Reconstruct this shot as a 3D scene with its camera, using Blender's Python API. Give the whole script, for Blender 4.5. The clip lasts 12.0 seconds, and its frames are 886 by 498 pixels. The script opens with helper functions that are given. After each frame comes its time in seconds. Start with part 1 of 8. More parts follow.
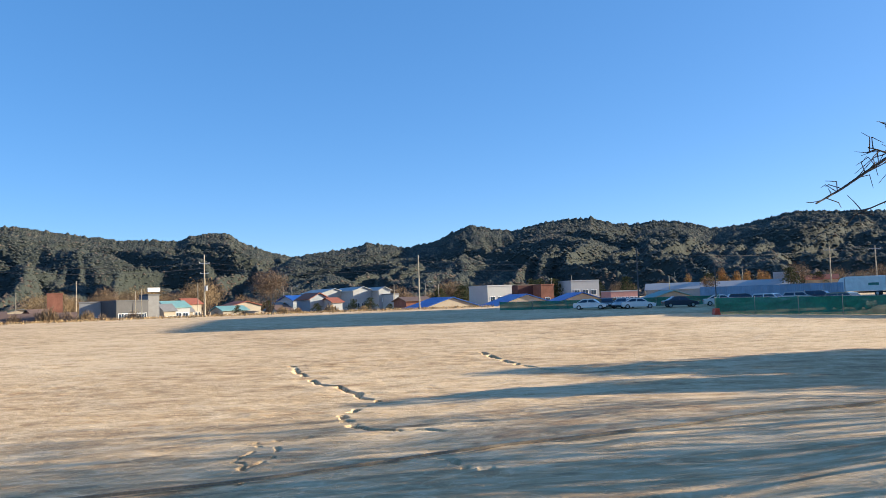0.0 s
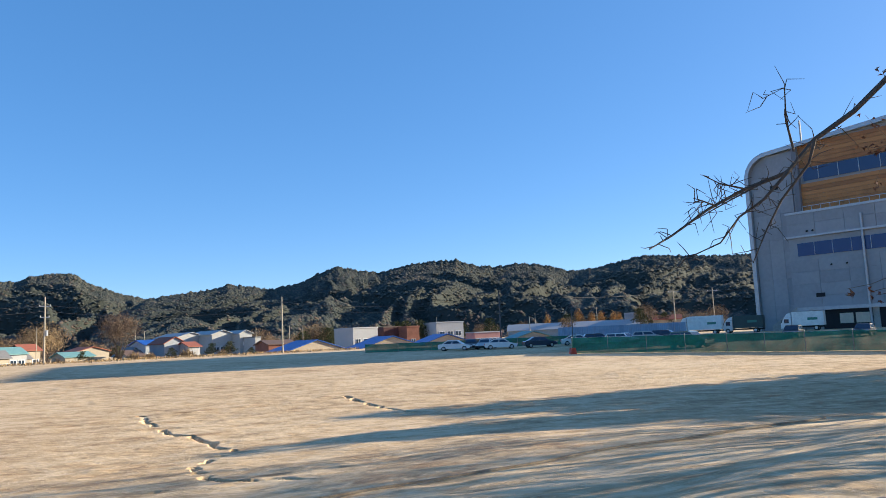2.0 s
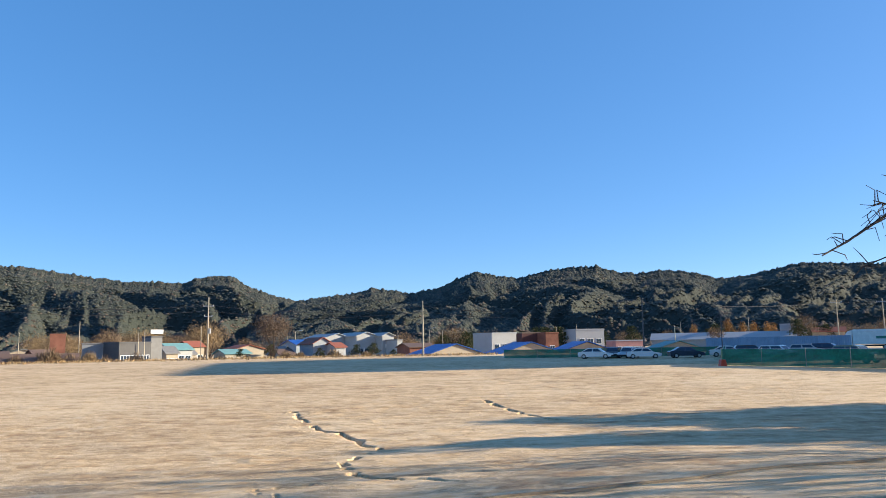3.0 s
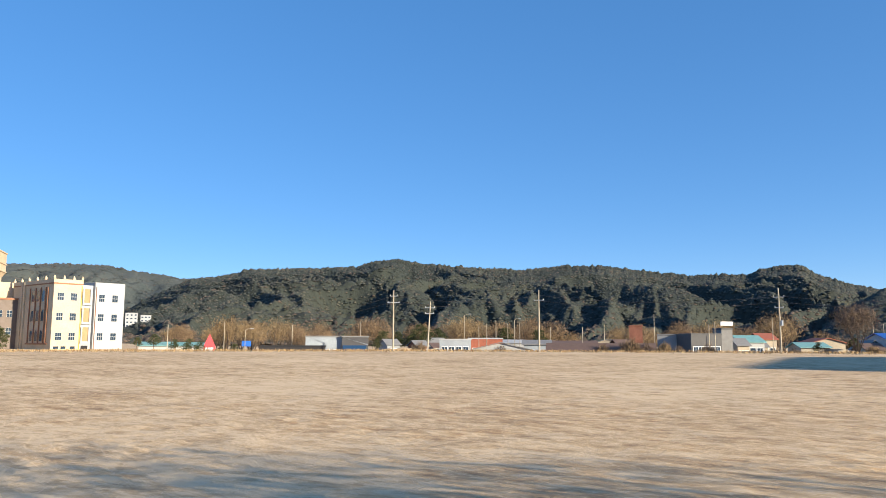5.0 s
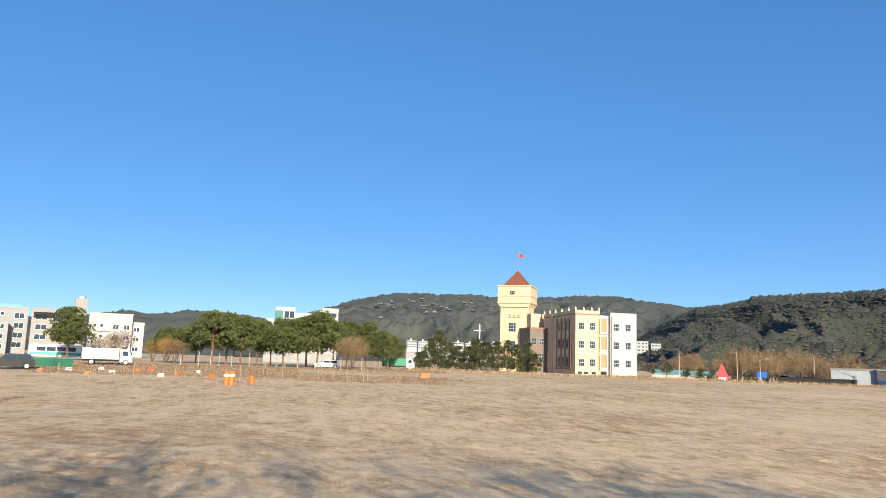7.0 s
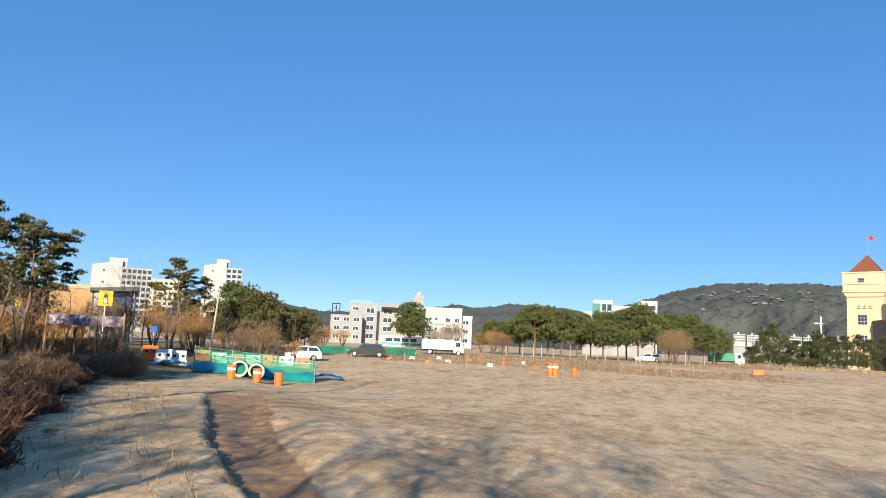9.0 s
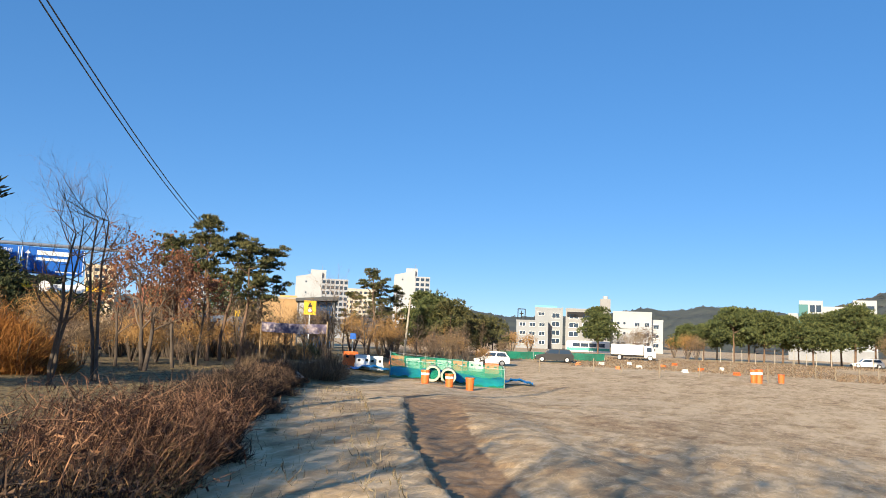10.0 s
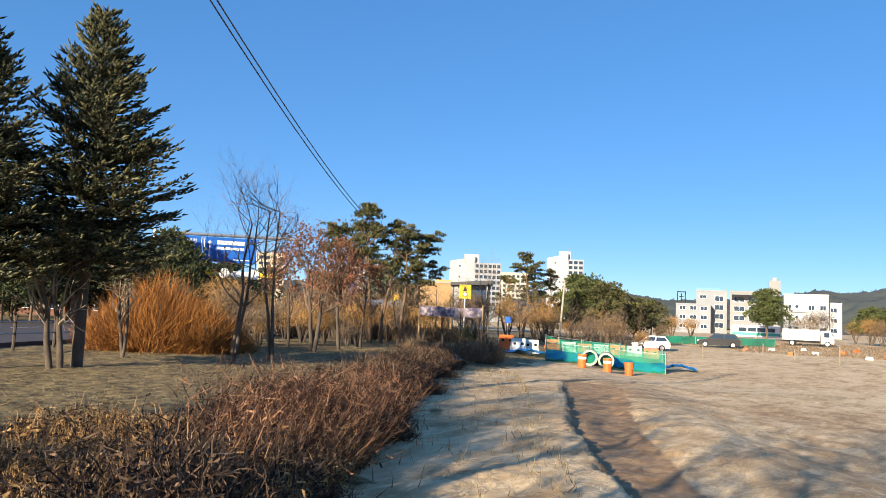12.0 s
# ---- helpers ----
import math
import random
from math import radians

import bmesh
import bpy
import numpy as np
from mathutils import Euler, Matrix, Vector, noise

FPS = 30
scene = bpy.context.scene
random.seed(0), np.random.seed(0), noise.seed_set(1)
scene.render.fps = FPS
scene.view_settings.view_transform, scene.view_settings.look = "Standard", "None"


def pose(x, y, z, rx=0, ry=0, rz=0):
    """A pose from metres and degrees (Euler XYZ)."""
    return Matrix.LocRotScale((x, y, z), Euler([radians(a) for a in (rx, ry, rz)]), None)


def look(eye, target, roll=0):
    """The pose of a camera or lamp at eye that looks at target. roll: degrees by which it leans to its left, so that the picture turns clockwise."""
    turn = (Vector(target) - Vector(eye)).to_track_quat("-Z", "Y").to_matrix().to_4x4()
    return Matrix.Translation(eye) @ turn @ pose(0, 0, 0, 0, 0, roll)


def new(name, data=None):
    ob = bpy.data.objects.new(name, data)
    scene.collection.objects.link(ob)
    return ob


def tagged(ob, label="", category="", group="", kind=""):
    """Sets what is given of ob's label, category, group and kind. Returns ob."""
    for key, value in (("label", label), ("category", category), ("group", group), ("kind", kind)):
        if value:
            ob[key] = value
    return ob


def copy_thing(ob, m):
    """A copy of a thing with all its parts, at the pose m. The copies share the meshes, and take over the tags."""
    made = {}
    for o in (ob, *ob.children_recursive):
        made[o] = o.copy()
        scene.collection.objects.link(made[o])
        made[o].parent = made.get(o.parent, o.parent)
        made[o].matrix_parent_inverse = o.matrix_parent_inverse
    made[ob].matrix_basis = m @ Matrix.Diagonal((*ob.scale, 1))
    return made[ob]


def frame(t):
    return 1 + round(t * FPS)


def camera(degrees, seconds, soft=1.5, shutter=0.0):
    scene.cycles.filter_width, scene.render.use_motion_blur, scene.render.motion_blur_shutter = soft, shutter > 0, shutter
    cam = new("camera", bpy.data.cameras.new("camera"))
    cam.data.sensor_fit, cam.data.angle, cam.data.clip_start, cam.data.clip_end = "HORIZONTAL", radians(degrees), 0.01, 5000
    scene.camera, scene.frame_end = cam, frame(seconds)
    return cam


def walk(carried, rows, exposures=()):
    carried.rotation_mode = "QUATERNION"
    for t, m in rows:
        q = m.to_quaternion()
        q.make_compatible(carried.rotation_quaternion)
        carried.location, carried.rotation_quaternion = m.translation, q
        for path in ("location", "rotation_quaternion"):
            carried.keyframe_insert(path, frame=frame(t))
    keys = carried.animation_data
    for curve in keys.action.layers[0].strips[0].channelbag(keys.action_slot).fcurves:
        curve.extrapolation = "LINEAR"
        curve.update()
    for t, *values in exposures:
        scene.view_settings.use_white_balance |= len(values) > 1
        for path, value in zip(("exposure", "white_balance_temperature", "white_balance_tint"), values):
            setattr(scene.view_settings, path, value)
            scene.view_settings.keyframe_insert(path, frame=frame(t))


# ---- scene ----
EYE = 2.9        # height of the lens over the sandy field
cam = camera(61.6, 12.0, soft=0.6)


def held(yaw, pitch, roll):
    """The phone, held out in front of somebody who turns on the spot."""
    a = radians(yaw)
    return pose(0.36 - 0.55 * math.sin(a), 0.17 + 0.55 * math.cos(a), EYE, 90 + pitch, roll, yaw)


PATH = [
    (0.0, held(0.00, 3.91, 1.91)),
    (0.5, held(-2.01, 5.87, 1.91)),
    (1.0, held(-5.47, 6.39, 2.18)),
    (1.5, held(-9.89, 6.67, 2.59)),
    (2.0, held(-10.25, 6.73, 2.53)),
    (2.5, held(-6.44, 7.24, 2.02)),
    (2.7, held(-4.07, 7.34, 1.62)),
    (4.4, held(29.53, 7.25, -0.72)),
    (4.5, held(31.80, 7.01, -0.63)),
    (5.0, held(41.86, 7.19, -0.15)),
    (5.5, held(51.25, 7.85, -0.30)),
    (6.0, held(62.19, 8.51, -1.17)),
    (6.5, held(71.83, 8.29, -1.26)),
    (7.0, held(79.39, 8.70, -1.87)),
    (7.2, held(82.03, 8.74, -2.09)),
    (8.8, held(100.88, 7.36, -2.68)),
    (9.0, held(103.38, 7.19, -2.70)),
    (9.5, held(109.81, 7.14, -2.89)),
    (10.0, held(117.55, 6.96, -2.43)),
    (10.5, held(125.70, 6.03, -2.17)),
    (11.0, held(131.10, 5.71, -2.47)),
    (11.5, held(131.71, 5.16, -2.65)),
    (12.0, held(129.28, 5.19, -2.57)),
]
# the phone's exposure, brighter while it looks towards the shaded side
walk(cam, PATH, [(0.0, 1.1), (2.7, 1.1), (5.0, 0.96), (7.0, 0.82), (9.5, 0.79), (11.0, 0.79), (12.0, 0.95)])

# ---- light ----
SUN_YAW, SUN_UP = -83.5, 15.6     # the yaw towards the sun and its height, degrees
world = bpy.data.worlds.new("world")
scene.world = world
world.use_nodes = True
wn = world.node_tree.nodes
sky = wn.new("ShaderNodeTexSky")
sky.sky_type, sky.sun_disc = "NISHITA", False
sky.sun_elevation, sky.sun_rotation = radians(SUN_UP), radians(-SUN_YAW)
sky.air_density, sky.dust_density, sky.ozone_density, sky.altitude = 0.55, 0.25, 4.0, 0
wn["Background"].inputs[1].default_value = 0.225
even, deeper = wn.new("ShaderNodeGamma"), wn.new("ShaderNodeHueSaturation")      # clear, deep blue winter air
even.inputs["Gamma"].default_value = 0.5
deeper.inputs["Hue"].default_value, deeper.inputs["Saturation"].default_value = 0.508, 1.54
world.node_tree.links.new(sky.outputs[0], even.inputs["Color"])
world.node_tree.links.new(even.outputs[0], deeper.inputs["Color"])
world.node_tree.links.new(deeper.outputs[0], wn["Background"].inputs[0])
sun_data = bpy.data.lights.new("sun", "SUN")
sun_data.energy, sun_data.angle, sun_data.color = 5.0, radians(0.55), (1.0, 0.86, 0.64)
sun = new("sun", sun_data)
sy, su = radians(SUN_YAW), radians(SUN_UP)
SUN_DIR = Vector((-math.sin(sy) * math.cos(su), math.cos(sy) * math.cos(su), math.sin(su)))
sun.matrix_world = look(SUN_DIR * 50, (0, 0, 0))


# ---- materials ----
def material(name, colours, scale=4.0, rough=0.85, metal=0.0, fine=None, bump=0.0, bump_scale=None, island=0.0, obj=0.0, coat=0.0):
    """A painted or natural surface: a mix of two or three colours by noise at two scales, with relief.
    island / obj: how much the value varies from piece to piece."""
    m = bpy.data.materials.new(name)
    m.use_nodes = True
    nt = m.node_tree
    b = nt.nodes["Principled BSDF"]
    b.inputs["Roughness"].default_value, b.inputs["Metallic"].default_value = rough, metal
    if coat:
        b.inputs["Coat Weight"].default_value = coat
    tc = nt.nodes.new("ShaderNodeTexCoord")
    geo = nt.nodes.new("ShaderNodeNewGeometry")
    n1, n2 = nt.nodes.new("ShaderNodeTexNoise"), nt.nodes.new("ShaderNodeTexNoise")
    n1.inputs["Scale"].default_value, n1.inputs["Detail"].default_value = scale, 5
    n2.inputs["Scale"].default_value, n2.inputs["Detail"].default_value = fine or scale * 9, 4
    for n in (n1, n2):
        nt.links.new(geo.outputs["Position"], n.inputs["Vector"])
    mix = nt.nodes.new("ShaderNodeMath")
    mix.operation = "MULTIPLY_ADD"
    nt.links.new(n2.outputs["Fac"], mix.inputs[0])
    mix.inputs[1].default_value = 0.45
    half = nt.nodes.new("ShaderNodeMath")
    half.operation = "MULTIPLY"
    half.inputs[1].default_value = 0.55
    nt.links.new(n1.outputs["Fac"], half.inputs[0])
    nt.links.new(half.outputs[0], mix.inputs[2])
    last = mix.outputs[0]
    for amount, source in ((island, geo.outputs["Random Per Island"]), (obj, None)):
        if amount:
            if source is None:
                source = nt.nodes.new("ShaderNodeObjectInfo").outputs["Random"]
            add = nt.nodes.new("ShaderNodeMath")
            add.operation = "MULTIPLY_ADD"
            nt.links.new(source, add.inputs[0])
            add.inputs[1].default_value = amount
            sub = nt.nodes.new("ShaderNodeMath")
            sub.operation = "SUBTRACT"
            sub.inputs[1].default_value = amount / 2
            nt.links.new(last, sub.inputs[0])
            nt.links.new(sub.outputs[0], add.inputs[2])
            last = add.outputs[0]
    ramp = nt.nodes.new("ShaderNodeValToRGB")
    stops = ramp.color_ramp.elements
    while len(stops) < len(colours):
        stops.new(0.5)
    for i, c in enumerate(colours):
        stops[i].position = 0.36 + 0.28 * i / max(1, len(colours) - 1)
        stops[i].color = (*c, 1)
    nt.links.new(last, ramp.inputs[0])
    nt.links.new(ramp.outputs[0], b.inputs["Base Color"])
    if bump:
        n3 = nt.nodes.new("ShaderNodeTexNoise")
        n3.inputs["Scale"].default_value, n3.inputs["Detail"].default_value = bump_scale or scale * 6, 6
        nt.links.new(geo.outputs["Position"], n3.inputs["Vector"])
        bp = nt.nodes.new("ShaderNodeBump")
        bp.inputs["Strength"].default_value, bp.inputs["Distance"].default_value = 1.0, bump
        nt.links.new(n3.outputs["Fac"], bp.inputs["Height"])
        nt.links.new(bp.outputs[0], b.inputs["Normal"])
    return m


def around(c, spread=0.16):
    """Two shades about one base colour."""
    return [tuple(v * (1 - spread) for v in c), tuple(min(0.95, v * (1 + spread)) for v in c)]


def plain(name, c, rough=0.6, metal=0.0, spread=0.12, scale=1.5, bump=0.0, **more):
    return material(name, around(c, spread), scale, rough, metal, bump=bump, **more)


def glass(name, tint=(0.03, 0.05, 0.08), rough=0.06):
    m = bpy.data.materials.new(name)
    m.use_nodes = True
    b = m.node_tree.nodes["Principled BSDF"]
    b.inputs["Base Color"].default_value = (*tint, 1)
    b.inputs["Roughness"].default_value, b.inputs["Specular IOR Level"].default_value = rough, 0.4
    return m


# aerial haze is mixed into these greens: slightly blue near, paler and bluer far off
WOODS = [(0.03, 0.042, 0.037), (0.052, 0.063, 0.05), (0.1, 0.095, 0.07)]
HAZY_WOODS = [(0.055, 0.07, 0.068), (0.078, 0.088, 0.08), (0.12, 0.112, 0.095)]
FOREST = material("forest", WOODS, 0.006, 0.95, fine=0.12, island=0.3)
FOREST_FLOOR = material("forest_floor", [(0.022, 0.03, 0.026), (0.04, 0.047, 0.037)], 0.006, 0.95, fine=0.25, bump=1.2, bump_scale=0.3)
BARE_WOODS = material("bare_woods", [(0.06, 0.045, 0.034), (0.1, 0.073, 0.052), (0.15, 0.11, 0.08)], 0.02, 0.95, fine=0.2, island=0.4)
FAR_FOREST = material("hazy_forest", HAZY_WOODS, 0.004, 0.95, fine=0.03, island=0.35)
FAR_FLOOR = material("hazy_forest_floor", HAZY_WOODS[:2], 0.004, 0.95, fine=0.06, bump=2.5, bump_scale=0.12)
ROCK = material("granite", [(0.3, 0.26, 0.22), (0.45, 0.4, 0.34)], 0.05, 0.9, fine=0.6, bump=0.5)
CREAM = plain("cream_render", (0.56, 0.45, 0.31), 0.8, bump=0.003, scale=0.4)
WHITE_WALL = plain("white_render", (0.38, 0.395, 0.41), 0.8, scale=0.3, spread=0.06)
TRIM_BROWN = plain("brown_moulding", (0.28, 0.13, 0.07), 0.7)
ROOF_TILE = plain("red_brown_roof", (0.2, 0.065, 0.035), 0.7)
PANE = glass("window_pane")
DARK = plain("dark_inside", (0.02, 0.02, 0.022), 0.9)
CONCRETE = material("concrete", [(0.3, 0.28, 0.25), (0.42, 0.4, 0.36)], 0.8, 0.85, fine=9, bump=0.004)
GREY_PANEL = material("grey_cladding", [(0.25, 0.265, 0.28), (0.31, 0.325, 0.34)], 0.15, 0.5, fine=1.5, obj=0.25)
PANEL_EDGE = plain("metal_edge", (0.4, 0.42, 0.44), 0.4, 0.6)
TIMBER = material("timber_cladding", [(0.3, 0.12, 0.035), (0.45, 0.2, 0.06)], 0.5, 0.55, fine=6, obj=0.4)


# ---- mesh building ----
def lerp(a, b, t):
    return a + (b - a) * t


def smooth(e0, e1, x):
    t = np.clip((x - e0) / (e1 - e0), 0, 1)
    return t * t * (3 - 2 * t)


class Shape:
    """Vertices and faces of one mesh, put together from simple solids."""

    def __init__(self):
        self.v, self.f = [], []

    def add(self, verts, faces, m=None):
        o = len(self.v)
        self.v += [tuple(m @ Vector(p)) for p in verts] if m else [tuple(p) for p in verts]
        self.f += [tuple(i + o for i in f) for f in faces]
        return self

    def box(self, x0, x1, y0, y1, z0, z1, c=0.0, m=None):
        """A block with its upright and upper edges cut by c."""
        if not c:
            vs = [(x, y, z) for z in (z0, z1) for x, y in ((x0, y0), (x1, y0), (x1, y1), (x0, y1))]
            return self.add(vs, [(3, 2, 1, 0), (4, 5, 6, 7), (0, 1, 5, 4), (1, 2, 6, 5), (2, 3, 7, 6), (3, 0, 4, 7)], m)
        ring = [(x0 + c, y0), (x1 - c, y0), (x1, y0 + c), (x1, y1 - c), (x1 - c, y1), (x0 + c, y1), (x0, y1 - c), (x0, y0 + c)]
        mx, my = (x0 + x1) / 2, (y0 + y1) / 2
        top = [(x + (c if x < mx else -c) * 0.8, y + (c if y < my else -c) * 0.8) for x, y in ring]
        vs = [(*p, z0) for p in ring] + [(*p, z1 - c) for p in ring] + [(*p, z1) for p in top]
        fs = [tuple(range(7, -1, -1)), tuple(range(16, 24))]
        fs += [(i + 8 * k, (i + 1) % 8 + 8 * k, (i + 1) % 8 + 8 * k + 8, i + 8 * k + 8) for k in (0, 1) for i in range(8)]
        return self.add(vs, fs, m)

    def tube(self, pts, radii, n=6, caps=True, m=None):
        """A round bar along a line of points."""
        pts = [Vector(p) for p in pts]
        if not hasattr(radii, "__len__"):
            radii = [radii] * len(pts)
        vs, fs = [], []
        side = None
        for i, p in enumerate(pts):
            d = (pts[min(i + 1, len(pts) - 1)] - pts[max(i - 1, 0)]).normalized()
            if side is None:
                side = d.orthogonal().normalized()
            side = (side - d * side.dot(d)).normalized()
            up = d.cross(side)
            vs += [p + (side * math.cos(a) + up * math.sin(a)) * radii[i] for a in (2 * math.pi * k / n for k in range(n))]
        for i in range(len(pts) - 1):
            fs += [(i * n + k, i * n + (k + 1) % n, (i + 1) * n + (k + 1) % n, (i + 1) * n + k) for k in range(n)]
        if caps:
            fs += [tuple(range(n - 1, -1, -1)), tuple(range((len(pts) - 1) * n, len(pts) * n))]
        return self.add(vs, fs, m)

    def prism(self, profile, y0, y1, m=None, axis="y"):
        """A closed outline of (x, z) drawn out from y0 to y1 (axis 'x': an outline of (y, z) from x0 to x1)."""
        n = len(profile)
        if axis == "y":
            vs = [(a, y0, b) for a, b in profile] + [(a, y1, b) for a, b in profile]
            fs = [tuple(range(n)), tuple(range(2 * n - 1, n - 1, -1))]
            fs += [(i, i + n, (i + 1) % n + n, (i + 1) % n) for i in range(n)]
        else:
            vs = [(y0, a, b) for a, b in profile] + [(y1, a, b) for a, b in profile]
            fs = [tuple(range(n - 1, -1, -1)), tuple(range(n, 2 * n))]
            fs += [(i, (i + 1) % n, (i + 1) % n + n, i + n) for i in range(n)]
        return self.add(vs, fs, m)

    def lump(self, c, r, rng, rough=0.25, tall=1.0):
        """A small uneven clump."""
        vs = [Vector(d) for d in ((1, 0, 0), (0.3, 0.95, 0), (-0.8, 0.6, 0), (-0.8, -0.6, 0), (0.3, -0.95, 0), (0, 0, 1), (0, 0, -0.7))]
        vs = [Vector(c) + Vector((p.x * r, p.y * r, p.z * r * tall)) * (1 + rng.uniform(-rough, rough)) for p in vs]
        fs = [(i, (i + 1) % 5, 5) for i in range(5)] + [((i + 1) % 5, i, 6) for i in range(5)]
        return self.add(vs, fs)

    def mesh(self, name, mats, smooth_faces=False):
        me = bpy.data.meshes.new(name)
        me.from_pydata(self.v, [], self.f)
        for m in mats if isinstance(mats, (list, tuple)) else [mats]:
            me.materials.append(m)
        if smooth_faces:
            me.shade_smooth()
        me.update()
        return me


def part(name, shape, mat, parent, label="", smooth_faces=False, m=None):
    """One mesh object under a thing or under a part."""
    ob = new(name, shape.mesh(name, mat, smooth_faces) if isinstance(shape, Shape) else shape)
    ob.parent = parent
    if m is not None:
        ob.matrix_basis = m
    if label:
        ob["label"] = label
    return ob


def thing(name, m, label, category, group="", kind=""):
    ob = new(name)
    ob.empty_display_size = 0.3
    ob.matrix_basis = m
    return tagged(ob, label, category, group, kind)


def solo(name, shape, mat, label, category, group="", kind="", m=None, smooth_faces=False):
    ob = new(name, shape.mesh(name, mat, smooth_faces))
    if m is not None:
        ob.matrix_basis = m
    return tagged(ob, label, category, group, kind)


# ---- the lie of the land ----
# The bank with the footpath ends at a crumbling edge that runs past the standpoint.
EDGE_AT, EDGE_DIR = np.array((0.0, 1.7)), np.array((-0.813, -0.582))
EDGE_OUT = np.array((-0.582, 0.813))
BANK = 1.08


def rise(x, y):
    """The field climbs gently away from the bank; past its far edge the village lies lower."""
    r, yaw = np.hypot(x, y), np.degrees(np.arctan2(-x, y))
    lower = smooth(-17, -11, yaw) * smooth(64, 58, yaw)
    return 1.3 * smooth(25, 150, r) - 2.0 * smooth(150, 158, r) * lower


WAVES = {}


def wave(x, y, size, seed):
    """Cheap smooth noise from a few bent, crossed waves, about -1 to 1."""
    if seed not in WAVES:
        rng = np.random.RandomState(seed)
        WAVES[seed] = [(rng.uniform(0, math.pi), rng.uniform(0, 6.28), rng.uniform(0.45, 2.3) * 6.28) for k in range(9)]
    s = 0
    for a, ph, f in WAVES[seed]:
        f = f / size
        bend = 0.35 * size * np.sin((x * math.sin(a) - y * math.cos(a)) * f * 0.37 + ph * 3)
        s = s + np.sin((x * math.cos(a) + y * math.sin(a) + bend) * f + ph)
    return s / 3.0


def bank_side(x, y):
    """Metres out from the bank's edge (over the field), and metres along it."""
    dx, dy = x - EDGE_AT[0], y - EDGE_AT[1]
    s, u = dx * EDGE_OUT[0] + dy * EDGE_OUT[1], dx * EDGE_DIR[0] + dy * EDGE_DIR[1]
    s = s + 0.07 * np.sin(u * 0.55) + 0.03 * np.sin(u * 1.7 + 1) + 0.02 * np.sin(u * 4.1) - 0.0035 * np.maximum(u - 10, 0) ** 2
    return s, u


def trench_side(u):
    """How far the trench reaches out from the path's edge."""
    return 1.0 + 0.035 * np.clip(u - 11, 0, 8) + 0.09 * np.clip(u - 19, 0, 9)


def gz(x, y):
    """The ground's height."""
    x, y = np.asarray(x, float), np.asarray(y, float)
    s, u = bank_side(x, y)
    r = np.hypot(x, y)
    near = smooth(46, 24, u) * smooth(-30, -8, u)
    field = rise(x, y) + 0.02 * wave(x, y, 9, 3) + 0.72 * smooth(20, 0.5, s) * near + (0.17 + 0.16 * smooth(9, 22, u)) * smooth(4.5, 0.4, s) * near
    berm = np.exp(-((s - 2.9) / 1.1) ** 2) * 0.17 * smooth(28, 12, u)
    top = np.maximum(lerp(BANK, 0.45, smooth(22, 42, u) * smooth(-9, -3, s)), rise(x, y))
    lip = lerp(0.1, 2.5, smooth(22, 40, u))
    crumble = 0.05 * wave(x, y, 0.9, 71) + 0.03 * wave(x, y, 0.35, 72)
    w = smooth(lip, -0.02, s + crumble * smooth(40, 22, u))
    z = field + berm
    # the flat floor of the trench dug along the foot of the path's edge
    side = trench_side(u) + 0.1 * wave(x, y, 2.3, 73) + 0.03 * wave(x, y, 0.7, 74)
    dug = smooth(side + 0.55, side - 0.3, s) * smooth(31, 23, u) * smooth(-5, 2, u)
    z = lerp(z, np.minimum(z, 0.9 - 0.05 * smooth(0.3, 0.9, s) + 0.015 * wave(x, y, 1.6, 75)), dug)
    return lerp(z, top + 0.015 * wave(x, y, 3, 5), w)


def spot(yaw, d, turn=0.0, dz=0.0):
    """A pose on the ground d metres off at that yaw, with local x to the right as seen from the standpoint."""
    a = radians(yaw)
    x, y = -math.sin(a) * d, math.cos(a) * d
    return pose(x, y, float(gz(x, y)) + dz, 0, 0, yaw + turn)


def over(d, up):
    """The height that stands up degrees over the horizon at d metres."""
    return EYE + d * math.tan(radians(up))


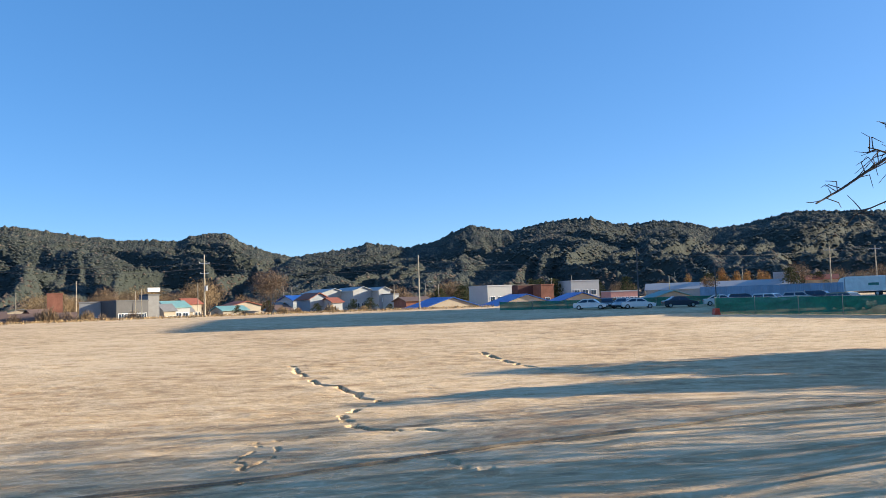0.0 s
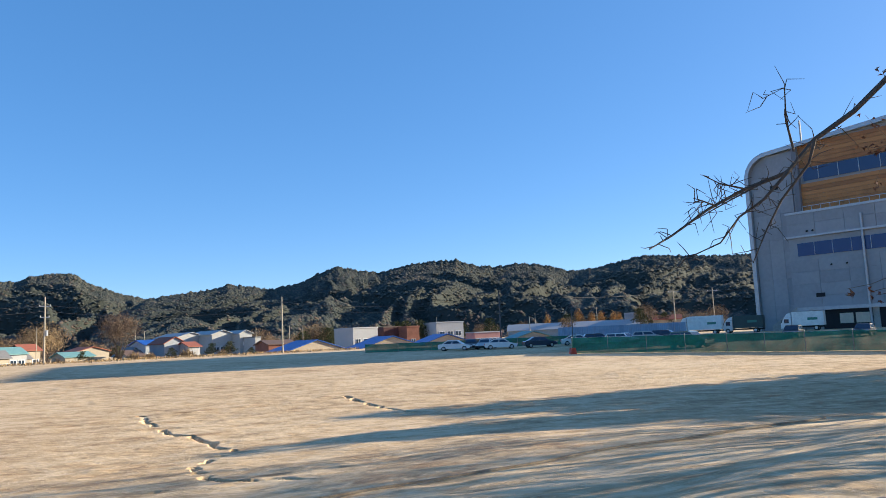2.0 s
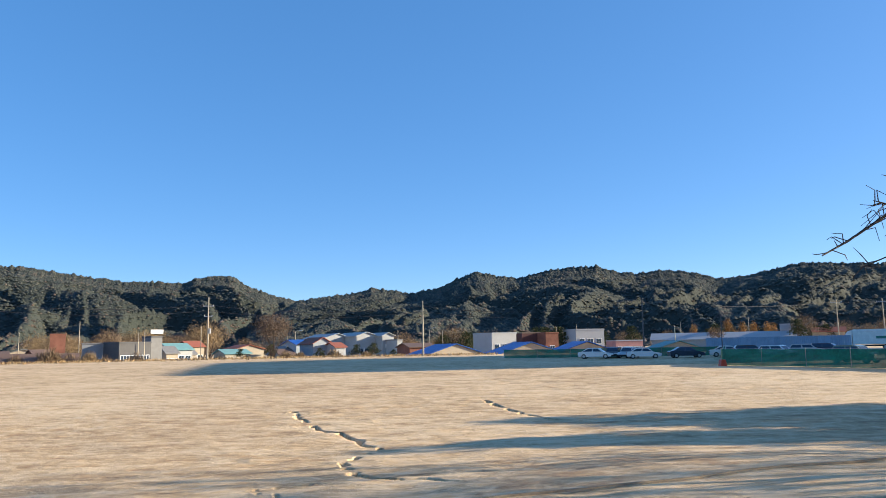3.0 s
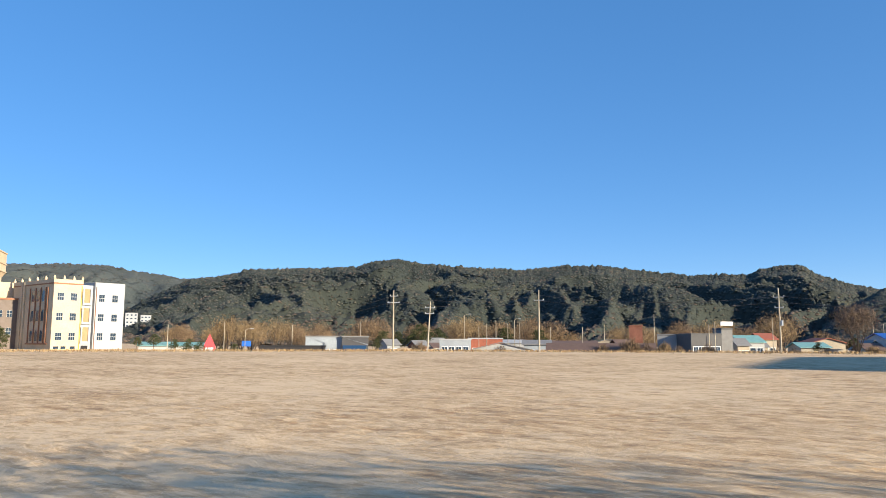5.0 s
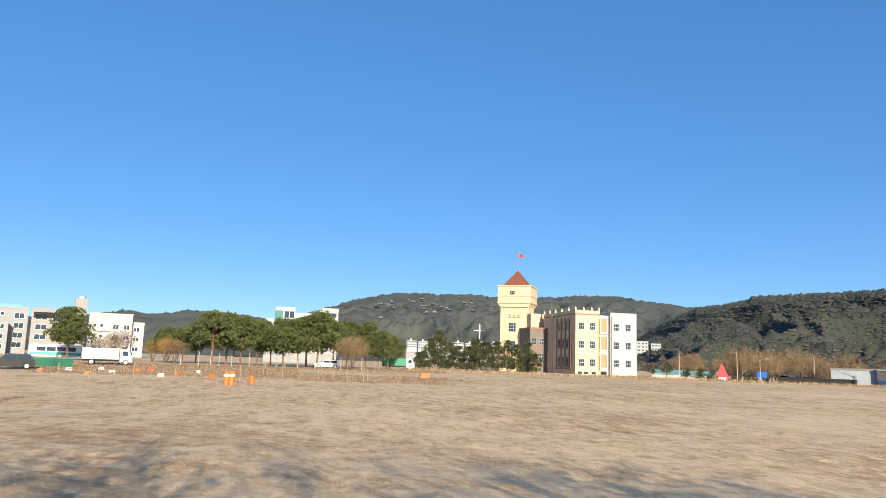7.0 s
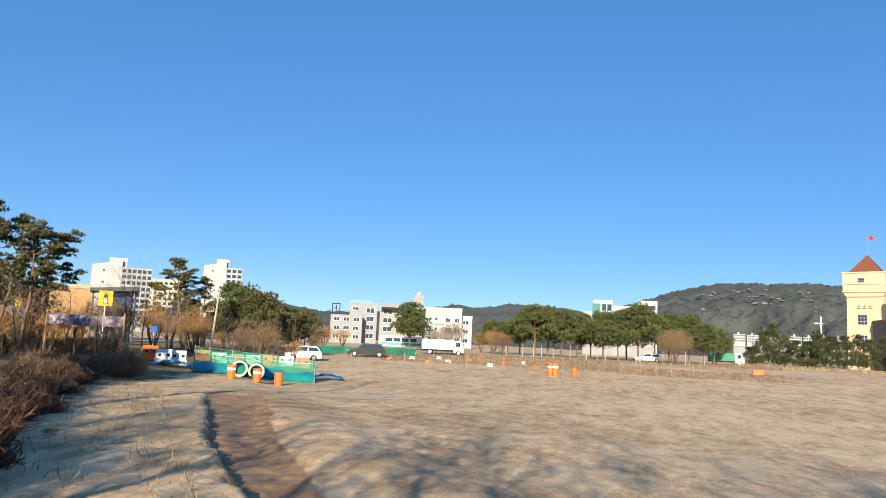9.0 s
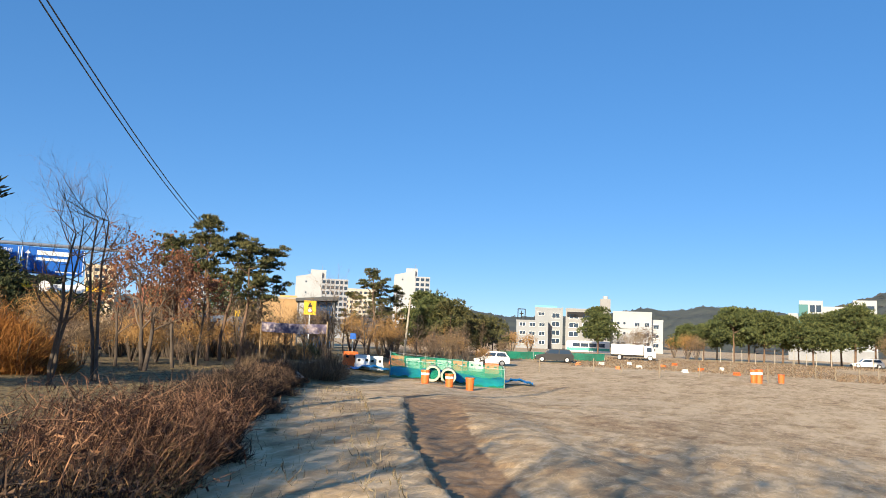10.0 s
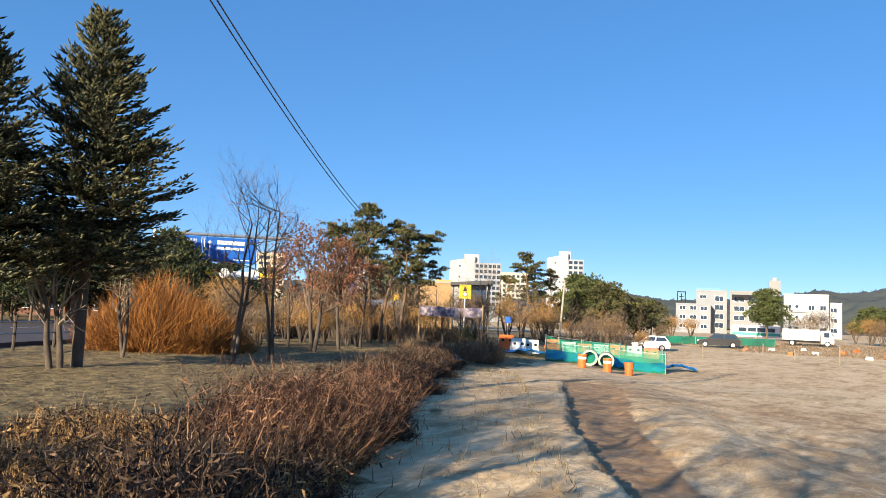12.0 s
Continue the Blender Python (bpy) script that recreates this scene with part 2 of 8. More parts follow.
# ---- the ground ----
def sand_material():
    """Loamy sand: pale dry streaks along the wheel tracks, damp darker patches, fine relief; dry turf on the bank behind the weeds."""
    m = material("field_sand", [(0.33, 0.195, 0.092), (0.565, 0.38, 0.2), (0.74, 0.545, 0.325)], 0.06, 0.95, fine=1.3)
    nt = m.node_tree
    b = nt.nodes["Principled BSDF"]
    ramp = b.inputs["Base Color"].links[0].from_node
    geo = next(n for n in nt.nodes if n.bl_idname == "ShaderNodeNewGeometry")

    def stretched(sx, sy, scale, turn, detail=6):
        mp = nt.nodes.new("ShaderNodeMapping")
        mp.inputs["Scale"].default_value, mp.inputs["Rotation"].default_value = (sx, sy, 1), (0, 0, radians(turn))
        nt.links.new(geo.outputs["Position"], mp.inputs[0])
        n = nt.nodes.new("ShaderNodeTexNoise")
        n.inputs["Scale"].default_value, n.inputs["Detail"].default_value, n.inputs["Roughness"].default_value = scale, detail, 0.62
        n.inputs["Distortion"].default_value = 0.6
        nt.links.new(mp.outputs[0], n.inputs["Vector"])
        return n.outputs["Fac"]

    def op(kind, a, c):
        n = nt.nodes.new("ShaderNodeMath")
        n.operation = kind
        for i, v in enumerate((a, c)):
            if hasattr(v, "links"):
                nt.links.new(v, n.inputs[i])
            else:
                n.inputs[i].default_value = v
        return n.outputs[0]

    streak = stretched(0.4, 1.0, 0.8, 8)
    streak2 = stretched(0.45, 1.0, 2.2, -24)
    rake = stretched(0.12, 1.0, 3.4, 32, 6)
    scratch = stretched(0.5, 1.0, 4.0, -40, 6)
    base = ramp.inputs[0].links[0].from_socket
    # thin pale crests that wheels and the rake have pushed up
    crest = op("ABSOLUTE", op("SUBTRACT", stretched(0.4, 1.0, 0.75, 14, 3), 0.5), 0.0)
    crest2 = op("ABSOLUTE", op("SUBTRACT", stretched(0.5, 1.0, 1.5, -33, 3), 0.5), 0.0)
    pale = op("ADD", op("MAXIMUM", op("SUBTRACT", 0.022, crest), 0.0), op("MAXIMUM", op("SUBTRACT", 0.02, crest2), 0.0))
    total = op("ADD", op("MULTIPLY", base, 0.36), op("ADD", op("ADD", op("MULTIPLY", streak, 0.26), op("MULTIPLY", streak2, 0.2)), op("ADD", op("MULTIPLY", rake, 0.06), op("MULTIPLY", scratch, 0.12))))
    total = op("ADD", total, op("MULTIPLY", pale, 2.2))
    nt.links.new(total, ramp.inputs[0])
    for e, p in zip(ramp.color_ramp.elements, (0.415, 0.49, 0.555)):
        e.position = p
    bp = nt.nodes.new("ShaderNodeBump")
    bp.inputs["Distance"].default_value, bp.inputs["Strength"].default_value = 0.06, 1.0
    fine = stretched(0.7, 1, 6.0, 30, 10)
    nt.links.new(op("ADD", op("ADD", op("MULTIPLY", streak2, 0.7), op("MULTIPLY", rake, 0.2)), op("MULTIPLY", fine, 0.65)), bp.inputs["Height"])
    nt.links.new(bp.outputs[0], b.inputs["Normal"])
    last = ramp.outputs[0]
    # where the soil changes, its share is kept on the mesh; a noise frays the border
    for soil, colours, scale in (("damp", ((0.27, 0.155, 0.075), (0.42, 0.265, 0.14)), 1.4), ("turf", ((0.075, 0.05, 0.02), (0.33, 0.235, 0.1)), 1.5)):
        at = nt.nodes.new("ShaderNodeAttribute")
        at.attribute_name = soil
        n = stretched(1, 1, scale, 0, 7)
        tint = nt.nodes.new("ShaderNodeValToRGB")
        for e, p, c in zip(tint.color_ramp.elements, (0.38, 0.62), colours):
            e.position, e.color = p, (*c, 1)
        nt.links.new(stretched(1, 1, scale * 2.3, 20, 8), tint.inputs[0])
        share = nt.nodes.new("ShaderNodeMapRange")
        share.inputs["From Min"].default_value, share.inputs["From Max"].default_value = 0.42, 0.58
        nt.links.new(op("ADD", at.outputs["Fac"], op("MULTIPLY", op("SUBTRACT", n, 0.5), 0.7)), share.inputs["Value"])
        mix = nt.nodes.new("ShaderNodeMix")
        mix.data_type = "RGBA"
        nt.links.new(share.outputs[0], mix.inputs["Factor"])
        nt.links.new(last, mix.inputs[6])
        nt.links.new(tint.outputs[0], mix.inputs[7])
        last = mix.outputs[2]
    nt.links.new(last, b.inputs["Base Color"])
    return m


SAND = sand_material()


def crack_depth(x, y):
    """Gullies that rain has cut into the field."""
    out = np.zeros_like(x)
    for pts, width, deep in (
        ([(-7.0, 36.6), (-6.3, 33.8), (-4.9, 29.5), (-3.6, 26.9), (-2.7, 25.4), (-1.8, 22.7), (-2.2, 19.6), (-2.0, 18.4), (-1.5, 16.8)], 0.09, 0.34),
        ([(-2.0, 18.4), (-1.5, 16.8), (-0.7, 16.2), (0.4, 15.4)], 0.06, 0.16),
        ([(-1.5, 16.8), (-2.6, 16.2), (-3.3, 15.9), (-3.2, 13.5), (-2.9, 12.6), (-2.5, 11.2)], 0.05, 0.08),
        ([(-2.9, 15.0), (-2.5, 13.9), (-2.9, 12.6)], 0.05, 0.08),
        ([(0.0, 12.9), (0.7, 11.6), (1.3, 11.0)], 0.05, 0.08),
        ([(2.1, 41.5), (2.7, 37.5), (3.3, 33.6), (4.7, 29.2)], 0.08, 0.28),
    ):
        wob = 0.16 * wave(x, y, 4.0, 9)
        best = np.full_like(x, 1e9)
        for (ax, ay), (bx, by) in zip(pts, pts[1:]):
            l2 = (bx - ax) ** 2 + (by - ay) ** 2
            t = np.clip(((x - ax) * (bx - ax) + (y - ay) * (by - ay)) / l2, 0, 1)
            best = np.minimum(best, np.hypot(x - ax - t * (bx - ax) + wob * 0.7, y - ay - t * (by - ay) + wob))
        out = np.maximum(out, deep * smooth(width * 1.25, width * 0.7, best))
    return out


def build_ground():
    fine = np.concatenate([np.arange(-46, -8, 0.3), np.arange(-8, 17, 0.12), np.arange(17, 166, 0.3)])
    yaws = np.radians(np.concatenate([fine, np.arange(168, 312, 3.0)]))
    radii = np.concatenate([[0.01, 1, 2, 3], 3.6 * 1.012 ** np.arange(101), 12.1 * 1.005 ** np.arange(264), 45.5 * 1.012 ** np.arange(51), 84.5 * 1.05 ** np.arange(1, 84)])
    a, r = np.meshgrid(yaws, radii)
    x, y = -np.sin(a) * r, np.cos(a) * r
    z = gz(x, y)
    s, u = bank_side(x, y)
    out = smooth(0.6, 3.0, s)
    near = smooth(130, 40, r)
    # wheel tracks and raked ridges that run across the field
    tracks = 0.018 * wave(x * 0.35, y, 1.3, 21) * (0.5 + 0.5 * wave(x, y, 22, 22))
    z = z + out * near * tracks - out * crack_depth(x, y)
    z = z + (1 - out) * near * (0.006 * wave(x, y, 1.1, 26) + 0.005 * wave(x, y, 0.45, 27) + 0.005 * wave(x, y, 0.2, 28))
    nr, na = r.shape
    i, j = np.meshgrid(np.arange(nr - 1), np.arange(na), indexing="ij")
    k = (j + 1) % na
    quads = np.stack([i * na + j, i * na + k, (i + 1) * na + k, (i + 1) * na + j], -1).reshape(-1, 4)[:, ::-1]
    me = bpy.data.meshes.new("ground")
    me.vertices.add(nr * na)
    me.vertices.foreach_set("co", np.stack([x, y, z], -1).astype(np.float32).ravel())
    me.loops.add(quads.size)
    me.loops.foreach_set("vertex_index", quads.astype(np.int32).ravel())
    me.polygons.add(len(quads))
    me.polygons.foreach_set("loop_start", np.arange(0, quads.size, 4, dtype=np.int32))
    me.update(calc_edges=True)
    me.shade_smooth()
    me.materials.append(SAND)
    turf = smooth(-2.7, -3.9, s + 0.4 * wave(x, y, 2.0, 61)) * smooth(130, 110, r) * smooth(-14, -11, u)
    # the floor of the trench along the path is freshly dug and damp
    side = trench_side(u)
    damp = smooth(0.0, 0.12, s) * smooth(side + 0.5, side - 0.1, s) * smooth(30, 23, u) * smooth(-4, 2, u)
    # churned darker earth beside the gullies
    damp = np.maximum(damp, 0.47 * smooth(-3, 1.5, x) * smooth(27, 17, y) * smooth(3, 9, s))
    for soil, share in (("turf", turf), ("damp", damp)):
        me.attributes.new(soil, "FLOAT", "POINT").data.foreach_set("value", np.clip(share, 0, 1).astype(np.float32).ravel())
    tagged(new("ground", me), "bare sandy field with wheel tracks, rain gullies and a footpath on a low bank", "ground", kind="structure")


build_ground()

# ---- hills ----
def hill_range(name, dist, depth, crest, floor_mat, tree_mat, trees, size, seed, label):
    """A wooded ridge: crest holds (yaw, degrees over the horizon), the slope falls towards the field in spurs."""
    cy, ce = [c[0] for c in crest], [c[1] for c in crest]
    yaws = np.arange(cy[0], cy[-1] + 0.01, 0.13 if dist < 2000 else 0.3)
    steps = np.linspace(0, 1, 130 if dist < 2000 else 80)
    a, t = np.meshgrid(yaws, steps)

    def height(a, t):
        bumps = 0.05 * wave(a, a * 0, 1.1, seed + 8) + 0.03 * wave(a, a * 0, 0.4, seed + 10)
        top = dist * np.tan(np.radians(np.interp(a, cy, ce) + bumps * np.clip(t, 0, 1) ** 14)) + EYE
        px, py = place(a, t)
        # spurs run down the slope, with ravines between them
        across, down = np.radians(a) * dist, t * depth
        bend = 0.25 * depth * wave(across, down, depth * 1.3, seed + 5)
        spur = np.abs(wave(across + bend, down * 0.28, depth * 0.62, seed))
        lesser = np.abs(wave(across - bend * 0.6, down * 0.5, depth * 0.26, seed + 1))
        mound = 0.29 * (0.42 - spur) + 0.06 * (0.42 - lesser) + 0.008 * wave(px, py, depth * 0.1, seed + 2)
        shape = t ** 1.15 + mound * np.sin(np.clip(t, 0, 1) ** 0.8 * math.pi) * 0.9
        shape = np.clip(shape, 0, np.maximum(0.96 - 0.55 * (1 - t), 0.05) + 0.04 * t)
        return 1.0 + (top - 1.0) * np.where(t >= 0.999, 1.0, shape)

    def place(a, t):
        d = dist - depth * (1 - t)
        ra = np.radians(a)
        return -np.sin(ra) * d, np.cos(ra) * d

    z = height(a, t)
    x, y = place(a, t)
    # the canopy: rounded crowns of uneven height
    crowns = np.random.RandomState(seed + 9)
    lumps = crowns.uniform(-1, 1, a.shape)
    lumps = lumps + 0.8 * (np.roll(lumps, 1, 1) + np.roll(lumps, -1, 1) + np.roll(lumps, 1, 0) + np.roll(lumps, -1, 0))
    z = z + lumps * size * (0.2 if dist < 2000 else 0.5) * np.clip((1 - t) * 20, 0.35, 1)
    # the far side falls away again
    xb, yb = place(yaws, np.full_like(yaws, 1.4))
    co = np.concatenate([np.stack([x, y, z], -1).reshape(-1, 3), np.stack([xb, yb, np.full_like(xb, 1.0)], -1)])
    na, nt = len(yaws), len(steps) + 1
    q = [(i * na + j + 1, i * na + j, (i + 1) * na + j, (i + 1) * na + j + 1) for i in range(nt - 1) for j in range(na - 1)]
    me = bpy.data.meshes.new(name)
    me.from_pydata(co.tolist(), [], q)
    me.materials.append(floor_mat)
    me.shade_smooth()
    hill = tagged(new(name, me), label, "hill", kind="structure")
    rs = np.random.RandomState(seed)
    ya = rs.uniform(cy[0] + 0.1, cy[-1] - 0.1, trees)
    tt = np.where(np.arange(trees) < trees * 0.2, 1.0 - 0.01 * rs.rand(trees), rs.rand(trees) ** 0.8)
    px, py = place(ya, tt)
    pz = height(ya, np.minimum(tt, 0.9985))
    r = size * rs.uniform(0.5, 1.15, trees)
    ball = np.array(((1.2, 0, -0.3), (0.36, 1.14, -0.3), (-0.96, 0.72, -0.3), (-0.96, -0.72, -0.3), (0.36, -1.14, -0.3), (0, 0, 0.9)))
    tall = np.stack([np.ones(trees), np.ones(trees), np.where(np.arange(trees) < trees * 0.2, rs.uniform(0.8, 1.4, trees), rs.uniform(0.6, 1.0, trees))], -1)
    vs = np.stack([px, py, pz + r * 0.1], -1)[:, None] + ball[None] * tall[:, None] * (r[:, None] * rs.uniform(0.7, 1.3, (trees, 6)))[..., None]
    tri = np.array([(i, (i + 1) % 5, 5) for i in range(5)])
    s = Shape()
    s.v = vs.reshape(-1, 3).tolist()
    s.f = (tri[None] + (np.arange(trees) * 6)[:, None, None]).reshape(-1, 3).tolist()
    canopy = s.mesh("woodland", [tree_mat, BARE_WOODS], True)
    # leafless oaks at the foot and scattered among the pines
    bare = (tt < 0.16 + 0.1 * wave(px, py, 160, seed + 7) + 0.05 * rs.randn(trees)) | (rs.rand(trees) < 0.07)
    canopy.polygons.foreach_set("material_index", np.repeat(bare, 5).astype(np.int32))
    tagged(new("woodland", canopy), "pine and bare oak woods that cover the hillside", "woods", kind="stuff")
    return place, height


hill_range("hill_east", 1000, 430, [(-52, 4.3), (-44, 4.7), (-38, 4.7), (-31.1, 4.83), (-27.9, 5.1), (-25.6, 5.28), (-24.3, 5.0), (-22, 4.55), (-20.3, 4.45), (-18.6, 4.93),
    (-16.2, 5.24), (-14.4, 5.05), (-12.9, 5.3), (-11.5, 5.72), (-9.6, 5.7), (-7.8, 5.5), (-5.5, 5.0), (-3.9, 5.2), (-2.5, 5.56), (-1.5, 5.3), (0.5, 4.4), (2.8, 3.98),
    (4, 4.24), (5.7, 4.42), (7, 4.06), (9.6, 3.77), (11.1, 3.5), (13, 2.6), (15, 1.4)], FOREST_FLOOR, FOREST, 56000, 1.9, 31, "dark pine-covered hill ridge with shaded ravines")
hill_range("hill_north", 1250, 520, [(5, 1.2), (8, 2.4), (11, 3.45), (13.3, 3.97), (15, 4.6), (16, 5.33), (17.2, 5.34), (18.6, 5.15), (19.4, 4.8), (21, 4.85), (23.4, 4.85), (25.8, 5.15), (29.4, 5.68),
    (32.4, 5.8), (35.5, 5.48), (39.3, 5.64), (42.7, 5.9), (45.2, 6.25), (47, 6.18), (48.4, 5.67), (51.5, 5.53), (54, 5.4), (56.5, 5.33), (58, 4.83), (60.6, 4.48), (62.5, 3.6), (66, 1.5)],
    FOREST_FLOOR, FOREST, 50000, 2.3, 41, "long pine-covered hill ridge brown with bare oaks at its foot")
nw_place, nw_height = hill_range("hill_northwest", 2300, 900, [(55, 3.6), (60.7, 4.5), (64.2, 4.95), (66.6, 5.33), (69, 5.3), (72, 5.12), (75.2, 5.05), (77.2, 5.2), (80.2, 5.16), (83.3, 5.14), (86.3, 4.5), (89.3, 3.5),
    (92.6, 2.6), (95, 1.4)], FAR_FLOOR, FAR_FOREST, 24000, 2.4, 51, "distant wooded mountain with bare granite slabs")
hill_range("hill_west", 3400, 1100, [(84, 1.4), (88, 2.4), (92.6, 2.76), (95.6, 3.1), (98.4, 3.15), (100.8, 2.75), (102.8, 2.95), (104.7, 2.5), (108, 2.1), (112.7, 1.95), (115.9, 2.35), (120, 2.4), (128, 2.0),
    (140, 2.2), (152, 1.9), (166, 1.6)], FAR_FLOOR, FAR_FOREST, 6000, 3.5, 61, "low hills in the far distance, tinted blue-grey for haze")

slab = Shape()
srng = random.Random(8)
for k in range(46):
    ya, tt = srng.choice((srng.gauss(82.5, 1.6), srng.gauss(79, 1.2), srng.uniform(68, 84))), srng.uniform(0.45, 0.93)
    px, py = nw_place(np.array([ya]), np.array([tt]))
    pz = float(nw_height(np.array([ya]), np.array([tt]))[0])
    for j in range(srng.randint(2, 5)):
        slab.lump((float(px[0]) + srng.uniform(-14, 14), float(py[0]) + srng.uniform(-14, 14), pz + srng.uniform(-4, 6)), srng.uniform(3, 8), srng, 0.4, 0.45)
tagged(new("granite_slabs", slab.mesh("granite_slabs", plain("far_granite", (0.22, 0.21, 0.2), 0.9, scale=0.05))), "pale bare granite slabs on the mountainside", "rock", kind="stuff")


# ---- the cream castle-like building with its clock-tower roof ----
def window_grid(parent, x, y, z, w, h, cols, rows, m=None, frame_mat=None):
    """A small-paned window set into a wall that faces local -y."""
    win = part("window", Shape().box(x - w / 2, x + w / 2, y - 0.05, y + 0.02, z, z + h), frame_mat or WHITE_WALL, parent, m=m)
    pw, ph = w / cols, h / rows
    for i in range(cols):
        for k in range(rows):
            part("pane", Shape().box(x - w / 2 + pw * (i + 0.07), x - w / 2 + pw * (i + 0.93), y - 0.075, y - 0.045, z + ph * (k + 0.06), z + ph * (k + 0.94)), PANE, win)
    return win


def build_castle():
    d = 174
    a = radians(69.35)
    g = 1.3
    # local x runs along the lit front, local y back along the long side, from the near corner
    m = pose(-math.sin(a) * d, math.cos(a) * d, g - 0.3, 0, 0, 69.35 + 24)
    c = thing("castle_building", m, "cream four-storey building with castle parapets and a white wing", "building")
    H = 14.9
    walls = Shape().box(0, 5.9, 0, 19.5, 0, H - 0.6)
    part("wall", walls, CREAM, c, "cream rendered walls")
    part("cornice", Shape().box(-0.15, 6.05, -0.15, 19.6, H - 1.0, H - 0.75), TRIM_BROWN, c)
    part("parapet", Shape().box(-0.1, 6.0, -0.1, 0.25, H - 0.75, H).box(-0.1, 0.25, 0.25, 19.6, H - 0.75, H), CREAM, c)
    for x, y in ((0, 0), (2, 0), (4, 0), (5.8, 0), (0, 4), (0, 8), (0, 12), (0, 15.6), (0, 19.3)):
        part("merlon", Shape().box(x - 0.22, x + 0.22, y - 0.22, y + 0.22, H, H + 0.5, 0.05).box(x - 0.13, x + 0.13, y - 0.13, y + 0.13, H + 0.5, H + 0.8, 0.05), CREAM, c)
    for z in (2.2, 6.3, 10.5):
        for x in (1.45, 4.2):
            window_grid(c, x, 0, z, 1.3, 1.6, 3, 2)
    for x in (0.6, 2.1, 4.0):
        part("basement_window", Shape().box(x, x + 1.0, -0.06, 0.02, 0.4, 0.95), PANE, c)
    # the long side: arched bays between pilasters, seen at a slant
    turn = Matrix.Rotation(radians(-90), 4, "Z")
    side = Matrix.Translation((0, 19.5, 0)) @ turn
    for k, x in enumerate((1.4, 10.2, 12.6, 15.0)):
        for z in (2.0, 6.2, 10.4):
            if k == 0 and z > 9:
                continue
            part("arched_window", Shape().prism([(x - 0.6, z), (x + 0.6, z)] + [(x + 0.6 * math.cos(t), z + 1.7 + 0.6 * math.sin(t)) for t in np.linspace(0, math.pi, 7)], -0.06, 0.02), PANE, c, m=side)
            part("window_surround", Shape().tube([(x - 0.68, -0.05, z)] + [(x + 0.68 * math.cos(t), -0.05, z + 1.7 + 0.68 * math.sin(t)) for t in np.linspace(math.pi, 0, 9)] + [(x + 0.68, -0.05, z)], 0.09, 4), CREAM, c, m=side)
    for x in (4.5, 5.6):
        part("pilaster", Shape().box(x, x + 0.55, -0.35, 0.02, 0, H, 0.06), CREAM, c, m=side)
    for x in (8.7, 11.4, 13.8, 16.2, 17.2):
        part("rib", Shape().box(x - 0.14, x + 0.14, -0.22, 0.02, 1.6, H - 1.6, 0.04), TRIM_BROWN, c, m=side)
    part("string_course", Shape().box(8, 18, -0.25, 0.02, 1.3, 1.6), TRIM_BROWN, c, m=side)
    # recessed stair with open landings, then the white wing
    part("stair_wall", Shape().box(5.9, 8.7, 0.9, 12, 0, H - 0.9), WHITE_WALL, c)
    for k in range(3):
        z = 2.0 + 4.1 * k
        # a flat tan plate carries the shading inside the landing
        part("landing_opening", Shape().box(6.7, 8.0, 0.8, 0.92, z, z + 3.0), plain("shaded_landing", (0.36, 0.24, 0.13), 0.8), c, "stair landing, a tan plate for its shaded inside")
        part("landing_frame", Shape().box(6.4, 8.4, 0.55, 0.88, z - 0.5, z).box(6.4, 6.7, 0.55, 0.88, z, z + 3).box(8.0, 8.4, 0.55, 0.88, z, z + 3), WHITE_WALL, c)
    part("door", Shape().box(6.7, 8.1, 0.75, 0.88, 0, 1.1), DARK, c)
    part("drainpipe", Shape().tube([(8.95, -0.12, 0), (8.95, -0.12, H - 1.2)], 0.07), TRIM_BROWN, c)
    part("drainpipe", Shape().tube([(5.8, -0.12, 0), (5.8, -0.12, H - 1.2)], 0.07), plain("yellow_pipe", (0.7, 0.45, 0.06)), c)
    part("wing", Shape().box(8.7, 15.4, 0.0, 12, 0, H - 0.2, 0.04), WHITE_WALL, c, "white rendered wing")
    for z in (2.2, 6.3, 10.5):
        for x in (10.2, 13.2):
            window_grid(c, x, 0, z, 1.25, 1.6, 3, 2)
    # link and lower dark block behind
    part("link_block", Shape().box(-4.6, 0, 17, 27, 0, 11.0), plain("grey_mauve_render", (0.17, 0.14, 0.125), 0.8), c)
    part("link_cornice", Shape().box(-4.8, 0.0, 16.8, 27.2, 11.0, 11.4), TRIM_BROWN, c)
    for x in (-3.6, -1.6):
        for z in (3.4, 7.2):
            window_grid(c, x, 17, z, 1.1, 1.5, 2, 2)
    part("upper_link", Shape().box(-3.0, 4, 21, 30, 11, H + 0.2), CREAM, c)
    return c


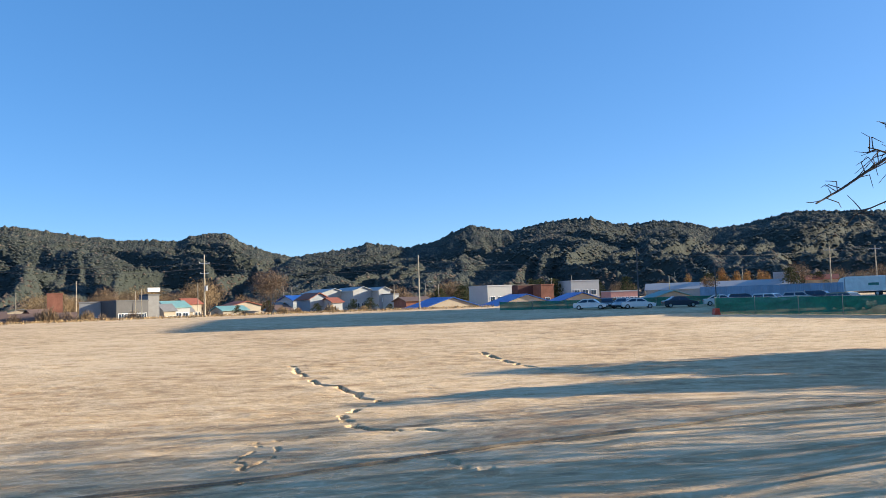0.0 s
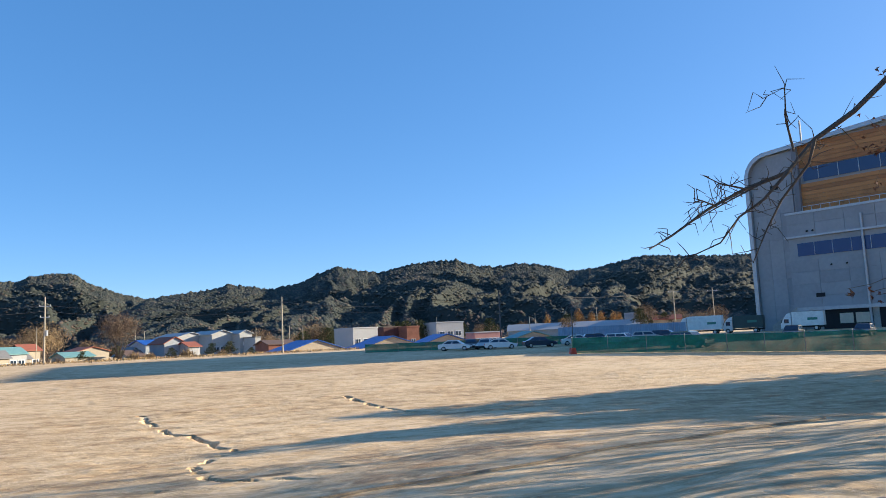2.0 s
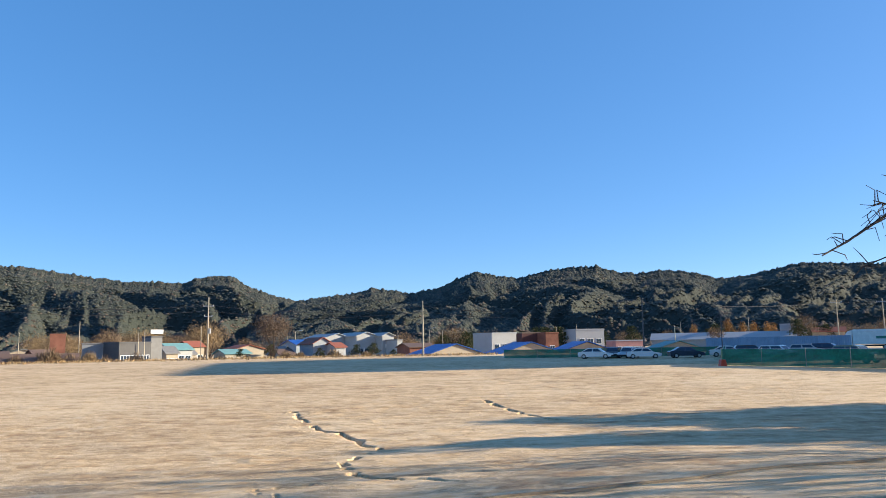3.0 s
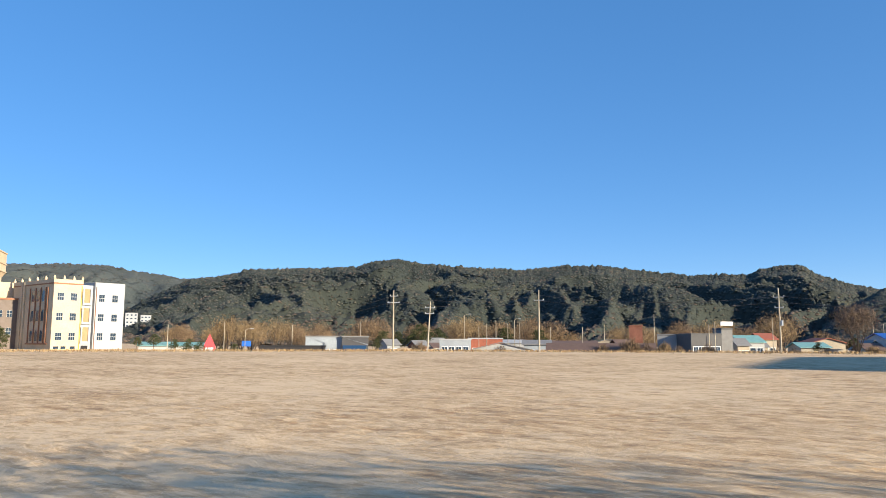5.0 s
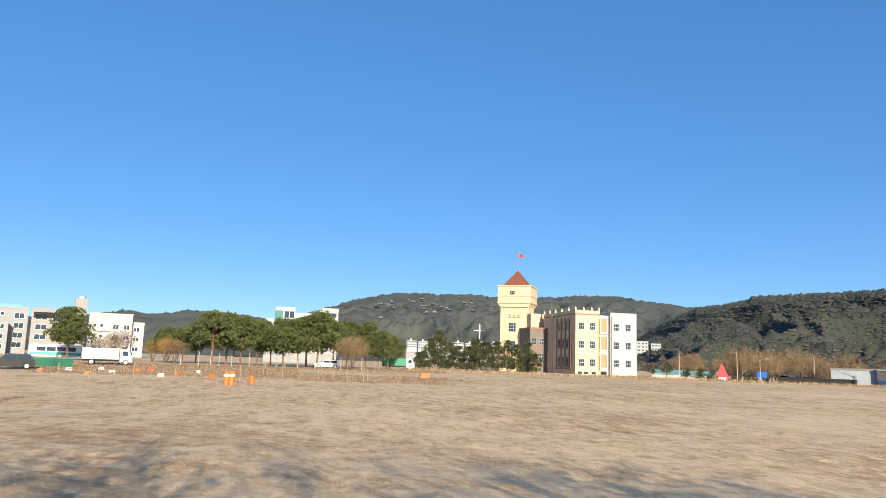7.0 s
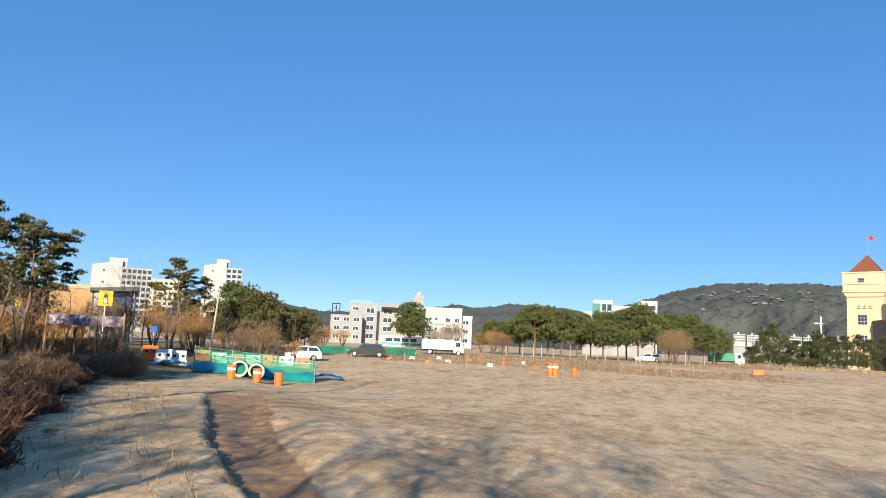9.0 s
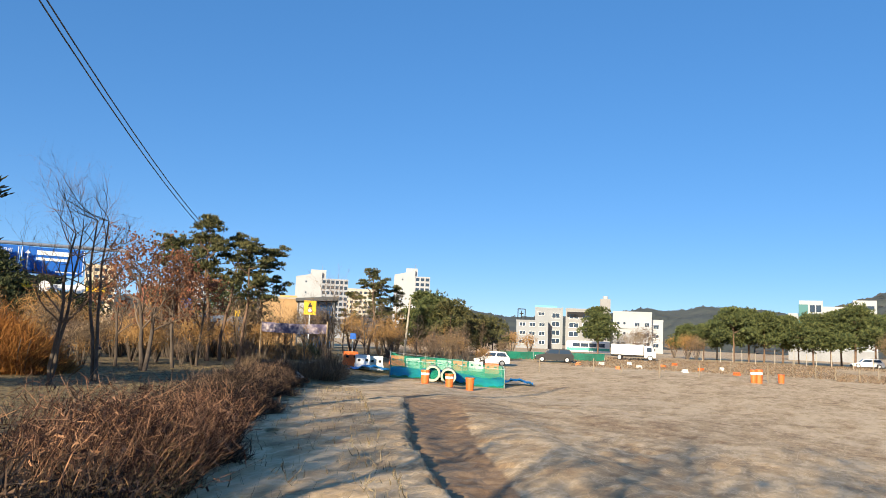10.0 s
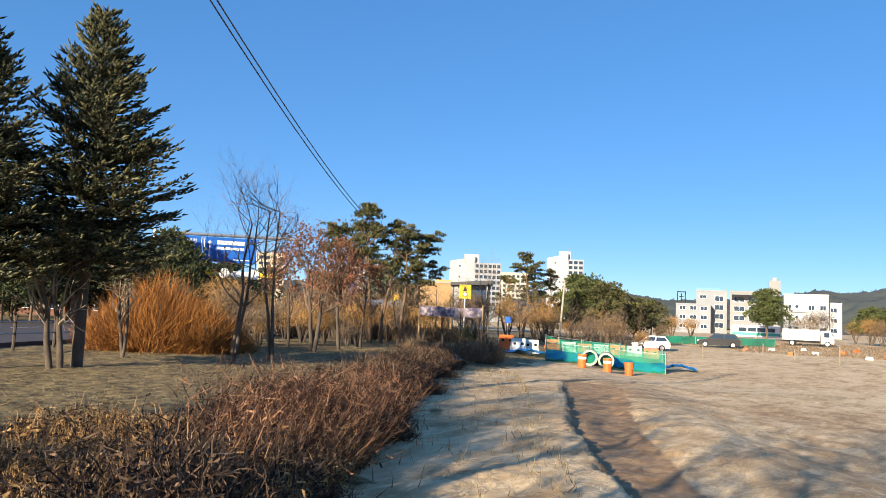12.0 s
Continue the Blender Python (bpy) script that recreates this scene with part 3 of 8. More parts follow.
def build_tower():
    d = 199
    t = thing("castle_tower", spot(73.75, d, -12, -0.3), "square cream tower with brown pyramid roof and flag", "tower")
    w, g = 3.7, 1.3
    z0, z1, apex, flag = over(d, 4.65) - g, over(d, 6.0) - g, over(d, 7.28) - g, over(d, 8.66) - g
    part("shaft", Shape().box(-w, w, -w, w, 0, z0), CREAM, t)
    part("corbel", Shape().prism([(-w, z0 - 0.9), (w, z0 - 0.9), (w + 0.6, z0), (-w - 0.6, z0)], -w - 0.5, w + 0.5), CREAM, t)
    part("belfry", Shape().box(-w - 0.65, w + 0.65, -w - 0.65, w + 0.65, z0, z1), CREAM, t)
    for z in (z0 + 0.1, z0 + 1.9, z1 - 0.25):
        part("moulding", Shape().box(-w - 0.85, w + 0.85, -w - 0.85, w + 0.85, z, z + 0.3, 0.06), CREAM, t)
    e = w - 0.3
    roof = Shape().add([(-e, -e, z1), (e, -e, z1), (e, e, z1), (-e, e, z1), (0, 0, apex)], [(0, 1, 4), (1, 2, 4), (2, 3, 4), (3, 0, 4), (3, 2, 1, 0)])
    part("roof", roof, ROOF_TILE, t, "red-brown pyramid roof")
    part("flagpole", Shape().tube([(0, 0, apex - 0.5), (0, 0, flag)], [0.09, 0.05]), PANEL_EDGE, t)
    fl = Shape()
    n = 6
    vs = [(0.05 + 1.9 * i / n, 0.18 * math.sin(i * 1.2) + dy, flag - 0.1 - k * 1.25 - 0.18 * i * (1 - 0.5 * k) + (0.45 * i / n if k else 0)) for dy in (0, 0.03) for k in (0, 1) for i in range(n + 1)]
    q = n + 1
    fl.add(vs, [(i, i + q, i + q + 1, i + 1) for i in range(n)] + [(2 * q + i, 2 * q + i + 1, 3 * q + i + 1, 3 * q + i) for i in range(n)])
    part("flag", fl, plain("red_cloth", (0.4, 0.09, 0.1), 0.9), t)
    for z, ww, hh in ((z0 + 2.3, 1.3, 1.0), (z0 - 7.3, 1.9, 2.3), (z0 - 12.0, 1.9, 2.3), (z0 - 16.6, 1.9, 2.3)):
        window_grid(t, -0.5, -w - (0.65 if z > z0 else 0), z, ww, hh, 3, 3 if hh > 2 else 2)
    for x in (-1.6, -0.45, 0.7):
        part("letter_bar", Shape().box(x, x + 0.75, -w - 0.08, -w, z0 - 3.7, z0 - 3.45).box(x + 0.1, x + 0.65, -w - 0.08, -w, z0 - 3.3, z0 - 3.1).box(x + 0.3, x + 0.45, -w - 0.08, -w, z0 - 3.1, z0 - 2.7), TRIM_BROWN, t)


build_castle()
build_tower()


# ---- the tall grey hall with a rounded roof edge ----
def build_hall():
    # the shaded front runs from the rounded corner towards the sun side
    x0, y0 = 83.4, 127.6
    m = pose(x0, y0, 1.0, 0, 0, -61.5)     # local x along the front, local y back into the building
    h = thing("exhibition_hall", m, "tall grey panel-clad hall with rounded roof edge and recessed timber loggia", "building")
    W, D, H, R = 44.0, 20.0, 33.5, 4.6
    # outline of the front: the rounded upper corner and the deep frame round it
    def outline(inset, w=W):
        pts = [(inset, 0), (w, 0), (w, H + 3.0 - inset)]
        for k in range(9):
            t = math.pi / 2 + (math.pi / 2) * k / 8
            pts.append((R + (R - inset) * math.cos(t), H - R + (R - inset) * math.sin(t)))
        return pts
    part("shell", Shape().prism(outline(0.0), 0.6, D), GREY_PANEL, h, "grey metal shell")
    rim = outline(0.0)
    inner = outline(0.75)
    # proud rim along the side and over the top
    s = Shape()
    ro, ri = rim[2:] + [rim[0]], inner[2:] + [inner[0]]
    n = len(ro)
    vs = [(a, y, b) for y in (-0.35, 0.6) for ring in (ro, ri) for a, b in ring]
    for i in range(n - 1):
        s_f = [(i, i + 1, n + i + 1, n + i), (i + 1, i, 2 * n + i, 2 * n + i + 1), (n + i, n + i + 1, 3 * n + i + 1, 3 * n + i)]
        s.add(vs if i == 0 else [], [])
        s.f += s_f
    part("rim", s, PANEL_EDGE, h, "pale metal rim")
    # the front wall in panels, with the loggia and window band left open
    cols = [0.8, 3.4, 6.0, 8.6]
    zs = [0.0, 2.4, 4.8, 7.2, 9.6, 12.0, 14.4, 16.8, 19.2, 21.6, 24.0, 26.4, 28.8]
    for i in range(3):
        for k in range(12):
            x, z = cols[i], zs[k]
            top = min(zs[k + 1], H - 0.8 - (max(0, 4.6 - x) ** 2) * 0.22)
            if top - z > 0.4:
                part("panel", Shape().box(x + 0.02, cols[i + 1] - 0.02, 0.38, 0.6, z + 0.02, top - 0.02), GREY_PANEL, h)
    part("inner_strip", Shape().box(0.75, 8.6, 0.5, 0.62, 0, 28.8), GREY_PANEL, h)
    part("upper_wall", Shape().box(0.8 + 3.2, 9.2, 0.3, 0.62, 28.8, H - 0.75), GREY_PANEL, h)
    # projecting lower block
    for i in range(7):
        for k in range(8):
            x, z = 7.4 + 5 * i, 4.0 + 2.15 * k
            if 3.8 < k < 5.2 and i >= 0:
                continue
            part("panel", Shape().box(x + 0.025, min(x + 4.975, W), -0.7, 0.3, z + 0.025, z + 2.125), GREY_PANEL, h)
    part("block_core", Shape().box(7.5, W, -0.6, 0.3, 4.0, 21.1), GREY_PANEL, h)
    part("window_band", Shape().box(9.0, W, -0.72, -0.6, 13.3, 15.6), glass("blue_glass", (0.02, 0.06, 0.17), 0.25), h, "dark blue ribbon window")
    for x in np.arange(12.0, W, 3.1):
        part("mullion", Shape().box(x - 0.04, x + 0.04, -0.78, -0.7, 13.3, 15.6), PANEL_EDGE, h)
    part("ledge", Shape().box(7.0, W, -1.2, -0.6, 16.6, 16.95), PANEL_EDGE, h)
    part("ledge", Shape().box(8.2, W, -1.3, -0.6, 3.6, 4.2), PANEL_EDGE, h)
    part("parapet", Shape().box(7.3, W, -0.85, -0.6, 20.9, 21.3), PANEL_EDGE, h)
    for x in np.arange(10.5, W, 1.6):
        part("rail_post", Shape().box(x - 0.04, x + 0.04, -0.6, -0.52, 21.2, 22.1), PANEL_EDGE, h)
    part("rail", Shape().box(10.5, W, -0.6, -0.52, 22.05, 22.15), PANEL_EDGE, h)
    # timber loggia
    # the reveal's shade is put into a darker grey
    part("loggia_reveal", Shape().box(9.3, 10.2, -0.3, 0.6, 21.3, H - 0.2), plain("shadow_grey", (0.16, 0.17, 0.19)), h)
    for k in range(17):
        z = 21.3 + 0.72 * k
        if 26.6 < z + 0.3 < 29.2:
            continue
        part("board", Shape().box(10.2, W, 0.42, 0.6, z + 0.02, z + 0.7), TIMBER, h)
    part("loggia_glass", Shape().box(10.8, W, 0.4, 0.6, 26.8, 29.1), glass("loggia_pane", (0.03, 0.06, 0.14)), h)
    for x in np.arange(13.5, W, 3.4):
        part("mullion", Shape().box(x - 0.05, x + 0.05, 0.3, 0.42, 26.8, 29.1), PANEL_EDGE, h)
    part("vent", Shape().box(4.6, 6.0, 0.2, 0.4, 26.2, 27.0), DARK, h)
    part("vent", Shape().box(11.5, 13.0, -0.8, -0.7, 5.9, 6.6), DARK, h)
    for x in (14.6, 17.2):
        part("spotlight", Shape().tube([(x, -0.7, 11.4), (x, -1.0, 11.3)], 0.16), DARK, h)
    for x in (11.0, 12.0):
        part("spotlight", Shape().tube([(x, -0.7, 17.7), (x, -1.0, 17.6)], 0.16), DARK, h)
    part("drainpipe", Shape().tube([(20.2, -1.0, 0.3), (20.2, -1.0, 19.5)], 0.22, 8), PANEL_EDGE, h)
    # open ground floor with columns; a dark sheet stands in for its shade
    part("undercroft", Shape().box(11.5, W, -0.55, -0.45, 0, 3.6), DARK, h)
    for x in (11.7, 20.9, 29, 37):
        part("column", Shape().box(x - 0.5, x + 0.5, -0.75, -0.5, 0, 3.6), CONCRETE, h)
    # pale plates whose colour stands in for the sunlit yard beyond
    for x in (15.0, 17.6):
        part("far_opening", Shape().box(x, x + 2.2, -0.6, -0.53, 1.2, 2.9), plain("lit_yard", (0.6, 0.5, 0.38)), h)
    part("stair_flank", Shape().prism([(3.2, 0), (8.3, 0), (8.3, 4.3), (7.9, 4.3), (3.2, 1.2)], -1.0, -0.7), CONCRETE, h)
    part("blade_mast", Shape().box(9.7, 9.95, 3, 3.3, H, H + 5.2).box(9.6, 10.05, 2.9, 3.4, H - 1, H + 0.4), WHITE_WALL, h)


build_hall()


# ---- plants ----
BARK = material("bark", [(0.06, 0.045, 0.035), (0.13, 0.1, 0.075)], 3, 0.95, fine=30, bump=0.01)
PINE_BARK = material("red_pine_bark", [(0.11, 0.065, 0.04), (0.22, 0.14, 0.09)], 2.5, 0.95, fine=22, bump=0.015)
PALE_BARK = material("pale_bark", [(0.2, 0.16, 0.11), (0.33, 0.27, 0.19)], 3, 0.95, fine=25, bump=0.008)
TWIG = material("bare_twigs", [(0.1, 0.07, 0.05), (0.2, 0.14, 0.095)], 2, 0.95, island=0.5)
BROWN_TWIG = material("brown_twigs", [(0.13, 0.09, 0.055), (0.25, 0.17, 0.1)], 1, 0.95, island=0.6)
TAN_TWIG = material("tan_twigs", [(0.27, 0.145, 0.05), (0.42, 0.24, 0.085)], 1, 0.95, island=0.6)
FORSYTHIA = material("forsythia_shoots", [(0.17, 0.062, 0.014), (0.4, 0.17, 0.036)], 0.8, 0.95, island=0.7)
WILLOW_TWIG = material("willow_twigs", [(0.17, 0.12, 0.065), (0.3, 0.21, 0.11)], 1, 0.95, island=0.6)
RED_LEAF = material("dry_red_leaves", [(0.14, 0.055, 0.03), (0.26, 0.11, 0.05)], 2, 0.9, island=0.6)
FIR_GREEN = material("fir_needles", [(0.022, 0.028, 0.012), (0.058, 0.064, 0.026), (0.165, 0.15, 0.062)], 2, 0.8, island=0.7)
PINE_GREEN = material("pine_needles", [(0.032, 0.052, 0.016), (0.075, 0.1, 0.028), (0.13, 0.14, 0.04)], 1.2, 0.8, island=0.7)
OLD_PINE_GREEN = material("red_pine_needles", [(0.035, 0.045, 0.017), (0.085, 0.09, 0.032), (0.17, 0.15, 0.05)], 1.0, 0.8, island=0.7)
DARK_HEDGE = material("hedge_needles", [(0.02, 0.035, 0.013), (0.05, 0.066, 0.022), (0.1, 0.105, 0.035)], 1.2, 0.85, island=0.7)
DRY_GRASS = material("dry_grass", [(0.2, 0.125, 0.06), (0.34, 0.23, 0.115), (0.44, 0.32, 0.17)], 0.8, 0.95, island=0.6)
# dead weeds, darkened to carry the shade on their path side
SHADED_WEED = material("shaded_dead_weeds", [(0.016, 0.009, 0.006), (0.055, 0.032, 0.019), (0.18, 0.11, 0.065)], 0.7, 0.95, island=1.0)


def rand_dir(rng, up=0.0):
    a, z = rng.uniform(0, 6.283), rng.uniform(-1, 1)
    q = math.sqrt(1 - z * z)
    return Vector((q * math.cos(a), q * math.sin(a), z + up)).normalized()


def tuft(s, c, d, r, rng, n=5, thick=0.16):
    """A spray of needles: thin blades that fan out from one point."""
    c = Vector(c)
    vs, fs = [], []
    for k in range(n):
        e = (d + rand_dir(rng) * 0.85).normalized()
        side = e.cross(rand_dir(rng)).normalized() * r * thick
        o = len(vs)
        vs += [c - side, c + side, c + e * r * rng.uniform(0.8, 1.2)]
        fs.append((o, o + 1, o + 2))
    s.add(vs, fs)


def blade(s, p, q, w, rng, bend=0.15):
    """One dry stalk or twig as a slim two-piece strip."""
    p, q = Vector(p), Vector(q)
    d = q - p
    side = d.cross(rand_dir(rng)).normalized() * w
    mid = p + d * 0.55 + rand_dir(rng) * d.length * bend
    s.add([p - side, p + side, mid + side * 0.7, mid - side * 0.7, q], [(0, 1, 2, 3), (3, 2, 4)])


def limb(s, p, d, length, r, rng, depth, ends, wob=0.25, split=(2, 3), droop=0.05, n=5):
    """A branch that wanders, thins out and forks."""
    pts, rad = [Vector(p)], [r]
    k = 4 if depth > 1 else 3
    for i in range(k):
        d = (d + rand_dir(rng) * wob + Vector((0, 0, droop))).normalized()
        pts.append(pts[-1] + d * length / k)
        rad.append(r * (1 - 0.45 * (i + 1) / k))
    s.tube(pts, rad, n if r > 0.03 else 3, caps=False)
    ends.append((pts[-1], d, depth))
    if depth > 0:
        for i in range(rng.randint(*split)):
            j = rng.randint(max(1, k - 2), k)
            side = d.cross(rand_dir(rng)).normalized()
            limb(s, pts[j], (d * rng.uniform(0.55, 1.0) + side * rng.uniform(0.45, 0.9)).normalized(), length * rng.uniform(0.55, 0.8), rad[j] * rng.uniform(0.5, 0.72), rng, depth - 1, ends, wob, split, droop, n)
    return pts


def bare_tree(m, h, seed, label, r=0.09, stems=1, depth=4, leaf=None, leaves=0, spread=0.25, twig_mat=None, group="bare trees", crown_from=0.3, upright=0.55):
    rng = random.Random(seed)
    t = thing("bare_tree", m, label, "tree", group)
    trunk, br, ends = Shape(), Shape(), []
    for k in range(stems):
        base = Vector((rng.uniform(-0.15, 0.15) * (stems > 1), rng.uniform(-0.15, 0.15) * (stems > 1), -0.1))
        pts, rad, d = [base], [r], Vector((0, 0, 1))
        lean = rand_dir(rng) * spread * (0.6 if stems > 1 else 0.25)
        n = 7
        for i in range(n):
            d = (Vector((0, 0, 1)) + lean + rand_dir(rng) * 0.12).normalized()
            pts.append(pts[-1] + d * h * 0.72 / n)
            rad.append(r * (1 - 0.75 * (i + 1) / n) + 0.008)
        trunk.tube(pts, rad, 7, caps=False)
        for i in range(2, n + 1):
            if i / n < crown_from:
                continue
            for _ in range(2 if i < n else 3):
                e = rand_dir(rng)
                e.z = abs(e.z) * 0.6 + upright
                limb(br, pts[i], e.normalized(), h * rng.uniform(0.16, 0.28) * (1.25 - 0.5 * i / n), rad[i] * 0.55 + 0.004, rng, depth - 2, ends, 0.22, (2, 4), 0.1)
    part("trunk", trunk, BARK, t, smooth_faces=True)
    part("branchwork", br, twig_mat or TWIG, t)
    if leaf:
        lf = Shape()
        for _ in range(leaves):
            p, d, _k = rng.choice(ends)
            tuft(lf, p + rand_dir(rng) * 0.15, Vector((0, 0, -0.6)), rng.uniform(0.07, 0.14), rng, 3, 0.4)
        part("foliage", lf, leaf, t, "withered leaves")
    return t


def round_pine(m, h, w, seed, label, count=1500, mat=None, group="pines", trunk_part=0.38):
    """A garden pine: short trunk, limbs and a broad crown of needle sprays in cushions."""
    rng = random.Random(seed)
    t = thing("pine_tree", m, label, "tree", group)
    top = Vector((rng.uniform(-0.2, 0.2), rng.uniform(-0.2, 0.2), h * 0.9))
    trunk = Shape().tube([(0, 0, -0.2), (0.08, 0, h * 0.3), (top.x * 0.6, top.y, h * 0.6), top], [0.02 * h, 0.016 * h, 0.01 * h, 0.003 * h], 7, False)
    crown = Shape()
    cushions = []
    for k in range(38):
        a, v = rng.uniform(0, 6.283), rng.random()
        z = h * (trunk_part + (0.97 - trunk_part) * v)
        rr = w * 0.5 * (math.sin(min(1, (1 - v) * 1.15 + 0.1) * math.pi / 2)) * rng.uniform(0.35, 1.0)
        c = Vector((rr * math.cos(a), rr * math.sin(a), z))
        cushions.append((c, w * rng.uniform(0.1, 0.19)))
        if k % 2 == 0:
            trunk.tube([(0, 0, z * 0.8), c * 0.5 + Vector((0, 0, z * 0.42)), c], [0.006 * h, 0.004 * h, 0.002 * h], 4, False)
    for _ in range(int(count * 1.7)):
        c, r = rng.choice(cushions)
        d = rand_dir(rng, 0.25)
        p = c + Vector((d.x * r * 1.25, d.y * r * 1.25, d.z * r * 0.75)) * rng.uniform(0.55, 1)
        tuft(crown, p, (d + Vector((0, 0, 0.5))).normalized(), h * rng.uniform(0.03, 0.058), rng, 6, 0.22)
    part("trunk", trunk, PINE_BARK, t, smooth_faces=True)
    part("crown", crown, mat or PINE_GREEN, t)
    return t


def red_pine(m, h, seed, label, lean=0.1, pads=9, group="red pines", n_tuft=30, wide=0.24, bare_to=0.5):
    """An old red pine: a long bare leaning trunk, wandering limbs, and ragged clouds of needles along their outer ends."""
    rng = random.Random(seed)
    t = thing("red_pine", m, label, "tree", group)
    dirn = rng.uniform(0, 6.283)
    pts, off = [Vector((0, 0, -0.2))], Vector((0, 0, 0))
    for i in range(10):
        f = (i + 1) / 10
        off += Vector((rng.gauss(0, 0.012), rng.gauss(0, 0.012), 0)) * h
        pts.append(Vector((math.cos(dirn) * lean * h * f, math.sin(dirn) * lean * h * f, h * 0.95 * f)) + off)
    trunk, crown = Shape(), Shape()
    trunk.tube(pts, [0.017 * h * (1 - 0.82 * i / 10) for i in range(11)], 8, False)

    def cloud(c, r, n):
        for _ in range(n):
            d = rand_dir(rng)
            p = c + Vector((d.x * r * 1.3, d.y * r * 1.3, abs(d.z) * r * 0.75 - r * 0.12)) * rng.random() ** 0.45
            tuft(crown, p, Vector((d.x * 0.7, d.y * 0.7, 0.7)).normalized(), h * rng.uniform(0.017, 0.032), rng, 6, 0.17)

    for k in range(pads):
        f = bare_to + (1 - bare_to) * (k + rng.random()) / pads
        i = min(9, int(f * 10))
        p = pts[i].lerp(pts[i + 1], f * 10 - i)
        a = k * 2.4 + rng.uniform(-0.5, 0.5)
        reach = h * wide * (1.12 - 0.75 * ((f - bare_to) / (1 - bare_to)) ** 1.5) * rng.uniform(0.55, 1.15)
        d = Vector((math.cos(a), math.sin(a), rng.uniform(0.05, 0.5)))
        q = [p]
        for j in range(4):
            d = (d + rand_dir(rng) * 0.32 + Vector((0, 0, 0.08))).normalized()
            q.append(q[-1] + d * reach / 4)
        trunk.tube(q, [0.0065 * h, 0.005 * h, 0.004 * h, 0.003 * h, 0.0015 * h], 5, False)
        for j, (c, n) in enumerate(((q[2], 0.5), (q[3], 0.8), (q[4], 1.0))):
            for b_ in range(3):
                e = c + rand_dir(rng, 0.3) * h * rng.uniform(0.02, 0.075)
                trunk.tube([c, e], [0.0022 * h, 0.001 * h], 3, False)
                cloud(e, h * rng.uniform(0.022, 0.042), int(n_tuft * n * rng.uniform(0.4, 1.0)))
    cloud(pts[-1], h * 0.05, n_tuft)
    for _ in range(4):
        cloud(pts[-1] + rand_dir(rng, 0.2) * h * 0.06, h * 0.045, n_tuft)
    part("trunk", trunk, PINE_BARK, t, smooth_faces=True)
    part("crown", crown, OLD_PINE_GREEN, t)
    return t


def fir_tree(m, h, w, seed, label, clear=0.2):
    """A fir: tiers of boughs that bend up at their ends, set with short needled shoots."""
    rng = random.Random(seed)
    t = thing("fir_tree", m, label, "tree", "roadside firs")
    part("trunk", Shape().tube([(0, 0, -0.2), (0.02, 0, h * 0.5), (0, 0, h * 0.93), (0.01, 0, h)], [0.016 * h, 0.011 * h, 0.0025 * h, 0.0008 * h], 9, False), BARK, t, smooth_faces=True)
    wood, green = Shape(), Shape()
    up = Vector((0, 0, 1))

    def shoot(c, e, l, r):
        """A needled finger: a slim four-sided spindle."""
        a = e.orthogonal().normalized() * r
        b_ = e.cross(a).normalized() * r
        m1 = c + e * l * 0.45
        green.add([c, m1 + a, m1 + b_, m1 - a, m1 - b_, c + e * l], [(0, 2, 1), (0, 3, 2), (0, 4, 3), (0, 1, 4), (5, 1, 2), (5, 2, 3), (5, 3, 4), (5, 4, 1)])

    def spray(p, q, n, l0):
        d = (q - p).normalized()
        side = d.cross(up).normalized()
        for i in range(n):
            f = (i + rng.random()) / n
            c = p.lerp(q, f)
            for sg in (-1, 1):
                e = (d * rng.uniform(0.6, 1.1) + side * sg * rng.uniform(0.3, 0.9) + up * rng.uniform(-0.05, 0.6)).normalized()
                shoot(c, e, l0 * rng.uniform(0.7, 1.3) * (1.15 - 0.4 * f), 0.033)
        shoot(q, (d + up * 0.35).normalized(), l0 * 1.2, 0.03)

    z = h * clear
    while z < h * 0.97:
        f = (z / h - clear) / (1 - clear)
        reach = w * 0.5 * min(1, 0.6 + 2.0 * f) * (1 - f) ** 0.92 + 0.06
        for k in range(11 if f < 0.8 else 6):
            a = rng.uniform(0, 6.283)
            L = reach * rng.choice((rng.uniform(0.55, 0.9), rng.uniform(0.85, 1.18)))
            slope = lerp(-0.22, 0.75, f ** 1.2) + rng.uniform(-0.1, 0.14)
            p = Vector((0, 0, z + rng.uniform(-0.12, 0.12)))
            d = Vector((math.cos(a), math.sin(a), slope)).normalized()
            mid = p + d * L * 0.6
            q = mid + (d + up * 0.4).normalized() * L * 0.42
            wood.tube([p, mid, q], [0.01 + 0.011 * L, 0.007 + 0.005 * L, 0.004], 3, False)
            side = d.cross(up).normalized()
            spray(p.lerp(mid, 0.45), mid, max(2, int(L * 5)), 0.22)
            spray(mid, q, max(2, int(L * 4.5)), 0.21)
            for j in range(int(1 + L * 5.2)):
                g = rng.uniform(0.15, 0.95)
                c = p.lerp(mid, g / 0.6) if g < 0.6 else mid.lerp(q, (g - 0.6) / 0.4)
                sg = rng.choice((-1, 1))
                e = c + (d * 0.8 + side * sg * 0.75 + up * rng.uniform(-0.1, 0.3)).normalized() * (0.12 + L * 0.36 * (1.12 - g))
                wood.tube([c, e], [0.006, 0.003], 3, False)
                spray(c, e, max(2, int((e - c).length * 6.5)), 0.17)
        z += h * lerp(0.027, 0.02, f)
    for k in range(26):
        c = Vector((0, 0, h * rng.uniform(0.93, 0.985)))
        a = rng.uniform(0, 6.283)
        shoot(c, Vector((math.cos(a), math.sin(a), 1.1)).normalized(), rng.uniform(0.12, 0.26), 0.02)
    part("branchwork", wood, BARK, t)
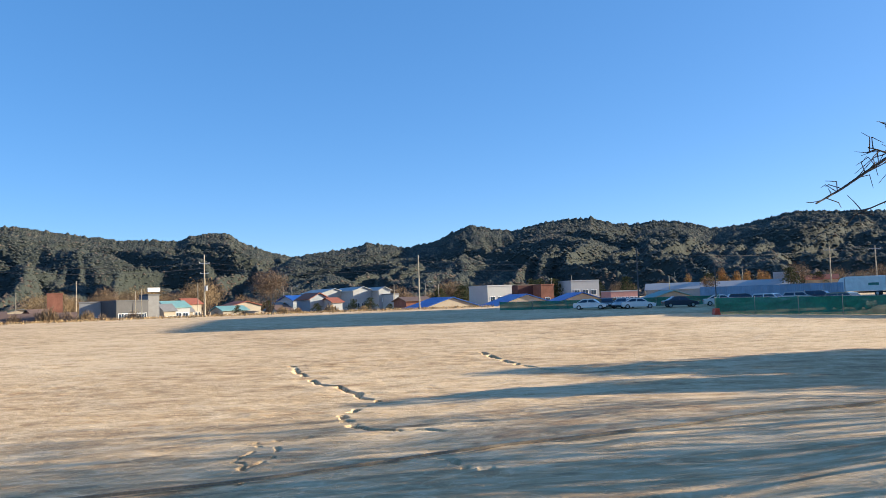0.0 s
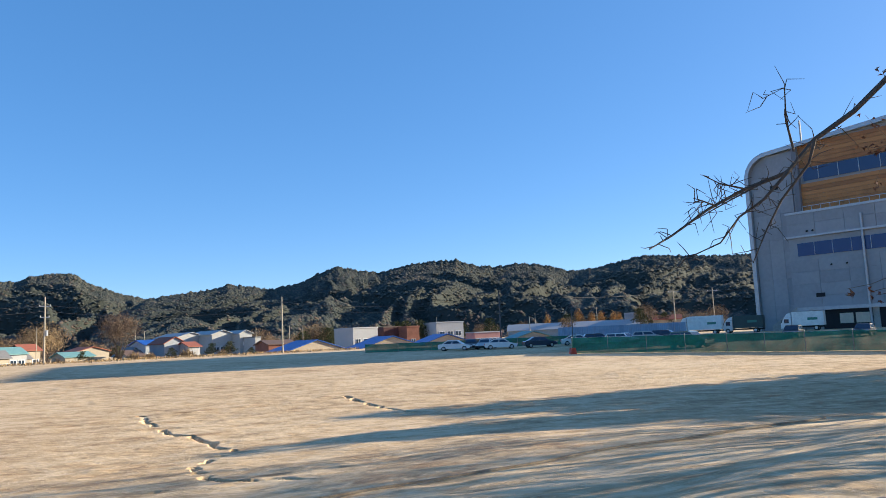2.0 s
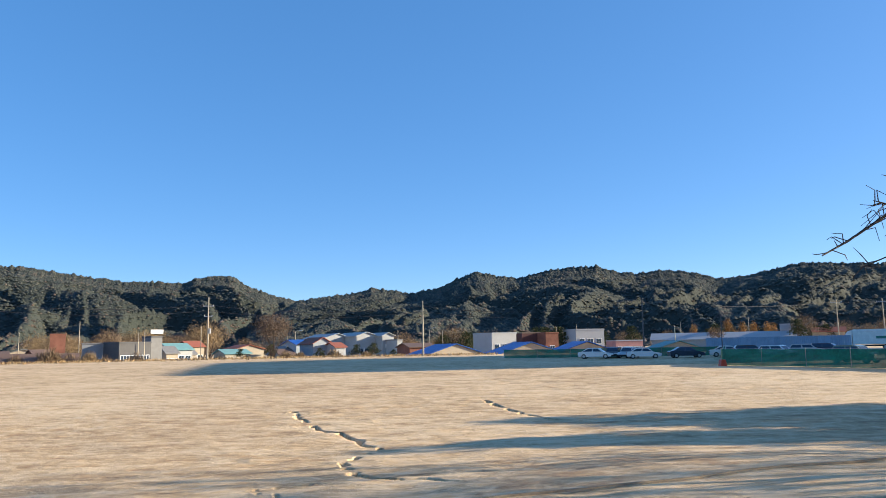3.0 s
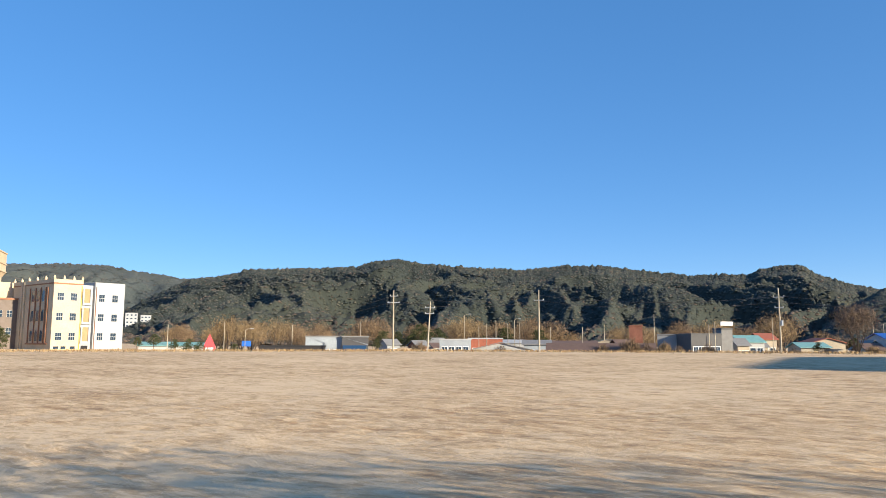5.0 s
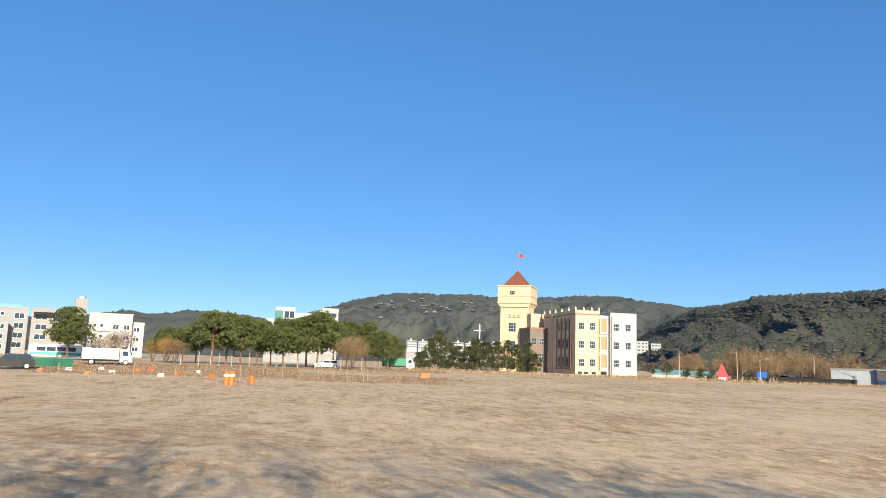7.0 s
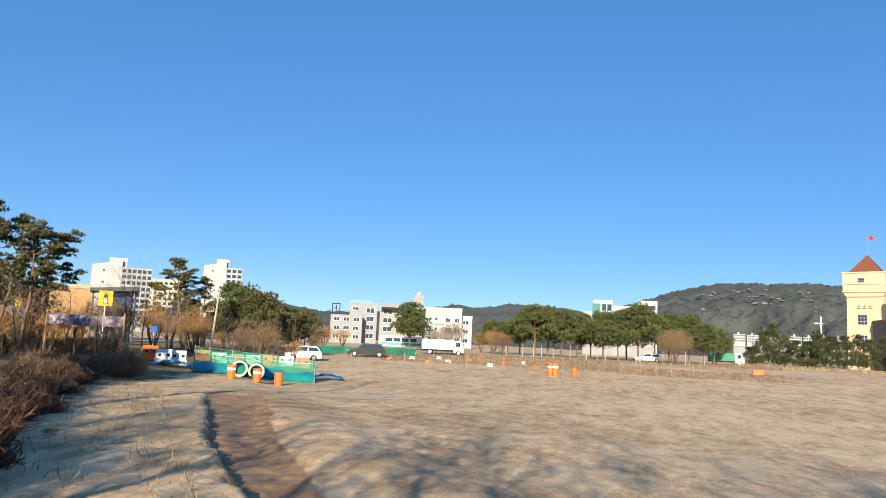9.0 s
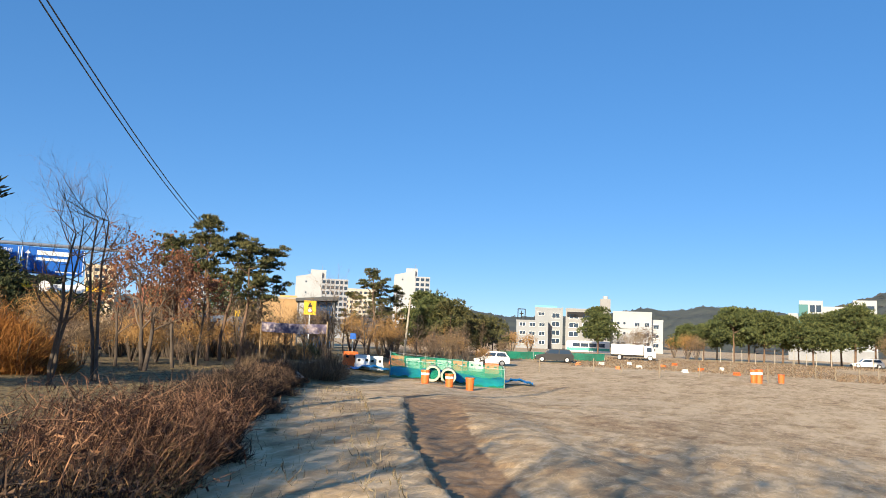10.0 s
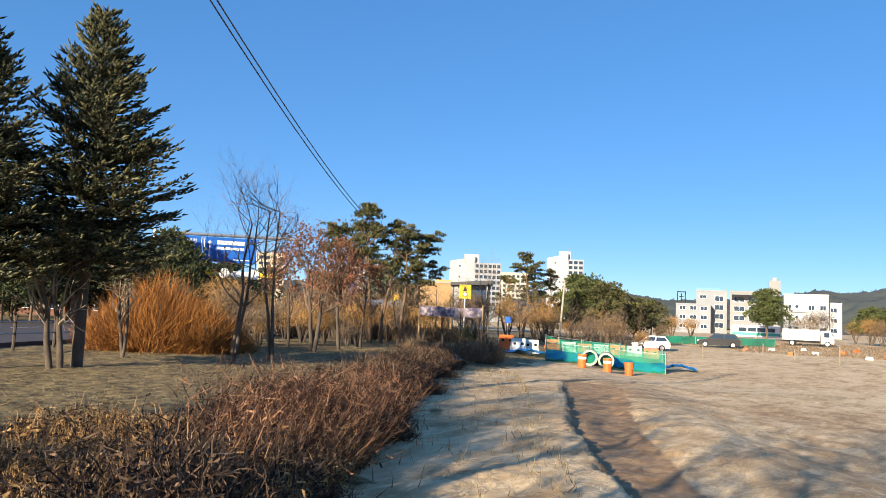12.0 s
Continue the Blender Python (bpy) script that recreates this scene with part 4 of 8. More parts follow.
    part("foliage", green, FIR_GREEN, t)
    return t


def twig_bush(m, h, w, seed, label, n, mat, name="shrub", group="shrubs", dome=True, thin=0.006, trunk=0.0):
    """A bare shrub or round-headed tree: masses of fine upright twigs."""
    rng = random.Random(seed)
    t = thing(name, m, label, "shrub" if not trunk else "tree", group)
    stems, tw = Shape(), Shape()
    for k in range(9):
        a, rr = rng.uniform(0, 6.283), rng.random() ** 0.5 * w * (0.36 if not trunk else 0.03)
        p = Vector((rr * math.cos(a), rr * math.sin(a), -0.05))
        q = Vector((p.x * 1.25, p.y * 1.25, h * 0.6)) if not trunk else Vector((math.cos(a) * w * 0.2, math.sin(a) * w * 0.2, h * 0.55))
        stems.tube([p, p.lerp(q, 0.5) + rand_dir(rng) * 0.03 * h, q], [max(thin * 4, trunk), max(thin * 3, trunk * 0.6), thin * 1.5], 4, False)
    for k in range(n):
        a, rr = rng.uniform(0, 6.283), rng.random() ** 0.55
        if trunk:
            z0 = h * rng.uniform(trunk and 0.3, 0.75)
            p = Vector((math.cos(a) * rr * w * 0.3, math.sin(a) * rr * w * 0.3, z0))
            d = Vector((math.cos(a) * rr, math.sin(a) * rr, rng.uniform(-0.1, 1.0)))
            ctr = Vector((0, 0, h * 0.62))
            e = rand_dir(rng)
            q = ctr + Vector((e.x * w * 0.5, e.y * w * 0.5, e.z * h * 0.38)) * rng.uniform(0.7, 1.03)
            q = ctr + (q - ctr) * rng.random() ** 0.35
            p = q - (e * 0.5 + rand_dir(rng) * 0.9 + Vector((0, 0, 0.25))) * h * rng.uniform(0.06, 0.15)
        else:
            p = Vector((math.cos(a) * rr * w * 0.5, math.sin(a) * rr * w * 0.5, 0)) * 0.9
            top = h * (1 - 0.72 * rr ** 2.0) * rng.uniform(0.45, 1.15)
            p.z = top * rng.choice((0.0, 0.2, 0.4, 0.6, 0.7))
            q = Vector((p.x * 1.22 + rng.gauss(0, 0.13) * h, p.y * 1.22 + rng.gauss(0, 0.13) * h, top))
        blade(tw, p, q, thin * rng.uniform(0.7, 1.6), rng)
    part("trunk", stems, BARK, t)
    part("crown", tw, mat, t)
    return t


# ---- buildings, poles, vehicles ----
BLUE_TARP = material("blue_tarpaulin", [(0.012, 0.07, 0.3), (0.02, 0.12, 0.46)], 0.6, 0.4, fine=5, bump=0.04, bump_scale=2)
TEAL_ROOF = plain("faded_teal_roof", (0.16, 0.33, 0.33), 0.7)
SLATE_ROOF = plain("grey_slate_roof", (0.2, 0.2, 0.2), 0.8)
BROWN_ROOF = plain("brown_tile_roof", (0.13, 0.085, 0.07), 0.8)
RED_ROOF = plain("red_tile_roof", (0.32, 0.1, 0.06), 0.8)
PALE_SHEET = plain("pale_sheet_metal", (0.37, 0.38, 0.38), 0.6, scale=0.3)
GREY_WALL = plain("grey_wall", (0.27, 0.28, 0.29), 0.8, scale=0.4)
BLUE_GREY_WALL = plain("blue_grey_wall", (0.3, 0.34, 0.38), 0.7, scale=0.4)
BEIGE_WALL = plain("beige_wall", (0.4, 0.34, 0.26), 0.8, scale=0.4)
BRICK = material("brown_brick", [(0.16, 0.065, 0.045), (0.26, 0.11, 0.075)], 0.8, 0.9, fine=9)
WOOD = material("weathered_wood", [(0.26, 0.18, 0.1), (0.38, 0.28, 0.17)], 2, 0.9, fine=20)
POLE_GREY = material("pole_concrete", [(0.34, 0.29, 0.22), (0.45, 0.4, 0.31)], 1, 0.85, fine=12)
POLE_DARK = plain("dark_steel", (0.07, 0.07, 0.075), 0.6)
SIGN_BLUE = plain("sign_blue", (0.01, 0.12, 0.5), 0.5, spread=0.05)
SIGN_WHITE = plain("sign_white", (0.85, 0.85, 0.85), 0.5, spread=0.04)
SIGN_YELLOW = plain("sign_yellow", (0.8, 0.5, 0.02), 0.5, spread=0.05)
ORANGE = material("orange_plastic", [(0.62, 0.12, 0.02), (0.8, 0.2, 0.045)], 1.5, 0.5, fine=14)
WHITE_PLASTIC = plain("white_plastic", (0.75, 0.74, 0.7), 0.5)
TYRE = plain("tyre_rubber", (0.02, 0.02, 0.021), 0.9)
RIM = plain("wheel_rim", (0.45, 0.46, 0.47), 0.35, 0.8)
LAMP = plain("headlight", (0.8, 0.8, 0.78), 0.2)
TAIL = plain("tail_light", (0.45, 0.02, 0.02), 0.3)


def net_material(name, thin, thick, c=(0.0, 0.16, 0.1)):
    """Green debris netting: a fine weave that lets part of the light through."""
    m = plain(name, c, 0.8, scale=0.6, spread=0.3)
    nt = m.node_tree
    b, out = nt.nodes["Principled BSDF"], nt.nodes["Material Output"]
    tr, mix = nt.nodes.new("ShaderNodeBsdfTransparent"), nt.nodes.new("ShaderNodeMixShader")
    n = nt.nodes.new("ShaderNodeTexNoise")
    n.inputs["Scale"].default_value = 0.7
    mr = nt.nodes.new("ShaderNodeMapRange")
    mr.inputs["From Min"].default_value, mr.inputs["From Max"].default_value = 0.3, 0.7
    mr.inputs["To Min"].default_value, mr.inputs["To Max"].default_value = thin, thick
    geo = next(k for k in nt.nodes if k.bl_idname == "ShaderNodeNewGeometry")
    nt.links.new(geo.outputs["Position"], n.inputs["Vector"])
    nt.links.new(n.outputs["Fac"], mr.inputs["Value"])
    nt.links.new(mr.outputs[0], mix.inputs[0])
    nt.links.new(tr.outputs[0], mix.inputs[1])
    nt.links.new(b.outputs[0], mix.inputs[2])
    nt.links.new(mix.outputs[0], out.inputs[0])
    return m


NET = net_material("green_netting", 0.84, 0.97)
THIN_NET = net_material("thin_green_netting", 0.42, 0.66, (0.0, 0.27, 0.17))


FENCE_POST = plain("galvanised_post", (0.2, 0.24, 0.23), 0.5, 0.4)


def windows_on(parent, w, y, rows, cols, z0, dz, ww, wh, x0=None, x1=None, frame_mat=None, pane=None, m=None):
    x0, x1 = (-w / 2 if x0 is None else x0), (w / 2 if x1 is None else x1)
    for k in range(rows):
        for i in range(cols):
            x, z = lerp(x0, x1, (i + 0.5) / cols), z0 + dz * k
            win = part("window", Shape().box(x - ww / 2 - 0.1, x + ww / 2 + 0.1, y - 0.08, y, z - 0.1, z + wh + 0.1), frame_mat or SIGN_WHITE, parent, m=m)
            part("pane", Shape().box(x - ww / 2, x - 0.04, y - 0.1, y - 0.07, z, z + wh), pane or PANE, win)
            part("pane", Shape().box(x + 0.04, x + ww / 2, y - 0.1, y - 0.07, z, z + wh), pane or PANE, win)


def house(left, right, d, up, depth, wall, roof, label, kind="gable", roof_mat=None, rows=1, cols=3, turn=0, name="house", up2=None, win=(1.2, 1.1), group="village houses", gable_front=False, z0=1.0, dz=3.0, over_hang=0.4):
    """A building between two yaws: its ridge or parapet stands up degrees over the horizon."""
    mid, w = (left + right) / 2, 2 * d * math.tan(radians(abs(left - right)) / 2)
    m = spot(mid, d, turn)
    g = m.translation.z
    H = over(d, up) - g
    c = thing(name, m, label, "building", group)
    eave = (over(d, up2) - g) if up2 is not None else (H if kind == "flat" else H * 0.68)
    if kind == "flat":
        part("wall", Shape().box(-w / 2, w / 2, 0, depth, -0.5, H - 0.15), wall, c)
        part("roof", Shape().box(-w / 2 - 0.12, w / 2 + 0.12, -0.12, depth + 0.12, H - 0.3, H, 0.05), roof or wall, c)
    elif gable_front:
        part("wall", Shape().prism([(-w / 2, -0.5), (w / 2, -0.5), (w / 2, eave), (0, H - 0.1), (-w / 2, eave)], 0, depth), wall, c)
        for sg in (-1, 1):
            o = over_hang
            part("roof", Shape().prism([(0, H), (sg * (w / 2 + o), eave - o * (H - eave) / (w / 2)), (sg * (w / 2 + o), eave - o * (H - eave) / (w / 2) + 0.14), (0, H + 0.14)][::sg], -o, depth + o), roof, c)
    else:
        part("wall", Shape().prism([(0, -0.5), (depth, -0.5), (depth, eave), (depth / 2, H - 0.1), (0, eave)], -w / 2, w / 2, axis="x"), wall, c)
        o = over_hang
        for sg in (-1, 1):
            e = depth / 2 + sg * (depth / 2 + o)
            part("roof", Shape().prism([(depth / 2, H), (e, eave - o * 0.3), (e, eave - o * 0.3 + 0.14), (depth / 2, H + 0.14)][::-sg], -w / 2 - o, w / 2 + o, axis="x"), roof, c)
    if rows:
        windows_on(c, w * 0.9, 0, rows, cols, z0, dz, *win)
    return c


def power_pole(yaw, d, up, label, arms=(), r=0.16, lean=0.0, mat=None, name="utility_pole", base=-0.3, turn=0, box=False, lamp=False):
    m = spot(yaw, d, turn)
    h = over(d, up) - m.translation.z
    p = thing(name, m, label, "pole", "poles")
    part("shaft", Shape().tube([(0, 0, base), (lean * h, 0, h)], [r, r * 0.62], 8), mat or POLE_GREY, p)
    for z, w in arms:
        part("crossarm", Shape().box(lean * (h - z) - w / 2, lean * (h - z) + w / 2, -0.09, 0.0, h - z, h - z + 0.12), PANEL_EDGE, p)
        for x in (-0.45, 0, 0.45):
            part("insulator", Shape().tube([(lean * (h - z) + x * w, -0.045, h - z + 0.1), (lean * (h - z) + x * w, -0.045, h - z + 0.32)], 0.05, 5), WHITE_PLASTIC, p)
    if box:
        part("transformer", Shape().tube([(0.3, 0, h * 0.42), (0.3, 0, h * 0.42 + 0.9)], 0.24, 8), PANEL_EDGE, p)
    if lamp:
        part("lamp_arm", Shape().tube([(0, 0, h - 0.1), (0.5, 0, h + 0.25), (1.3, 0, h + 0.3)], 0.05, 5), mat or POLE_GREY, p)
        part("lamp_head", Shape().box(1.0, 1.7, -0.12, 0.12, h + 0.22, h + 0.36, 0.03), PANEL_EDGE, p)
    return p


def wheel(parent, x, y, r, w=0.2):
    t = part("wheel", Shape().tube([(x, y - w / 2, r), (x, y + w / 2, r)], r, 14), TYRE, parent)
    part("rim", Shape().tube([(x, y - w / 2 - 0.015, r), (x, y - w / 2 + 0.02, r)], r * 0.62, 10), RIM, t)
    part("rim", Shape().tube([(x, y + w / 2 - 0.02, r), (x, y + w / 2 + 0.015, r)], r * 0.62, 10), RIM, t)


def car(m, paint, label, L=4.4, W=1.75, H=1.45, shape="sedan", name="car"):
    """A parked car, front towards local -x."""
    c = thing(name, m, label, "car", "parked vehicles")
    x0, x1 = -L / 2, L / 2
    b = 0.24
    sill, belt = 0.28, H * 0.62
    low = [(x0 + 0.1, sill), (x1 - 0.08, sill), (x1, sill + 0.25), (x1 - 0.03, belt - 0.08), (x1 - 0.2, belt + 0.02), (x0 + 1.15, belt), (x0 + 0.25, belt - 0.17), (x0 + 0.02, belt - 0.3), (x0, sill + 0.2)]
    if shape == "sedan":
        cab = [(x0 + 1.05, belt), (x0 + 1.75, H - 0.05), (x0 + 2.2, H), (x1 - 1.35, H - 0.02), (x1 - 0.5, belt + 0.03)]
    elif shape == "hatch":
        cab = [(x0 + 0.75, belt - 0.03), (x0 + 1.4, H - 0.06), (x0 + 1.9, H), (x1 - 0.5, H - 0.04), (x1 - 0.08, belt)]
    else:
        cab = [(x0 + 1.1, belt), (x0 + 1.7, H - 0.08), (x0 + 2.1, H), (x1 - 0.55, H - 0.03), (x1 - 0.12, belt + 0.02)]
    part("body", Shape().prism(low, -W / 2, W / 2), paint, c)
    s = Shape()
    n = len(cab)
    ins = 0.17
    vs = [(x, -W / 2 + (ins if z > belt + 0.1 else 0.03), z) for x, z in cab] + [(x, W / 2 - (ins if z > belt + 0.1 else 0.03), z) for x, z in cab]
    s.add(vs, [tuple(range(n)), tuple(range(2 * n - 1, n - 1, -1))] + [(i, i + n, (i + 1) % n + n, (i + 1) % n) for i in range(n)])
    part("cabin", s, paint, c)
    for sg in (-1, 1):
        y = sg * (W / 2 - ins * 0.62)
        g = 0.82
        cx = sum(x for x, z in cab) / n
        for a0, a1 in ((0.0, 0.47), (0.53, 1.0)):
            xl, xr = lerp(cab[0][0], cab[-1][0], 0.08), lerp(cab[0][0], cab[-1][0], 0.93)
            tl, tr = cab[1][0] + 0.05, cab[-2][0] - 0.05
            q = [(lerp(xl, xr, a0), belt + 0.06), (lerp(xl, xr, a1), belt + 0.06), (lerp(tl, tr, a1), H - 0.14), (lerp(tl, tr, a0), H - 0.14)]
            dy = 0.10
            part("side_window", Shape().add([(q[0][0], sg * (W / 2 - 0.02), q[0][1]), (q[1][0], sg * (W / 2 - 0.02), q[1][1]), (q[2][0], sg * (W / 2 - ins + 0.06), q[2][1]), (q[3][0], sg * (W / 2 - ins + 0.06), q[3][1]),
                (q[0][0], sg * (W / 2 - 0.16), q[0][1]), (q[1][0], sg * (W / 2 - 0.16), q[1][1]), (q[2][0], sg * (W / 2 - ins - 0.06), q[2][1]), (q[3][0], sg * (W / 2 - ins - 0.06), q[3][1])],
                [(0, 1, 2, 3), (7, 6, 5, 4), (0, 4, 5, 1), (1, 5, 6, 2), (2, 6, 7, 3), (3, 7, 4, 0)]), PANE, c)
        for x in (x0 + 0.8, x1 - 0.8):
            wheel(c, x, sg * (W / 2 - 0.08), 0.31 if shape != "suv" else 0.36)
        part("headlight", Shape().box(x0 - 0.01, x0 + 0.22, sg * W * 0.36 - 0.2, sg * W * 0.36 + 0.2, belt - 0.36, belt - 0.22, 0.03), LAMP, c)
        part("tail_light", Shape().box(x1 - 0.12, x1 + 0.015, sg * W * 0.41 - 0.13, sg * W * 0.41 + 0.13, belt - 0.3, belt - 0.1, 0.02), TAIL, c)
    for (xa, za), (xb, zb) in ((cab[0], cab[1]), (cab[-1], cab[-2])):
        sgn = -1 if xa < 0 else 1
        part("windscreen", Shape().add([(lerp(xa, xb, f) + sgn * o, y, lerp(za, zb, f)) for o in (0.012, -0.03) for f, y in ((0.12, -W / 2 + 0.16), (0.12, W / 2 - 0.16), (0.9, W / 2 - 0.26), (0.9, -W / 2 + 0.26))],
            [(0, 1, 2, 3), (7, 6, 5, 4), (0, 4, 5, 1), (1, 5, 6, 2), (2, 6, 7, 3), (3, 7, 4, 0)]), PANE, c)
    part("bumper", Shape().box(x0 - 0.04, x0 + 0.15, -W / 2 + 0.05, W / 2 - 0.05, sill, sill + 0.2, 0.03), DARK, c)
    return c


def truck(m, cab_paint, box_paint, label, L=6.2, H=3.0, W=2.1, box_name="cargo_box"):
    """A light box lorry, cab towards local -x."""
    c = thing("box_truck", m, label, "truck", "parked vehicles")
    x0 = -L / 2
    part("chassis", Shape().box(x0 + 0.3, L / 2, -W / 2 + 0.3, W / 2 - 0.3, 0.5, 0.75), DARK, c)
    part("cab", Shape().prism([(x0, 0.45), (x0 + 1.6, 0.45), (x0 + 1.6, 2.15), (x0 + 0.55, 2.2), (x0 + 0.12, 1.35), (x0, 1.2)], -W / 2 + 0.1, W / 2 - 0.1), cab_paint, c)
    part("windscreen", Shape().prism([(x0 + 0.13, 1.3), (x0 + 0.2, 1.3), (x0 + 0.56, 2.05), (x0 + 0.47, 2.05)], -W / 2 + 0.2, W / 2 - 0.2), PANE, c)
    for sg in (-1, 1):
        part("side_window", Shape().box(x0 + 0.55, x0 + 1.25, sg * (W / 2 - 0.1) - 0.02, sg * (W / 2 - 0.1) + 0.02, 1.3, 1.95), PANE, c)
        part("headlight", Shape().box(x0 - 0.02, x0 + 0.1, sg * 0.7 - 0.18, sg * 0.7 + 0.18, 0.7, 0.9), LAMP, c)
        part("mirror", Shape().box(x0 + 0.1, x0 + 0.2, sg * (W / 2 + 0.1) - 0.1, sg * (W / 2 + 0.1) + 0.1, 1.4, 1.8), DARK, c)
        for x in (x0 + 0.8, L / 2 - 1.2):
            wheel(c, x, sg * (W / 2 - 0.2), 0.4, 0.26)
    part(box_name, Shape().box(x0 + 1.75, L / 2, -W / 2, W / 2, 0.8, H, 0.03), box_paint, c)
    part("deflector", Shape().prism([(x0 + 0.5, 2.2), (x0 + 1.6, 2.2), (x0 + 1.6, H - 0.1), (x0 + 1.0, H - 0.25)], -W / 2 + 0.25, W / 2 - 0.25), cab_paint, c)
    part("lettering_bar", Shape().box(L / 2 - 2.4, L / 2 - 0.9, -W / 2 - 0.012, -W / 2, 1.7, 2.1), plain("lettering_green", (0.05, 0.2, 0.15)), c)
    return c


def net_fence(name, pts, h, label, post_gap=4.5, net=None, group="site fences"):
    """Green netting on steel posts between points on the ground."""
    f = thing(name, Matrix.Translation((0, 0, 0)), label, "fence", group)
    rng = random.Random(len(label))
    for (ax, ay), (bx, by) in zip(pts, pts[1:]):
        l = math.hypot(bx - ax, by - ay)
        n = max(1, round(l / post_gap))
        for i in range(n + 1):
            x, y = lerp(ax, bx, i / n), lerp(ay, by, i / n)
            z = float(gz(x, y))
            part("post", Shape().tube([(x, y, z - 0.2), (x + rng.uniform(-0.03, 0.03), y, z + h + 0.1)], 0.035, 5), FENCE_POST, f)
        s = Shape()
        k = n * 6
        rows = 4
        vs = []
        for i in range(k + 1):
            x, y = lerp(ax, bx, i / k), lerp(ay, by, i / k)
            z = float(gz(x, y))
            sag = 0.05 * abs(math.sin(math.pi * i / 6)) + rng.uniform(0, 0.03)
            for j in range(rows):
                off = rng.uniform(-0.04, 0.04)
                vs.append((x + off * (by - ay) / l, y - off * (bx - ax) / l, z + (h - sag) * j / (rows - 1) + 0.02))
        s.add(vs, [(i * rows + j, (i + 1) * rows + j, (i + 1) * rows + j + 1, i * rows + j + 1) for i in range(k) for j in range(rows - 1)])
        part("netting", s, net or NET, f)
        part("top_wire", Shape().tube([(ax, ay, float(gz(ax, ay)) + h), (bx, by, float(gz(bx, by)) + h)], 0.015, 4), PANEL_EDGE, f)
    return f


def xy(yaw, d):
    a = radians(yaw)
    return -math.sin(a) * d, math.cos(a) * d


# ---- village beyond the far edge of the field ----
PALE = "pale grey"
house(33.8, 26.0, 152, -0.05, 5.0, BEIGE_WALL, BROWN_ROOF, "long low shed with a brown tiled roof", cols=0, rows=0, up2=-0.55, name="shed")
house(27.8, 26.85, 200, 1.32, 4, BRICK, None, "plain brown block over low roofs", kind="flat", rows=0)
house(25.8, 24.0, 168, 0.68, 6, GREY_WALL, SLATE_ROOF, "low grey building with a flat overhanging roof", kind="flat", cols=3, z0=1.2)
house(23.55, 21.25, 163, 0.72, 7, POLE_DARK, POLE_DARK, "dark grey shop with a row of tall pale windows", kind="flat", cols=5, win=(1.0, 1.9), z0=1.0, turn=26)
c = house(21.41, 20.59, 166, 1.1, 4, SLATE_ROOF, POLE_DARK, "dark grey tower block with a roof sign", kind="flat", rows=0, turn=26)
part("roof_sign", Shape().box(-1.3, 1.3, -0.1, 0.15, 7.3, 8.1), SIGN_WHITE, c, "white sign board")
house(20.21, 18.49, 178, 0.55, 7, PALE_SHEET, TEAL_ROOF, "low workshop with a faded teal roof", up2=0.1, cols=3, z0=1.5, turn=26)
house(18.87, 17.73, 185, 0.7, 6, BEIGE_WALL, RED_ROOF, "small ochre house under a red roof", cols=2, up2=0.3, z0=1.5, turn=26)
house(16.38, 14.42, 172, 0.05, 6, BEIGE_WALL, TEAL_ROOF, "low cottage with a faded green roof", up2=-0.25, cols=3, z0=0.8, turn=26)
house(15.75, 13.45, 184, 0.36, 7, BEIGE_WALL, RED_ROOF, "cottage with a red tiled roof", up2=0.05, rows=0, gable_front=True, turn=26)
house(12.47, 11.33, 168, 0.2, 6, GREY_WALL, SLATE_ROOF, "small grey cottage with slate gable", up2=-0.3, cols=2, z0=0.8, gable_front=True, turn=26)
house(11.27, 10.13, 176, 0.68, 8, BLUE_GREY_WALL, BLUE_TARP, "house with a blue sheet roof", up2=0.35, cols=2, z0=1.6, turn=26)
# the bluish shade on this house's wall is put into its colour
house(10.03, 8.47, 166, 0.82, 7, BLUE_GREY_WALL, RED_ROOF, "house with a red tiled gable roof and walls tinted as in shade", up2=0.4, cols=2, gable_front=True, z0=1.0, turn=26)
house(8.31, 7.49, 163, 0.42, 6, WHITE_WALL, RED_ROOF, "white annexe with a red tiled roof", up2=0.1, cols=1, z0=1.0, turn=26)
house(9.18, 7.12, 205, 1.1, 14, PALE_SHEET, PALE_SHEET, "pale grey metal warehouse with a low gable", up2=0.8, rows=0, gable_front=True, name="warehouse", group="warehouses", turn=26)
house(6.82, 5.13, 200, 1.18, 14, PALE_SHEET, PALE_SHEET, "pale grey metal warehouse with windows and a door", up2=0.9, cols=3, rows=1, gable_front=True, name="warehouse", group="warehouses", z0=2.4, turn=26)
c = house(4.84, 3.86, 198, 1.12, 14, PALE_SHEET, PALE_SHEET, "pale grey metal warehouse with a white sign", up2=0.9, rows=0, gable_front=True, name="warehouse", group="warehouses", turn=26)
part("sign_board", Shape().box(-0.8, 0.8, -0.12, 0, 3.6, 4.6), SIGN_WHITE, c)
house(3.70, 3.25, 192, 0.62, 8, PALE_SHEET, SLATE_ROOF, "small grey shed beside the warehouses", kind="flat", rows=0, name="shed", turn=26)
house(2.81, 0.59, 172, 0.28, 7, BRICK, BROWN_ROOF, "low brown brick building with a slate roof", up2=0.0, cols=3, z0=1.0, turn=26)
house(1.7, -3.4, 151, 0.16, 9, BEIGE_WALL, BLUE_TARP, "low barn covered with a bright blue tarpaulin", up2=-0.62, rows=0, gable_front=True, turn=28, name="barn", group="tarpaulin barns")
